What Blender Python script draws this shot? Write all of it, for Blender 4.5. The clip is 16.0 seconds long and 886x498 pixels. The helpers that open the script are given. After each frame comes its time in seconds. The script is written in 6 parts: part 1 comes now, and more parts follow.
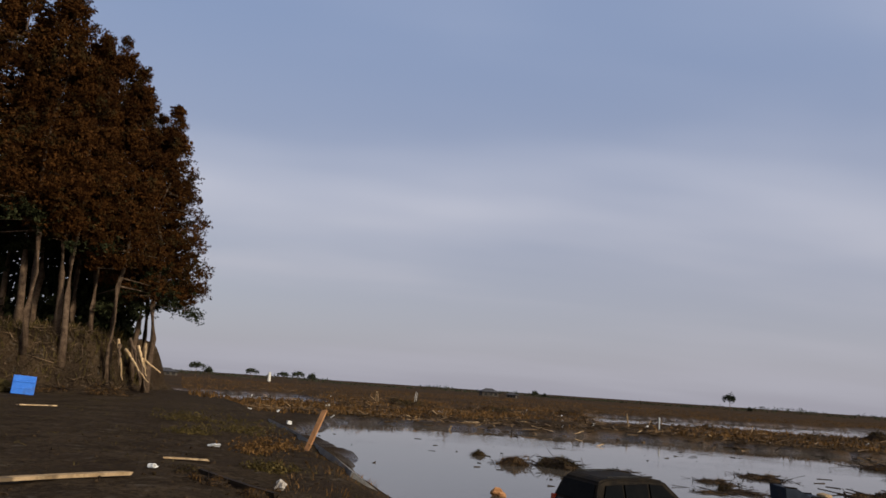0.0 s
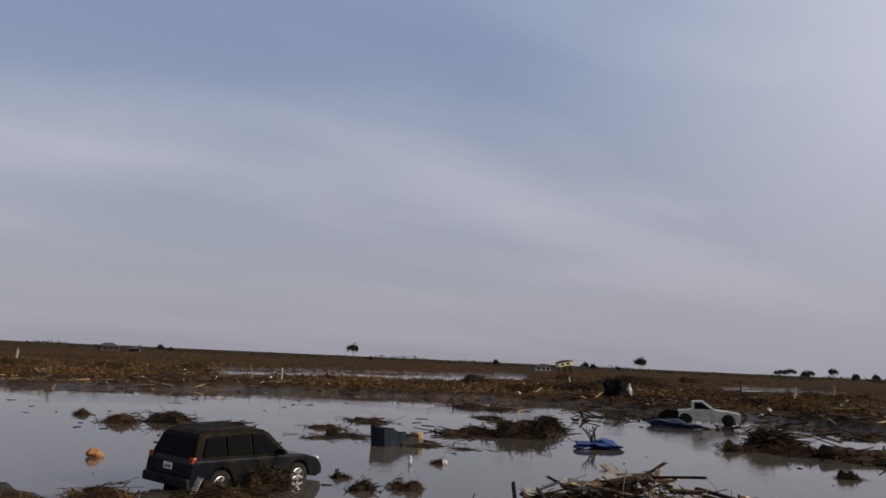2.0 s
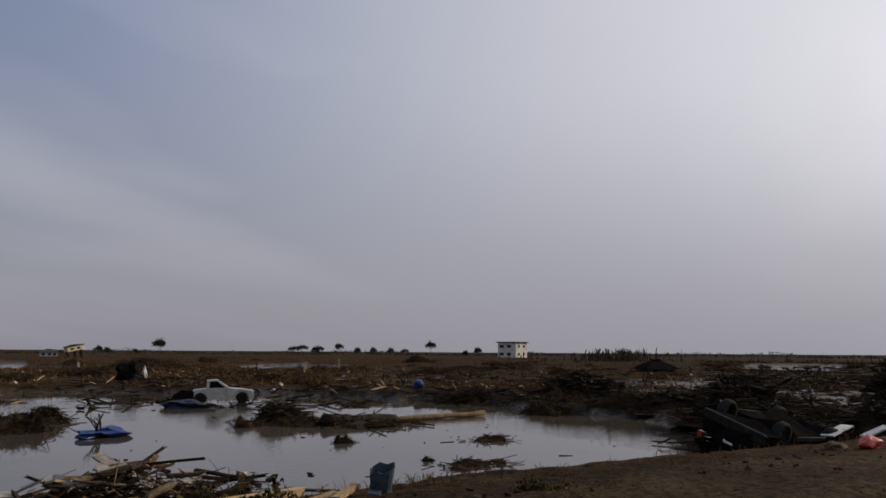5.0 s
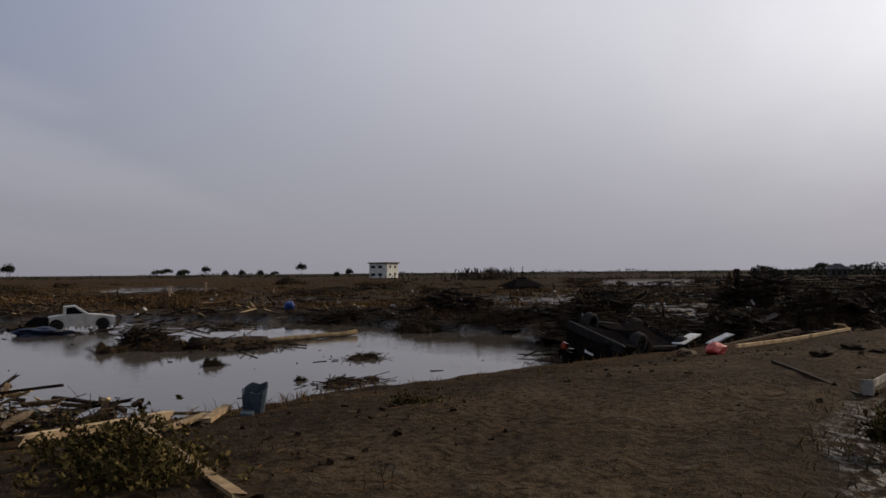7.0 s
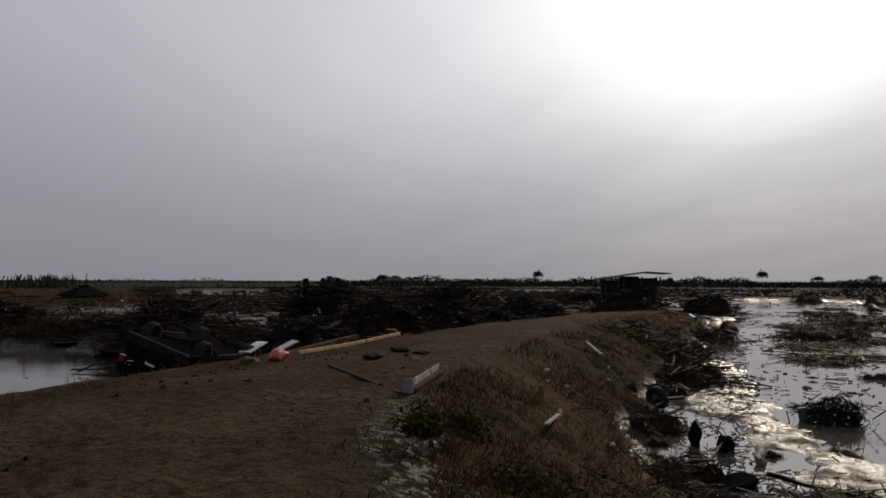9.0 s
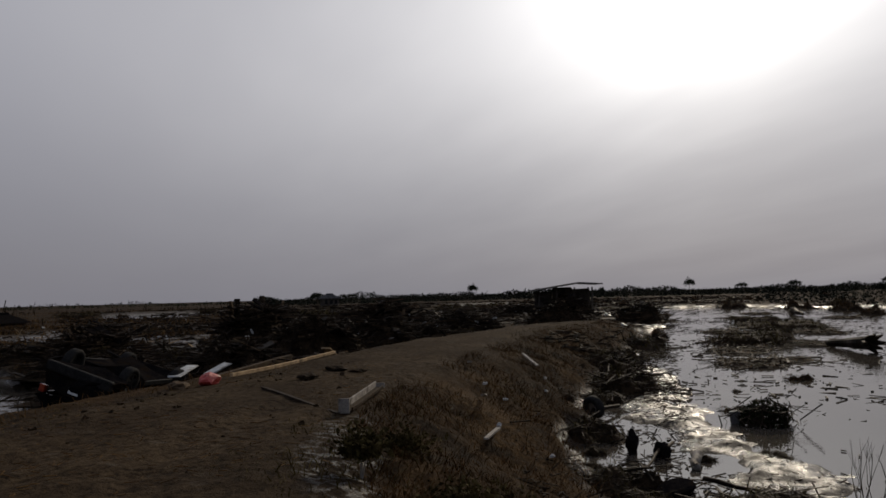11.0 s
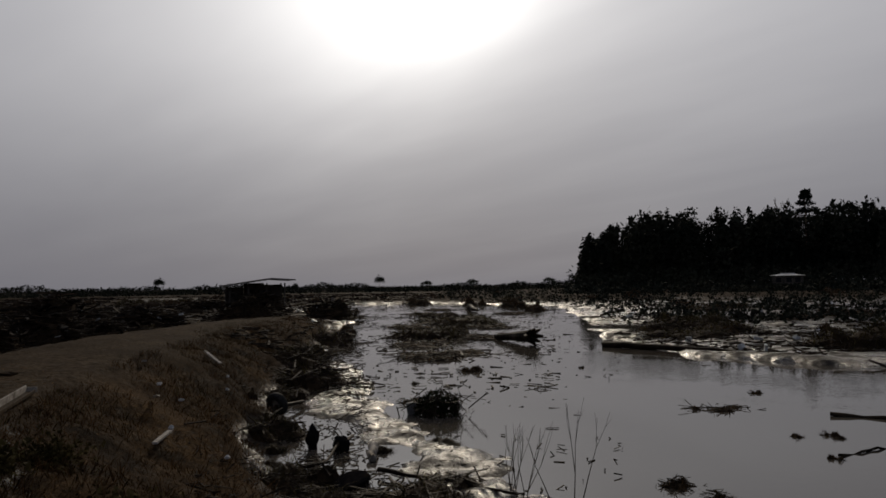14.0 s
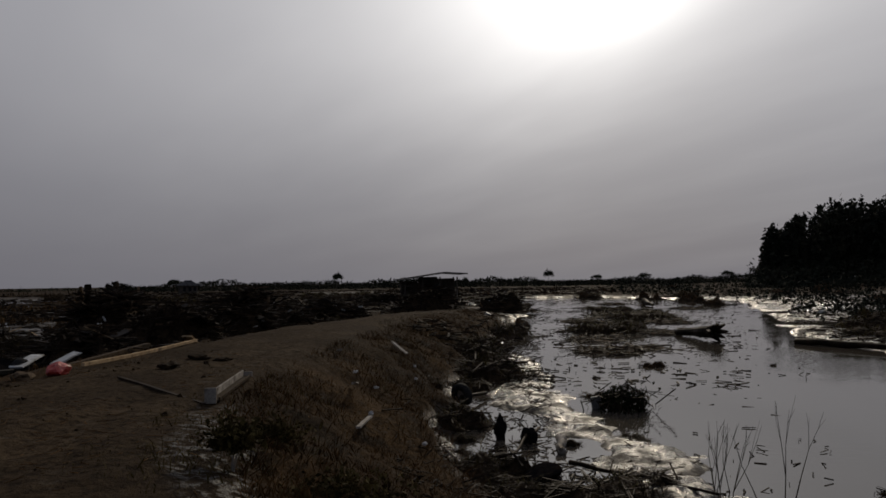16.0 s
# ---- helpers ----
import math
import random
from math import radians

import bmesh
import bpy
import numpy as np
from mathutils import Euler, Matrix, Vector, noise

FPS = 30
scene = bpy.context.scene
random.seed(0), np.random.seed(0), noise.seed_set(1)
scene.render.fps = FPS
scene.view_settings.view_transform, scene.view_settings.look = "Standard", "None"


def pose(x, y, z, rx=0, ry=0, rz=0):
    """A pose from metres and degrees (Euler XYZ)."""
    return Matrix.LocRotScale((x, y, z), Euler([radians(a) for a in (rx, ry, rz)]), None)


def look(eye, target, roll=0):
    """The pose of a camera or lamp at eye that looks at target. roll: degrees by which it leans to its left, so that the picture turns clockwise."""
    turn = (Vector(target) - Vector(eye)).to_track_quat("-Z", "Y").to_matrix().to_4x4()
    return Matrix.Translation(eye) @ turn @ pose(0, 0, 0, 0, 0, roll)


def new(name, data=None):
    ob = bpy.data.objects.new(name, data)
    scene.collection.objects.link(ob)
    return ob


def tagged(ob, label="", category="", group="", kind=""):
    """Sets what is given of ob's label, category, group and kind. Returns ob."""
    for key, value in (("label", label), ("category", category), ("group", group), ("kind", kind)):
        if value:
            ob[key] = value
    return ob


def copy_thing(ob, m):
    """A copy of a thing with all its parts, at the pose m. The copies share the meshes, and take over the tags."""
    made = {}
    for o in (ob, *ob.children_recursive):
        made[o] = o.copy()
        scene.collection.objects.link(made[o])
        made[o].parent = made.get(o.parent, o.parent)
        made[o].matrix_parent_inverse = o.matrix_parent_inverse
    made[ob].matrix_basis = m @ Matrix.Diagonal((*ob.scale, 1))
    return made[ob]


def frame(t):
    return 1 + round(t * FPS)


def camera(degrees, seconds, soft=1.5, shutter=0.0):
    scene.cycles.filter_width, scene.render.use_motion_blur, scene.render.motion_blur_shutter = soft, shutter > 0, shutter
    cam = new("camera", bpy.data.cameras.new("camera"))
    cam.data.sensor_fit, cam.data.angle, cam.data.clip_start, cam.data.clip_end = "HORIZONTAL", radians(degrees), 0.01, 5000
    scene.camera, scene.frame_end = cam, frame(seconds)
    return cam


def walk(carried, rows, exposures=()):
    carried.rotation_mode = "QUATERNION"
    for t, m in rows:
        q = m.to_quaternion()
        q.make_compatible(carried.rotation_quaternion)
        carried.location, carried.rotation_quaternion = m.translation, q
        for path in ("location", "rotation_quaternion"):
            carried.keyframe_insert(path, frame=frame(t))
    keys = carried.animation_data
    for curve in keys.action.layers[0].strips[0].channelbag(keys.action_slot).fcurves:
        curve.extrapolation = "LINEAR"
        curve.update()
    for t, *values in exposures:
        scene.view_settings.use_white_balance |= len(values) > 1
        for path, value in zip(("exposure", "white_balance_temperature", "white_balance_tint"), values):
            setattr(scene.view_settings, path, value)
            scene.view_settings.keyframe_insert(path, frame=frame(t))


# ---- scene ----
import itertools

cam = camera(57.36, 16.0, soft=1.6)
PATH = [
    (0.0, pose(-0.953, 0.007, 1.563, 99.67, -3.79, -5.97)),
    (0.5, pose(-0.635, -0.033, 1.573, 98.29, -3.42, -14.08)),
    (1.0, pose(-0.476, -0.046, 1.597, 98.42, -2.46, -24.81)),
    (1.5, pose(-0.430, -0.020, 1.606, 98.60, -2.14, -28.07)),
    (2.0, pose(-0.348, -0.026, 1.590, 97.77, -2.57, -31.39)),
    (2.5, pose(-0.327, -0.016, 1.541, 97.54, -2.55, -36.87)),
    (3.0, pose(-0.292, -0.051, 1.622, 97.37, -2.28, -42.00)),
    (3.5, pose(-0.224, -0.058, 1.624, 97.48, -2.54, -48.36)),
    (4.0, pose(-0.195, -0.062, 1.624, 98.40, -1.36, -54.60)),
    (4.5, pose(-0.079, -0.019, 1.607, 97.75, -1.09, -59.35)),
    (5.0, pose(0.000, 0.000, 1.599, 97.23, -0.37, -64.11)),
    (5.2, pose(-0.005, 0.035, 1.594, 96.33, -0.71, -66.87)),
    (7.3, pose(0.169, 0.078, 1.553, 90.83, 0.48, -74.65)),
    (7.5, pose(0.231, 0.024, 1.552, 91.28, 0.19, -77.20)),
    (8.0, pose(0.375, -0.091, 1.552, 92.39, 0.33, -83.37)),
    (8.5, pose(0.448, -0.210, 1.528, 91.77, 0.24, -92.33)),
    (9.0, pose(0.462, -0.119, 1.500, 92.24, -0.18, -102.46)),
    (9.2, pose(0.465, -0.098, 1.492, 91.83, -0.02, -105.08)),
    (11.5, pose(0.645, -0.170, 1.498, 93.40, 1.64, -106.92)),
    (12.0, pose(0.665, -0.179, 1.494, 93.44, 1.91, -104.14)),
    (12.5, pose(0.670, -0.186, 1.504, 93.62, 1.24, -104.20)),
    (13.0, pose(0.666, -0.291, 1.492, 92.58, 0.48, -115.28)),
    (13.5, pose(0.668, -0.339, 1.480, 91.80, 1.43, -121.89)),
    (14.0, pose(0.701, -0.403, 1.479, 92.58, 0.83, -128.42)),
    (14.5, pose(0.730, -0.448, 1.469, 92.17, 0.99, -131.00)),
    (15.0, pose(0.746, -0.410, 1.475, 92.59, 1.04, -131.68)),
    (15.5, pose(0.752, -0.311, 1.470, 92.50, 1.40, -126.81)),
    (16.0, pose(0.868, -0.086, 1.459, 92.32, 0.85, -116.57)),
]
walk(cam, PATH, exposures=[(0.0, 0.15), (1.0, 0.0), (2.5, 0.0), (4.0, -0.25), (7.5, -0.3), (9.0, -0.6), (12.5, -1.05), (14.5, -1.3), (16.0, -1.32)])
WL = -1.75                       # water level; the road by the camera is 0
SUN_AZ, SUN_EL = 128.4, 22.8     # degrees from +y towards +x, and above the horizon
SUN_DIR = Vector((math.sin(radians(SUN_AZ)) * math.cos(radians(SUN_EL)),
                  math.cos(radians(SUN_AZ)) * math.cos(radians(SUN_EL)), math.sin(radians(SUN_EL))))


# ---- node helpers ----
class Net:
    """A node tree with short ways to add and join nodes."""

    def __init__(self, tree):
        self.t = tree
        tree.nodes.clear()

    def n(self, kind, props=None, **links):
        node = self.t.nodes.new(kind)
        for k, v in (props or {}).items():
            setattr(node, k, v)
        for k, v in links.items():
            self.put(node, k, v)
        return node

    def put(self, node, key, value):
        key = int(key[1:]) if key[0] == "i" and key[1:].isdigit() else key.replace("_", " ")
        sock = node.inputs[key]
        if isinstance(value, bpy.types.NodeSocket):
            self.t.links.new(value, sock)
        elif isinstance(value, bpy.types.Node):
            self.t.links.new(value.outputs[0], sock)
        else:
            sock.default_value = value

    def mix(self, fac, a, b, blend="MIX"):
        m = self.n("ShaderNodeMixRGB", {"blend_type": blend})
        self.put(m, "i0", fac), self.put(m, "i1", a), self.put(m, "i2", b)
        return m.outputs[0]

    def math(self, op, a, b=0.0, clamp=False):
        m = self.n("ShaderNodeMath", {"operation": op, "use_clamp": clamp})
        self.put(m, "i0", a), self.put(m, "i1", b)
        return m.outputs[0]

    def ramp(self, x, lo, hi):
        m = self.n("ShaderNodeMapRange", {"interpolation_type": "SMOOTHSTEP"})
        self.put(m, "i0", x), self.put(m, "i1", lo), self.put(m, "i2", hi)
        return m.outputs[0]

    def noise(self, scale, detail=4.0, rough=0.55, vec=None):
        m = self.n("ShaderNodeTexNoise")
        m.inputs["Scale"].default_value, m.inputs["Detail"].default_value = scale, detail
        m.inputs["Roughness"].default_value = rough
        if vec is not None:
            self.t.links.new(vec, m.inputs["Vector"])
        return m.outputs["Fac"]


def c4(c):
    return (c[0], c[1], c[2], 1.0)


# ---- world: hazy spring sky with thin streaked cloud ----
world = bpy.data.worlds.new("sky")
scene.world = world
world.use_nodes = True
N = Net(world.node_tree)
sky = N.n("ShaderNodeTexSky", {"sky_type": "NISHITA", "sun_disc": False, "sun_elevation": radians(SUN_EL),
                               "sun_rotation": radians(SUN_AZ), "air_density": 1.0, "dust_density": 2.5, "ozone_density": 1.5})
gen = N.n("ShaderNodeTexCoord").outputs["Generated"]
sep = N.n("ShaderNodeSeparateXYZ", i0=gen)
up = N.math("MAXIMUM", sep.outputs[2], 0.0)
# cloud sheet: directions thrown on to a high plane, stretched along one way
den = N.math("ADD", up, 0.12)
cx, cy = N.math("DIVIDE", sep.outputs[0], den), N.math("DIVIDE", sep.outputs[1], den)
plane = N.n("ShaderNodeCombineXYZ", i0=cx, i1=cy).outputs[0]
mapn = N.n("ShaderNodeMapping", i0=plane)
mapn.inputs["Rotation"].default_value = (0, 0, radians(-38))
mapn.inputs["Scale"].default_value = (0.32, 0.85, 1.0)
mapn.inputs["Location"].default_value = (0.3, 0.55, 0)
streak = N.noise(0.85, 3.5, 0.42, mapn.outputs[0])
wide = N.noise(0.5, 3.0, 0.5, plane)
cloud = N.ramp(N.math("ADD", N.math("MULTIPLY", streak, 0.7), N.math("MULTIPLY", wide, 0.3)), 0.38, 0.70)
dot = N.n("ShaderNodeVectorMath", {"operation": "DOT_PRODUCT"}, i0=gen, i1=tuple(SUN_DIR)).outputs["Value"]
near = N.math("MAXIMUM", dot, 0.0)
# thicker veil of cloud towards the sun
veil = N.ramp(near, 0.0, 0.8)
cloud = N.math("MAXIMUM", N.math("MULTIPLY", cloud, 0.75), N.math("MULTIPLY", veil, 0.9))
grey = N.mix(N.ramp(up, 0.0, 0.35), c4((0.375, 0.37, 0.425)), c4((0.71, 0.705, 0.77)))
blue = N.mix(N.ramp(up, 0.02, 0.5), c4((0.45, 0.44, 0.52)), c4((0.285, 0.37, 0.585)))
nish = N.mix(1.0, sky.outputs[0], c4((0.07, 0.07, 0.07)), "MULTIPLY")
clear = N.mix(0.35, blue, nish)
base = N.mix(cloud, clear, grey)
g1 = N.math("MULTIPLY", N.math("POWER", near, 6.0), 0.80)
g2 = N.math("MULTIPLY", N.math("POWER", near, 52.0), 1.25)
g3 = N.math("MULTIPLY", N.math("POWER", near, 420.0), 4.0)
soft_cloud = N.math("ADD", N.math("MULTIPLY", N.ramp(N.math("ADD", N.math("MULTIPLY", streak, 0.6), N.math("MULTIPLY", N.noise(1.3, 4.0, 0.5, mapn.outputs[0]), 0.4)), 0.30, 0.70), 0.75), 0.62)
glow = N.math("MULTIPLY", N.math("ADD", N.math("ADD", g1, g2), g3), N.math("MULTIPLY", soft_cloud, N.ramp(up, -0.12, 0.34)))
gcol = N.n("ShaderNodeMixRGB", {"blend_type": "MULTIPLY"}, i0=1.0, i1=c4((1.0, 0.975, 0.93)))
N.t.links.new(glow, gcol.inputs[2])
total = N.mix(1.0, base, gcol.outputs[0], "ADD")
bg = N.n("ShaderNodeBackground", Color=total, Strength=1.0)
N.n("ShaderNodeOutputWorld", Surface=bg)

sun = new("sun", bpy.data.lights.new("sun", "SUN"))
sun.data.energy, sun.data.angle, sun.data.color = 3.4, radians(2.0), (1.0, 0.86, 0.66)
sun.matrix_world = look(SUN_DIR * 50, (0, 0, 0))


# ---- materials ----
def surface(name, c1, c2, scale=3.0, rough=(0.7, 0.9), bump=0.3, dist=0.02, fine=30.0, metal=0.0, stain=None, spec=0.02, vary=0.0):
    """A two-scale mottled surface; stain is a third colour laid on in patches; vary shifts value from piece to piece."""
    m = bpy.data.materials.new(name)
    m.use_nodes = True
    k = Net(m.node_tree)
    co = k.n("ShaderNodeTexCoord").outputs["Object"]
    a, b = k.noise(scale, 5, 0.6, co), k.noise(fine, 3, 0.6, co)
    col = k.mix(k.ramp(k.math("ADD", k.math("MULTIPLY", a, 0.65), k.math("MULTIPLY", b, 0.35)), 0.36, 0.64), c4(c1), c4(c2))
    if stain:
        col = k.mix(k.math("MULTIPLY", k.ramp(k.noise(scale * 0.6 + 0.37, 5, 0.65, co), 0.5, 0.66), 0.85), col, c4(stain))
    if vary:
        r = k.n("ShaderNodeObjectInfo").outputs["Random"]
        r2 = k.n("ShaderNodeNewGeometry").outputs["Random Per Island"]
        w = k.math("ADD", k.math("MULTIPLY", k.math("FRACT", k.math("ADD", r, r2)), 2 * vary), 1.0 - vary)
        cw = k.n("ShaderNodeCombineXYZ", i0=w, i1=w, i2=w).outputs[0]
        col = k.mix(1.0, col, cw, "MULTIPLY")
    bsdf = k.n("ShaderNodeBsdfPrincipled", Base_Color=col, Metallic=metal)
    bsdf.inputs["Specular IOR Level"].default_value = spec
    k.put(bsdf, "Roughness", k.math("ADD", k.math("MULTIPLY", a, rough[1] - rough[0]), rough[0]))
    bn = k.n("ShaderNodeBump", Strength=bump, Distance=dist, Height=k.math("ADD", a, k.math("MULTIPLY", b, 0.6)))
    k.put(bsdf, "Normal", bn)
    k.n("ShaderNodeOutputMaterial", Surface=bsdf)
    return m


def ground_material():
    m = bpy.data.materials.new("ground")
    m.use_nodes = True
    k = Net(m.node_tree)
    co = k.n("ShaderNodeTexCoord").outputs["Object"]
    at = lambda a: k.n("ShaderNodeAttribute", {"attribute_name": a}).outputs["Fac"]
    n0, n1, n2, n3 = k.noise(0.08, 4, 0.6, co), k.noise(0.9, 5, 0.6, co), k.noise(7.0, 5, 0.65, co), k.noise(45.0, 3, 0.6, co)
    mott = k.ramp(k.math("ADD", k.math("MULTIPLY", n1, 0.5), k.math("MULTIPLY", n2, 0.5)), 0.38, 0.62)
    mud = k.mix(mott, c4((0.014, 0.0095, 0.006)), c4((0.044, 0.031, 0.019)))
    straw = k.mix(mott, c4((0.030, 0.016, 0.006)), c4((0.085, 0.048, 0.018)))
    grass_fac = k.math("MULTIPLY", at("grass"), k.ramp(k.math("ADD", k.math("MULTIPLY", n0, 0.5), k.math("MULTIPLY", n1, 0.5)), 0.40, 0.58))
    col = k.mix(grass_fac, mud, straw)
    dirt = k.mix(mott, c4((0.034, 0.023, 0.013)), c4((0.078, 0.054, 0.031)))
    road_fac = k.math("MULTIPLY", at("road"), k.ramp(n2, 0.25, 0.6))
    col = k.mix(road_fac, col, dirt)
    col = k.mix(k.math("MULTIPLY", k.ramp(k.noise(11.0, 5, 0.65, co), 0.50, 0.62), 0.65), col, c4((0.011, 0.0075, 0.005)))
    col = k.mix(k.math("MULTIPLY", k.ramp(k.noise(2.7, 6, 0.7, co), 0.56, 0.68), 0.55), col, c4((0.095, 0.078, 0.058)))
    peb = k.n("ShaderNodeTexVoronoi", {"feature": "F1"}, Vector=co, Scale=16.0)
    stone = k.mix(k.ramp(peb.outputs["Distance"], 0.1, 0.5), c4((0.060, 0.055, 0.048)), c4((0.010, 0.008, 0.006)))
    wet_fac = k.math("MULTIPLY", at("wet"), k.ramp(n2, 0.50, 0.56))
    col = k.mix(wet_fac, col, stone)
    col = k.mix(k.math("MULTIPLY", k.ramp(n3, 0.55, 0.72), 0.5), col, c4((0.075, 0.055, 0.036)))
    col = k.mix(k.math("MULTIPLY", k.ramp(k.noise(0.45, 4, 0.6, co), 0.46, 0.62), 0.55), col, c4((0.018, 0.012, 0.008)))
    bsdf = k.n("ShaderNodeBsdfPrincipled", Base_Color=col)
    damp = k.math("MAXIMUM", k.math("MULTIPLY", wet_fac, 0.35), at("slick"))
    k.put(bsdf, "Specular IOR Level", k.math("ADD", k.math("MULTIPLY", damp, 0.42), 0.015))
    ro = k.math("SUBTRACT", 0.92, k.math("MULTIPLY", k.math("MAXIMUM", k.math("MULTIPLY", wet_fac, 0.5), k.math("MULTIPLY", at("slick"), k.ramp(n1, 0.36, 0.56))), 0.72))
    k.put(bsdf, "Roughness", ro)
    wet_grain = k.math("MULTIPLY", k.math("MULTIPLY", at("slick"), k.noise(19.0, 4, 0.7, co)), 0.18)
    hgt = k.math("ADD", k.math("ADD", k.math("MULTIPLY", n2, 1.0), wet_grain), k.math("MULTIPLY", n3, 0.35))
    bn = k.n("ShaderNodeBump", Strength=0.8, Distance=0.11, Height=hgt)
    k.put(bsdf, "Normal", bn)
    k.n("ShaderNodeOutputMaterial", Surface=bsdf)
    return m


def water_material():
    m = bpy.data.materials.new("muddy_water")
    m.use_nodes = True
    k = Net(m.node_tree)
    co = k.n("ShaderNodeTexCoord").outputs["Object"]
    a, b = k.noise(0.12, 3, 0.5, co), k.noise(5.5, 2, 0.5, co)
    col = k.mix(a, c4((0.050, 0.042, 0.033)), c4((0.085, 0.072, 0.056)))
    bsdf = k.n("ShaderNodeBsdfPrincipled", Base_Color=col, IOR=1.33)
    k.put(bsdf, "Roughness", k.math("ADD", k.math("MULTIPLY", k.ramp(k.noise(0.06, 4, 0.6, co), 0.45, 0.6), 0.05), 0.02))
    calm = k.ramp(k.noise(0.10, 4, 0.6, co), 0.46, 0.60)
    bn = k.n("ShaderNodeBump", Strength=k.math("ADD", k.math("MULTIPLY", calm, 0.30), 0.06), Distance=0.02, Height=b)
    k.put(bsdf, "Normal", bn)
    k.n("ShaderNodeOutputMaterial", Surface=bsdf)
    return m


GROUND, WATER = ground_material(), water_material()


# ---- shape helpers ----
def lattice(i, j, seed):
    v = np.sin(i * 127.1 + j * 311.7 + seed * 74.7) * 43758.5453
    return v - np.floor(v)


def vnoise(x, y, seed=0):
    i, j = np.floor(x), np.floor(y)
    u, v = x - i, y - j
    u, v = u * u * (3 - 2 * u), v * v * (3 - 2 * v)
    a, b = lattice(i, j, seed), lattice(i + 1, j, seed)
    c, d = lattice(i, j + 1, seed), lattice(i + 1, j + 1, seed)
    return (a * (1 - u) + b * u) * (1 - v) + (c * (1 - u) + d * u) * v


def fbm(x, y, seed=0, octaves=4):
    s, amp, tot = 0.0, 1.0, 0.0
    for o in range(octaves):
        s = s + amp * (vnoise(x * 2 ** o, y * 2 ** o, seed + o * 7) - 0.5)
        tot += amp
        amp *= 0.55
    return 2 * s / tot


def sdf(poly, x, y):
    """Signed distance to a polygon, negative inside."""
    best = np.full(np.shape(x), 1e9)
    inside = np.zeros(np.shape(x), bool)
    for (ax, ay), (bx, by) in zip(poly, poly[1:] + poly[:1]):
        ex, ey = bx - ax, by - ay
        t = np.clip(((x - ax) * ex + (y - ay) * ey) / (ex * ex + ey * ey), 0, 1)
        best = np.minimum(best, np.hypot(x - ax - t * ex, y - ay - t * ey))
        cross = (ay > y) != (by > y)
        inside ^= cross & (x < ex * (y - ay) / (by - ay if by != ay else 1e-9) + ax)
    return np.where(inside, -best, best)


def along(line, x, y):
    """Distance to a polyline."""
    best = np.full(np.shape(x), 1e9)
    for (ax, ay), (bx, by) in zip(line, line[1:]):
        ex, ey = bx - ax, by - ay
        t = np.clip(((x - ax) * ex + (y - ay) * ey) / (ex * ex + ey * ey), 0, 1)
        best = np.minimum(best, np.hypot(x - ax - t * ex, y - ay - t * ey))
    return best


def smooth(a, b, v):
    t = np.clip((v - a) / (b - a), 0, 1)
    return t * t * (3 - 2 * t)


# ---- the lie of the land ----
LAND = [(-60, -14), (-8, -3.2), (0, -2.4), (6, -2.2), (10.5, -2.9), (15.8, -4.9), (22.8, -9.2), (35, -17), (47, -25.5), (56, -30.5),
        (58, -26.5), (50, -20.5), (40, -14), (32, -8.8), (23.4, -2.8), (18.2, 0.4), (14.6, 2.9), (11.8, 4.75), (9.8, 5.75), (7.4, 7.3), (4.0, 8.9),
        (0.8, 10.8), (-1.0, 13.6), (-1.6, 17.7), (-2.3, 23.2), (-4.0, 33), (-7.5, 46), (-10, 60), (-14, 76), (-70, 90)]
ROAD = [(-30, -4), (-6, 0.3), (4, 1.2), (9, 1.0), (14, -1.2), (22, -5.4), (33, -12.2), (46, -21.5), (64, -33.5), (86, -47.5)]
POND_A = [(2.6, 15.5), (-0.6, 27.6), (-2.3, 39.7), (-4.2, 53), (-1.5, 69), (12, 68), (26, 67), (42, 60), (47, 50), (50, 38), (51, 24), (44, 13.5), (41, 7.3),
          (34, 3), (26, 2.5), (20, 5), (14, 7), (9, 10)]
POND_B = [(4, -6), (9, -5.6), (14.3, -7.2), (19.1, -10), (24.4, -12), (34, -18), (47, -27.5), (70, -43), (103, -60), (134, -78), (118, -91), (83, -87),
          (46, -52), (29, -34), (20, -31), (12, -31), (0, -34), (-14, -26), (-10, -10)]
STRIPS = [[(38, 140), (30, 104), (66, 104), (96, 126), (124, 165), (72, 156)], [(-32, 128), (-24, 106), (-13, 97), (-2, 104), (-12, 146)],
          [(80, 55), (84, 40), (90, 42), (88, 58)], [(71, 21), (73, 16.5), (93, 21), (91, 28)], [(70, -4), (95, -12), (110, -4), (90, 2)],
          [(44, 0.4), (44, -2), (60, -3.4), (58, 0.4)], [(33, 2.6), (33, 0.2), (42, -0.4), (42, 2.4)], [(155, 16), (157, -5), (243, -8), (243, 25)],
          [(160, -52), (163, -64), (230, -92), (230, -70)], [(110, 95), (118, 80), (160, 100), (150, 118)]]
RIDGE = [(30, -18), (26, -15.4), (18.8, -11.7), (15.3, -10.7), (12.8, -10), (10.8, -9), (8.0, -8.6)]
BANK = [(-70, 50.5), (-40, 51), (-24, 51.5), (-21.4, 52.5), (-18.5, 55.5), (-17.4, 60), (-17.8, 76), (-70, 86)]


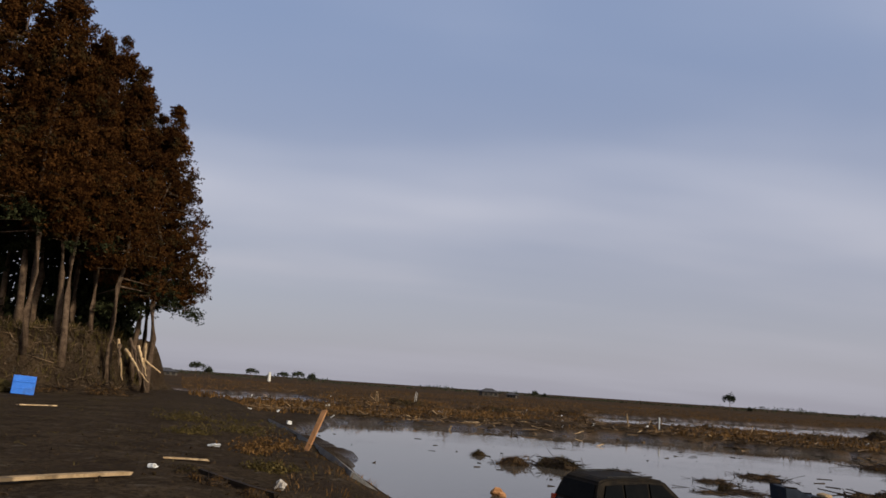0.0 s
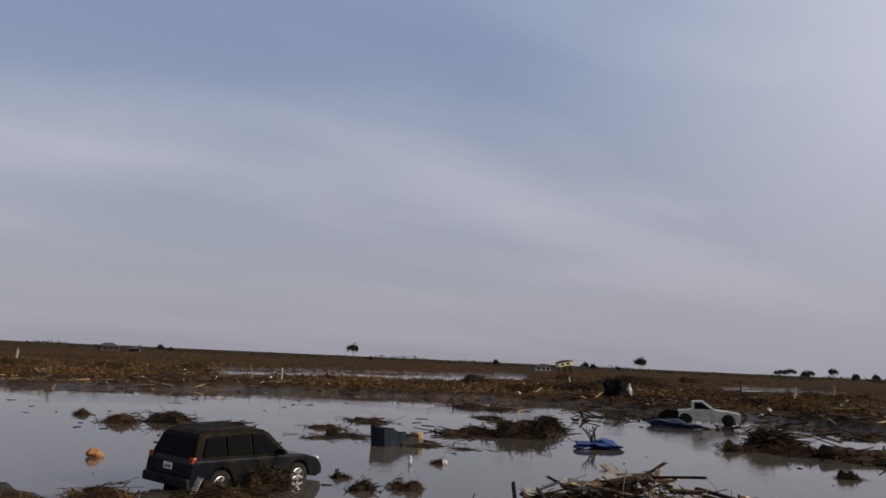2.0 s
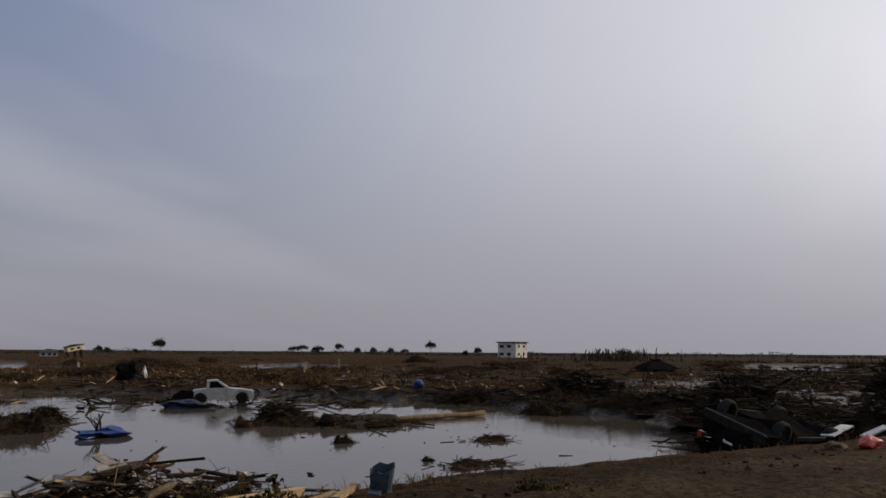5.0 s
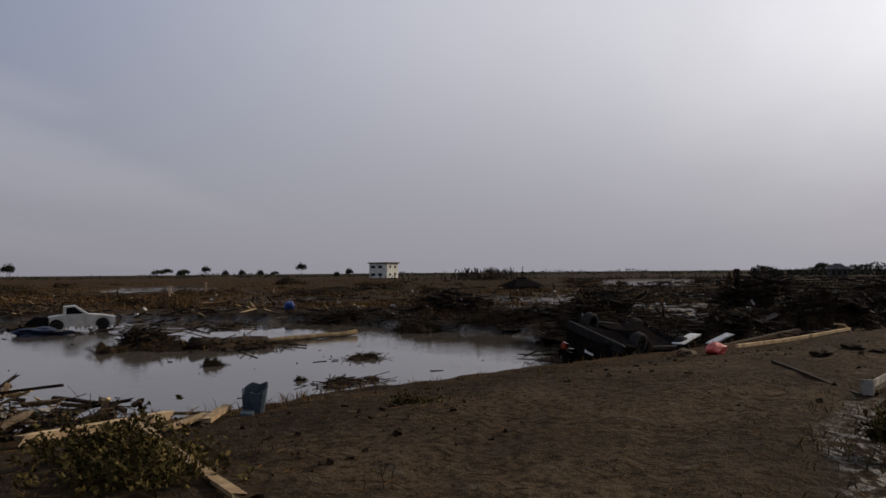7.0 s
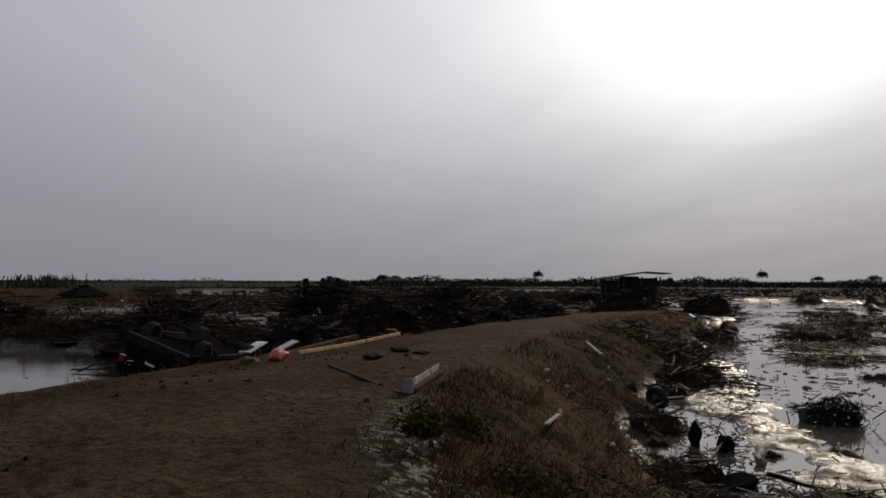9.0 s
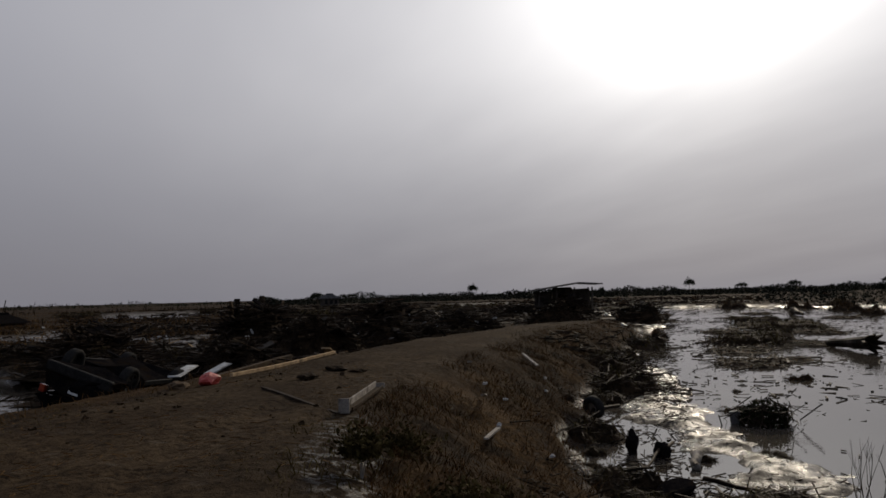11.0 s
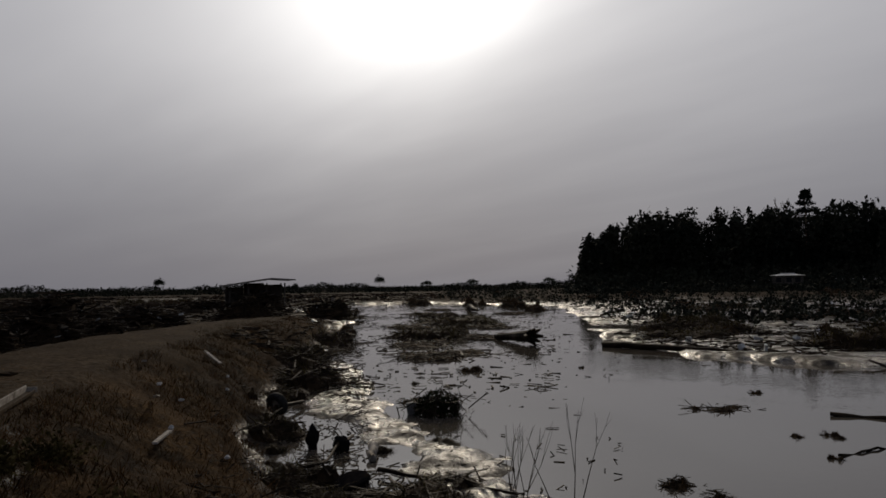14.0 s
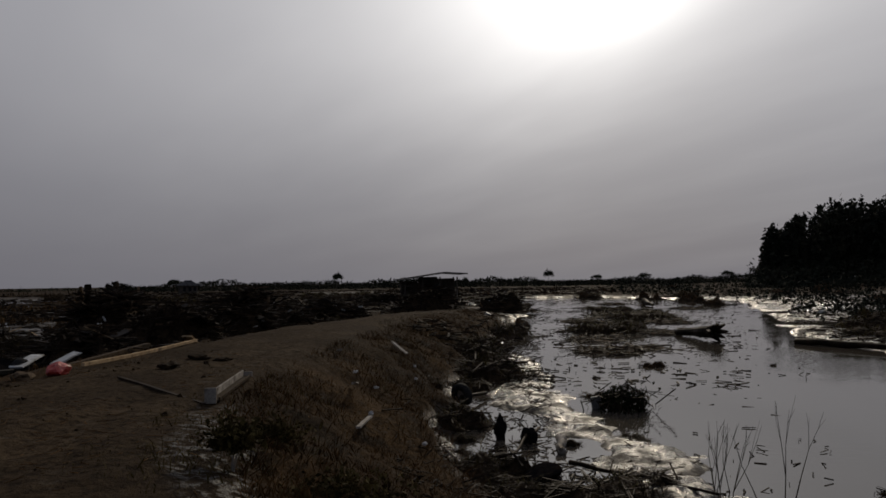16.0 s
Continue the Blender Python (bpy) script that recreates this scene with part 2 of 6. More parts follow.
def ground_height(x, y):
    x, y = np.asarray(x, float), np.asarray(y, float)
    r = np.hypot(x, y)
    lump = smooth(400, 120, r)
    out = WL + 0.46 + (0.34 * fbm(x / 8, y / 8, 3) + 0.16 * fbm(x / 2.2, y / 2.2, 9)) * (0.25 + 0.75 * lump)
    out = out + 0.35 * smooth(120, 260, r)
    # flats half under water: past the second pond, and beside the road
    soggy = smooth(-24, -34, y + 0.25 * np.maximum(x - 30, 0)) * smooth(170, 110, r)
    soggy = np.maximum(soggy, 0.75 * smooth(16, 8, np.abs(y - 4)) * smooth(44, 52, x) * smooth(130, 100, x))
    out = out - 0.36 * soggy
    wob = 2.0 * fbm(x / 4, y / 4, 5) + 0.5 * fbm(x / 1.1, y / 1.1, 6)
    for poly in [POND_A, POND_B] + STRIPS:
        d = sdf(poly, x, y) + wob * (1.0 if poly in (POND_A, POND_B) else 0.6)
        k = smooth(0.9, -0.9, d)
        out = out * (1 - k) + (WL - 0.45) * k
    rd = along(RIDGE, x, y)
    k = smooth(1.9, 0.2, rd + 1.1 * fbm(x / 1.9, y / 1.9, 12) + 0.25 * fbm(x / 0.6, y / 0.6, 18))
    out = np.maximum(out, WL - 0.3 + k * (0.39 + 0.06 * fbm(x / 0.7, y / 0.7, 13) + 0.075 * fbm(x / 0.3, y / 0.3, 14)))
    shoal = smooth(7.5, 4.0, sdf(LAND, x, y)) * (y < 0) * smooth(6, 9, x) * smooth(60, 40, x)
    out = np.maximum(out, WL - 0.3 + shoal * (0.19 + 0.17 * fbm(x / 1.3, y / 1.3, 16) + 0.08 * fbm(x / 0.4, y / 0.4, 17)))
    near_b = smooth(3.2, 0.2, sdf(LAND, x, y)) * (y < 0)
    out = np.maximum(out, WL - 0.35 + near_b * 0.5 + 0.16 * fbm(x / 0.9, y / 0.9, 15))
    d = sdf(LAND, x, y) + 0.45 * fbm(x / 2.0, y / 2.0, 21)
    south = y < 0.9 - 0.35 * (x - 10)
    rough_d = d + 0.55 * fbm(x / 1.1, y / 1.1, 22, 3) * south
    k = np.where(south, 0.5 * smooth(-1.0, 2.6, rough_d) + 0.5 * np.clip((rough_d + 1.0) / 3.6, 0, 1), smooth(0, 2.7, d))
    far_dip = -0.55 * smooth(26, 58, x) - 0.20 * smooth(-3.2, 0.0, d) * (y > 0.9 - 0.35 * (x - 10))
    left_dip = -0.17 * smooth(4, 11, y) - 0.08 * smooth(12, 30, y)
    top = far_dip + left_dip + 0.05 * fbm(x / 1.4, y / 1.4, 31) + 0.05 * fbm(x / 6, y / 6, 32) + 0.03 * fbm(x / 0.4, y / 0.4, 33, 3)
    top = top - 0.035 * smooth(0.35, 0.1, np.abs(along(ROAD, x, y) - 0.75))
    berm = -0.12 * smooth(-1.9, -0.4, d) * south
    h = (top + berm) * (1 - k) + out * k
    d = sdf(BANK, x, y) + 0.8 * fbm(x / 2.5, y / 2.5, 41)
    k = smooth(0.4, -1.8, d)
    h = h + k * (3.9 + 0.5 * fbm(x / 3, y / 3, 42))
    # wooded rise beyond the second pond
    d = np.hypot((x - 90) / 1.4, (y + 345) / 0.8)
    h = h + 2.5 * smooth(190, 40, d)
    return h


def build_ground():
    dense = np.radians(np.linspace(-45, 178, 920))
    rest = np.radians(np.linspace(178, 315, 70))[1:-1]
    az = np.concatenate([dense, rest])
    rad = np.concatenate([[0.0], np.geomspace(0.9, 190, 440), np.geomspace(200, 3800, 24)])
    A, Rr = np.meshgrid(az, rad)
    X, Y = np.sin(A) * Rr, np.cos(A) * Rr
    Z = ground_height(X, Y)
    na, nr = len(az), len(rad)
    verts = np.stack([X, Y, Z], -1).reshape(-1, 3)
    i, j = np.meshgrid(np.arange(nr - 1), np.arange(na), indexing="ij")
    j2 = (j + 1) % na
    quads = np.stack([i * na + j, (i + 1) * na + j, (i + 1) * na + j2, i * na + j2], -1).reshape(-1, 4)
    me = bpy.data.meshes.new("ground")
    me.from_pydata(verts.tolist(), [], quads[:, ::-1].tolist())
    x, y, z = verts.T
    land = sdf(LAND, x, y)
    rd = along(ROAD, x, y)
    inland = smooth(0.6, -0.8, land)
    attrs = {
        "road": inland * smooth(2.9, 1.6, rd + 0.5 * fbm(x / 1.2, y / 1.2, 51)) + 0.25 * inland,
        # far straw gives way to mud sunward, putting backlit darkness into the colour
        "grass": np.clip(smooth(-1.4, -0.3, land) * smooth(3.4, 1.6, land) * (y < 12) + smooth(55, 80, np.hypot(x, y)) * (land > 1) * (0.2 + 0.7 * smooth(0.1, 0.7, y / (np.abs(x) + 1)))
                         + 0.6 * smooth(2, -3, sdf(BANK, x, y)), 0, 1),
        "wet": inland * smooth(0.50, 0.15, 0.45 * fbm(x / 0.6, y / 0.6, 53) + along([(4.6, -1.1), (6.8, -1.35), (8.0, -1.4), (9.5, -1.65), (11.2, -2.15)], x, y)),
        "slick": smooth(WL + 0.45, WL + 0.1, z),
    }
    for name, v in attrs.items():
        a = me.attributes.new(name, "FLOAT", "POINT")
        a.data.foreach_set("value", v.astype(np.float32))
    me.materials.append(GROUND)
    me.polygons.foreach_set("use_smooth", [True] * len(me.polygons))
    ob = new("ground", me)
    return tagged(ob, "flooded brown mud flats with a raised dirt road", "ground", kind="structure")


build_ground()
me = bpy.data.meshes.new("water")
ring = [(math.sin(2 * math.pi * i / 48) * 420, math.cos(2 * math.pi * i / 48) * 420, WL) for i in range(48)]
me.from_pydata(ring, [], [list(range(48))[::-1]])
me.materials.append(WATER)
tagged(new("water", me), "still muddy flood water reflecting the sky", "water", kind="structure")
# ---- helpers for things and parts ----
def paint(ob_mesh, material):
    ob_mesh.materials.append(material)


def part(name, bm, material, parent=None, label="", smooth_faces=False):
    """Links a bmesh as one mesh object under a thing or a part."""
    me = bpy.data.meshes.new(name)
    bm.to_mesh(me)
    bm.free()
    if smooth_faces:
        me.polygons.foreach_set("use_smooth", [True] * len(me.polygons))
    me.materials.append(material)
    ob = new(name, me)
    ob.parent = parent
    return tagged(ob, label)


def raw(name, verts, faces, material, parent=None, label="", smooth_faces=False):
    """Links arrays of corners and faces as one mesh object."""
    me = bpy.data.meshes.new(name)
    me.from_pydata(np.asarray(verts).tolist(), [], faces if isinstance(faces, list) else faces.tolist())
    if smooth_faces:
        me.polygons.foreach_set("use_smooth", [True] * len(me.polygons))
    me.materials.append(material)
    ob = new(name, me)
    ob.parent = parent
    return tagged(ob, label)


def share(ob, m, parent=None):
    """Another object on the same mesh."""
    o = new(ob.name.split(".")[0], ob.data)
    o.parent = parent
    o.matrix_basis = m
    return o


def thing(name, label, category, m=None, group="", kind=""):
    ob = tagged(new(name), label, category, group, kind)
    ob.empty_display_size = 0.2
    if m is not None:
        ob.matrix_basis = m
    return ob


def box(bm, m, sx, sy, sz, bevel=0.0, jitter=0.0, rng=None):
    g = bmesh.ops.create_cube(bm, size=1.0, matrix=m @ Matrix.Diagonal((sx, sy, sz, 1)))
    vs = g["verts"]
    if jitter:
        for v in vs:
            v.co += Vector([rng.uniform(-jitter, jitter) for _ in range(3)])
    if bevel:
        es = list({e for v in vs for e in v.link_edges})
        bmesh.ops.bevel(bm, geom=es, offset=bevel, segments=2, affect="EDGES", profile=0.6)
    return bm


def rod(bm, p, q, r0, r1=None, n=8):
    """A tapered round bar from p to q."""
    p, q = Vector(p), Vector(q)
    r1 = r0 if r1 is None else r1
    m = (q - p).to_track_quat("Z", "Y").to_matrix().to_4x4()
    m.translation = (p + q) / 2
    bmesh.ops.create_cone(bm, cap_ends=True, segments=n, radius1=r0, radius2=max(r1, 1e-4), depth=(q - p).length, matrix=m)
    return bm


def lathe(bm, prof, n=24, axis="Y"):
    """Turns a profile of (radius, along) round an axis."""
    rings = []
    for r, a in prof:
        ring = []
        for i in range(n):
            t = 2 * math.pi * i / n
            u, v = r * math.cos(t), r * math.sin(t)
            ring.append(bm.verts.new((u, a, v) if axis == "Y" else (u, v, a)))
        rings.append(ring)
    for a, b in zip(rings, rings[1:]):
        for i in range(n):
            bm.faces.new((a[i], a[(i + 1) % n], b[(i + 1) % n], b[i]))
    bmesh.ops.recalc_face_normals(bm, faces=bm.faces)
    return bm


def tube(bm, pts, radii, n=8):
    """One closed bar through a row of points, with a radius at each."""
    rings = []
    for i, p in enumerate(pts):
        d = Vector(pts[min(i + 1, len(pts) - 1)]) - Vector(pts[max(i - 1, 0)])
        q = d.to_track_quat("Z", "Y")
        rings.append([bm.verts.new(Vector(p) + q @ Vector((radii[i] * math.cos(2 * math.pi * k / n), radii[i] * math.sin(2 * math.pi * k / n), 0))) for k in range(n)])
    for a, b in zip(rings, rings[1:]):
        for k in range(n):
            bm.faces.new((a[k], a[(k + 1) % n], b[(k + 1) % n], b[k]))
    bm.faces.new(rings[0][::-1]), bm.faces.new(rings[-1])
    return bm


def stick_arrays(P, D, L, W, T):
    """Square bars from arrays: centres, directions, lengths, widths, thicknesses."""
    D = D / np.linalg.norm(D, axis=1, keepdims=True)
    up = np.where(np.abs(D[:, 2:3]) > 0.9, [[1.0, 0, 0]], [[0, 0, 1.0]])
    S = np.cross(D, up)
    S /= np.linalg.norm(S, axis=1, keepdims=True)
    U = np.cross(S, D)
    vs = []
    for a, b, c in ((-1, -1, -1), (-1, 1, -1), (-1, 1, 1), (-1, -1, 1), (1, -1, -1), (1, 1, -1), (1, 1, 1), (1, -1, 1)):
        vs.append(P + D * (a * L / 2)[:, None] + S * (b * W / 2)[:, None] + U * (c * T / 2)[:, None])
    V = np.stack(vs, 1).reshape(-1, 3)
    q = np.array([[0, 1, 2, 3], [7, 6, 5, 4], [0, 4, 5, 1], [1, 5, 6, 2], [2, 6, 7, 3], [3, 7, 4, 0]])
    F = (np.arange(len(P))[:, None, None] * 8 + q[None]).reshape(-1, 4)
    return V, F


def blade_arrays(P, H, W, rng, lean=0.35):
    """Grass blades: tapered bent strips of two faces rooted at P."""
    n = len(P)
    t = rng.uniform(0, 2 * np.pi, n)
    s = np.stack([np.cos(t), np.sin(t), np.zeros(n)], 1) * (W / 2)[:, None]
    d = rng.normal(0, lean, (n, 3)) * H[:, None]
    d[:, 2] = 0
    mid = P + d * 0.35 + np.stack([0 * H, 0 * H, H * 0.6], 1)
    tip = P + d + np.stack([0 * H, 0 * H, H * rng.uniform(0.75, 1.0, n)], 1)
    V = np.stack([P - s, P + s, mid + s * 0.7, mid - s * 0.7, tip], 1).reshape(-1, 3)
    k = np.arange(n) * 5
    F = [[a, a + 1, a + 2, a + 3] for a in k.tolist()] + [[a + 3, a + 2, a + 4] for a in k.tolist()]
    return V, F


def tuft_arrays(C, size, per, rng, droop=0.3):
    """Foliage: about each centre a few small bent leaf plates."""
    n = len(C) * per
    P = np.repeat(C, per, 0) + rng.normal(0, 1, (n, 3)) * np.repeat(size, per)[:, None] * [0.55, 0.55, 0.45]
    a = rng.normal(0, 1, (n, 3))
    a /= np.linalg.norm(a, axis=1, keepdims=True)
    b = rng.normal(0, 1, (n, 3))
    b = np.cross(a, b)
    b /= np.linalg.norm(b, axis=1, keepdims=True)
    s = (np.repeat(size, per) * rng.uniform(0.35, 0.8, n))[:, None]
    a, b = a * s, b * s * 0.55
    dn = np.array([[0, 0, -1.0]]) * s * droop
    V = np.stack([P - a, P - b * 0.9 + dn, P + a * 0.9 + dn, P + b], 1).reshape(-1, 3)
    F = np.arange(n * 4).reshape(-1, 4)
    return V, F


def gz(x, y):
    return float(ground_height(np.array([x]), np.array([y]))[0])


def flat(x, y):
    """The height things rest at: ground, or the water where it covers the ground."""
    return max(gz(x, y), WL)


# ---- materials of things ----
BARK = surface("cedar_bark", (0.05, 0.033, 0.022), (0.12, 0.083, 0.056), 2.5, (0.85, 0.95), 0.6, 0.05, 18)
RUST_LEAF = surface("browned_cedar_foliage", (0.018, 0.0075, 0.0025), (0.058, 0.024, 0.0065), 0.45, (0.75, 0.95), 0.2, 0.02, 4, vary=0.35, stain=(0.022, 0.019, 0.008))
GREEN_LEAF = surface("dark_cedar_foliage", (0.010, 0.013, 0.006), (0.030, 0.032, 0.014), 0.6, (0.75, 0.95), 0.2, 0.02, 5, vary=0.3)
FAR_LEAF = surface("far_pine_foliage", (0.018, 0.022, 0.014), (0.045, 0.05, 0.03), 0.2, (0.8, 0.95), 0.2, 0.02, 3, vary=0.3)
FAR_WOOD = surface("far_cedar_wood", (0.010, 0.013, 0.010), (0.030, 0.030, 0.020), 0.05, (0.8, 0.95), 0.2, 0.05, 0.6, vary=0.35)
STRAW = surface("dry_straw", (0.045, 0.023, 0.0075), (0.135, 0.075, 0.028), 0.8, (0.7, 0.9), 0.1, 0.01, 12, vary=0.4)
BANK_STRAW = surface("rusty_bank_grass", (0.020, 0.0095, 0.0035), (0.095, 0.047, 0.016), 0.9, (0.7, 0.9), 0.1, 0.01, 9, vary=0.5, stain=(0.014, 0.009, 0.004))
STRAW_GREEN = surface("matted_wet_grass", (0.022, 0.018, 0.006), (0.085, 0.062, 0.022), 0.8, (0.7, 0.9), 0.1, 0.01, 12, vary=0.4)
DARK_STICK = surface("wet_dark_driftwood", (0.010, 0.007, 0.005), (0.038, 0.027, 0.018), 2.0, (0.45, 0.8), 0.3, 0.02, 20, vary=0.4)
MIX_STICK = surface("mixed_broken_timber", (0.028, 0.019, 0.012), (0.115, 0.077, 0.044), 0.5, (0.6, 0.85), 0.3, 0.02, 14, vary=0.6, stain=(0.02, 0.016, 0.012))
PALE_WOOD = surface("pale_broken_plank", (0.25, 0.165, 0.085), (0.46, 0.33, 0.19), 4.0, (0.6, 0.8), 0.35, 0.01, 30, vary=0.3, stain=(0.10, 0.075, 0.05))
GREY_WOOD = surface("weathered_grey_plank", (0.17, 0.15, 0.125), (0.34, 0.31, 0.27), 4.0, (0.6, 0.8), 0.35, 0.01, 30, vary=0.2, stain=(0.08, 0.065, 0.05))
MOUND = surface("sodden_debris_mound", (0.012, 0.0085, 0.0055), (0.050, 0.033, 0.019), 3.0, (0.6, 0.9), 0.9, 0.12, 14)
WHITE_BIT = surface("white_plastic_litter", (0.36, 0.36, 0.35), (0.58, 0.58, 0.56), 3.0, (0.35, 0.6), 0.2, 0.01, 20, stain=(0.25, 0.22, 0.18))
BLUE_SHEET = surface("blue_plastic", (0.008, 0.024, 0.11), (0.016, 0.048, 0.19), 2.0, (0.3, 0.55), 0.3, 0.03, 12, stain=(0.03, 0.045, 0.09), spec=0.2)
NAVY_SHEET = surface("dark_navy_sheet", (0.006, 0.010, 0.024), (0.014, 0.022, 0.05), 2.0, (0.4, 0.6), 0.3, 0.03, 12, stain=(0.02, 0.017, 0.014), spec=0.15)
BIN_BLUE = surface("blue_container_plastic", (0.02, 0.13, 0.52), (0.03, 0.17, 0.62), 2.0, (0.3, 0.5), 0.1, 0.01, 15, spec=0.5, stain=(0.03, 0.10, 0.35))
RED_PLASTIC = surface("red_plastic", (0.30, 0.022, 0.018), (0.46, 0.05, 0.035), 4.0, (0.35, 0.6), 0.2, 0.01, 15, spec=0.5, stain=(0.15, 0.03, 0.02))
RUBBER = surface("tyre_rubber", (0.012, 0.012, 0.012), (0.03, 0.028, 0.026), 8.0, (0.6, 0.85), 0.3, 0.01, 40)
ALLOY = surface("alloy_wheel", (0.34, 0.34, 0.33), (0.52, 0.51, 0.50), 6.0, (0.25, 0.45), 0.1, 0.005, 30, metal=0.8, stain=(0.35, 0.31, 0.26))
BLACK_PAINT = surface("mud_splashed_black_paint", (0.004, 0.005, 0.008), (0.007, 0.008, 0.011), 2.0, (0.12, 0.45), 0.05, 0.01, 18, spec=0.10, stain=(0.016, 0.012, 0.008))
MUDDY_PAINT = surface("mud_caked_black_paint", (0.006, 0.0055, 0.005), (0.022, 0.017, 0.012), 3.0, (0.5, 0.8), 0.2, 0.01, 22, stain=(0.010, 0.009, 0.009))
WHITE_PAINT = surface("mud_splashed_white_paint", (0.30, 0.285, 0.25), (0.46, 0.44, 0.39), 1.6, (0.25, 0.45), 0.08, 0.01, 18, spec=0.5, stain=(0.34, 0.28, 0.20))
CRUSHED = surface("crushed_dark_metal", (0.005, 0.005, 0.006), (0.014, 0.012, 0.011), 4.0, (0.5, 0.8), 0.6, 0.05, 20, spec=0.0, stain=(0.014, 0.010, 0.007))
GLASS = surface("dark_car_glass", (0.0025, 0.003, 0.0035), (0.005, 0.005, 0.005), 2.0, (0.03, 0.07), 0.0, 0.01, 10, spec=0.02)
TRIM_BLACK = surface("black_trim", (0.012, 0.012, 0.012), (0.03, 0.028, 0.026), 5.0, (0.5, 0.75), 0.2, 0.01, 25)
LENS_RED = surface("red_tail_lens", (0.20, 0.018, 0.010), (0.36, 0.055, 0.02), 6.0, (0.12, 0.3), 0.1, 0.005, 25, spec=0.6)
LENS_CLEAR = surface("clear_lens", (0.5, 0.5, 0.48), (0.7, 0.7, 0.66), 6.0, (0.08, 0.2), 0.1, 0.005, 25, spec=0.6)
PLATE = surface("white_plate", (0.6, 0.6, 0.57), (0.7, 0.7, 0.66), 6.0, (0.4, 0.6), 0.1, 0.005, 25)
WALL_CREAM = surface("cream_render_wall", (0.50, 0.48, 0.42), (0.62, 0.60, 0.53), 0.4, (0.8, 0.9), 0.2, 0.02, 4, stain=(0.36, 0.33, 0.28))
WALL_YELLOW = surface("yellowish_wall", (0.55, 0.50, 0.30), (0.66, 0.60, 0.38), 0.4, (0.8, 0.9), 0.2, 0.02, 4)
WALL_DARK = surface("dirty_dark_wall", (0.04, 0.035, 0.03), (0.10, 0.085, 0.07), 0.7, (0.8, 0.9), 0.3, 0.03, 5)
ROOF_TILE = surface("grey_glazed_roof", (0.032, 0.032, 0.035), (0.075, 0.073, 0.076), 1.2, (0.6, 0.8), 0.3, 0.03, 10)
WIN_DARK = surface("dark_opening", (0.012, 0.012, 0.013), (0.025, 0.025, 0.026), 1.0, (0.2, 0.4), 0.1, 0.01, 10)
CONCRETE = surface("wet_concrete", (0.085, 0.082, 0.08), (0.17, 0.165, 0.155), 1.5, (0.3, 0.6), 0.3, 0.02, 22, stain=(0.05, 0.042, 0.032))
GREY_PLASTIC = surface("grey_blue_plastic", (0.035, 0.045, 0.055), (0.07, 0.085, 0.10), 3.0, (0.4, 0.6), 0.3, 0.02, 18)
DARK_STEEL = surface("dark_tank_steel", (0.012, 0.016, 0.024), (0.026, 0.032, 0.043), 2.0, (0.35, 0.6), 0.3, 0.02, 18, stain=(0.055, 0.04, 0.028))
YELLOW_PLASTIC = surface("yellow_plastic", (0.5, 0.36, 0.03), (0.62, 0.46, 0.06), 3.0, (0.4, 0.6), 0.2, 0.01, 18)
STAKE_WOOD = surface("orange_brown_board", (0.22, 0.105, 0.045), (0.34, 0.175, 0.08), 3.0, (0.6, 0.8), 0.3, 0.01, 22)


# ---- cedars ----
def crown_arrays(rng, z0, z1, rad, n, size, per, power=0.8, skirt=0.12, boughs=0):
    """Foliage of a conifer; with boughs the leaves gather in that many hanging clumps."""
    m = boughs or n
    h = 1 - rng.power(1.35, m)       # more towards the bottom
    z = z0 + h * (z1 - z0)
    prof = np.where(h < skirt, 0.72 + 0.28 * h / skirt, (1 - ((h - skirt) / (1 - skirt)) ** (1 / power)) ** power)
    th = rng.uniform(0, 2 * np.pi, m)
    lump = 1 + 0.30 * fbm(th * 2.2 + 3, z * 0.55, int(rng.integers(99)), 3)
    r = rad * prof * lump * np.sqrt(rng.uniform(0.45 if boughs else 0.25, 1.0, m))
    C = np.stack([np.cos(th) * r, np.sin(th) * r, z - 0.25 * r], 1)
    if boughs:
        pick = rng.integers(0, m, n)
        off = rng.normal(0, 1, (n, 3)) * [0.30, 0.30, 0.27]
        C = C[pick] * np.stack([rng.uniform(0.8, 1.0, n)] * 2 + [np.ones(n)], 1) + off * (0.55 + 0.45 * np.minimum(1, r[pick] / rad + 0.3))[:, None]
    return tuft_arrays(C, np.full(n, size) * rng.uniform(0.7, 1.25, n), per, rng)


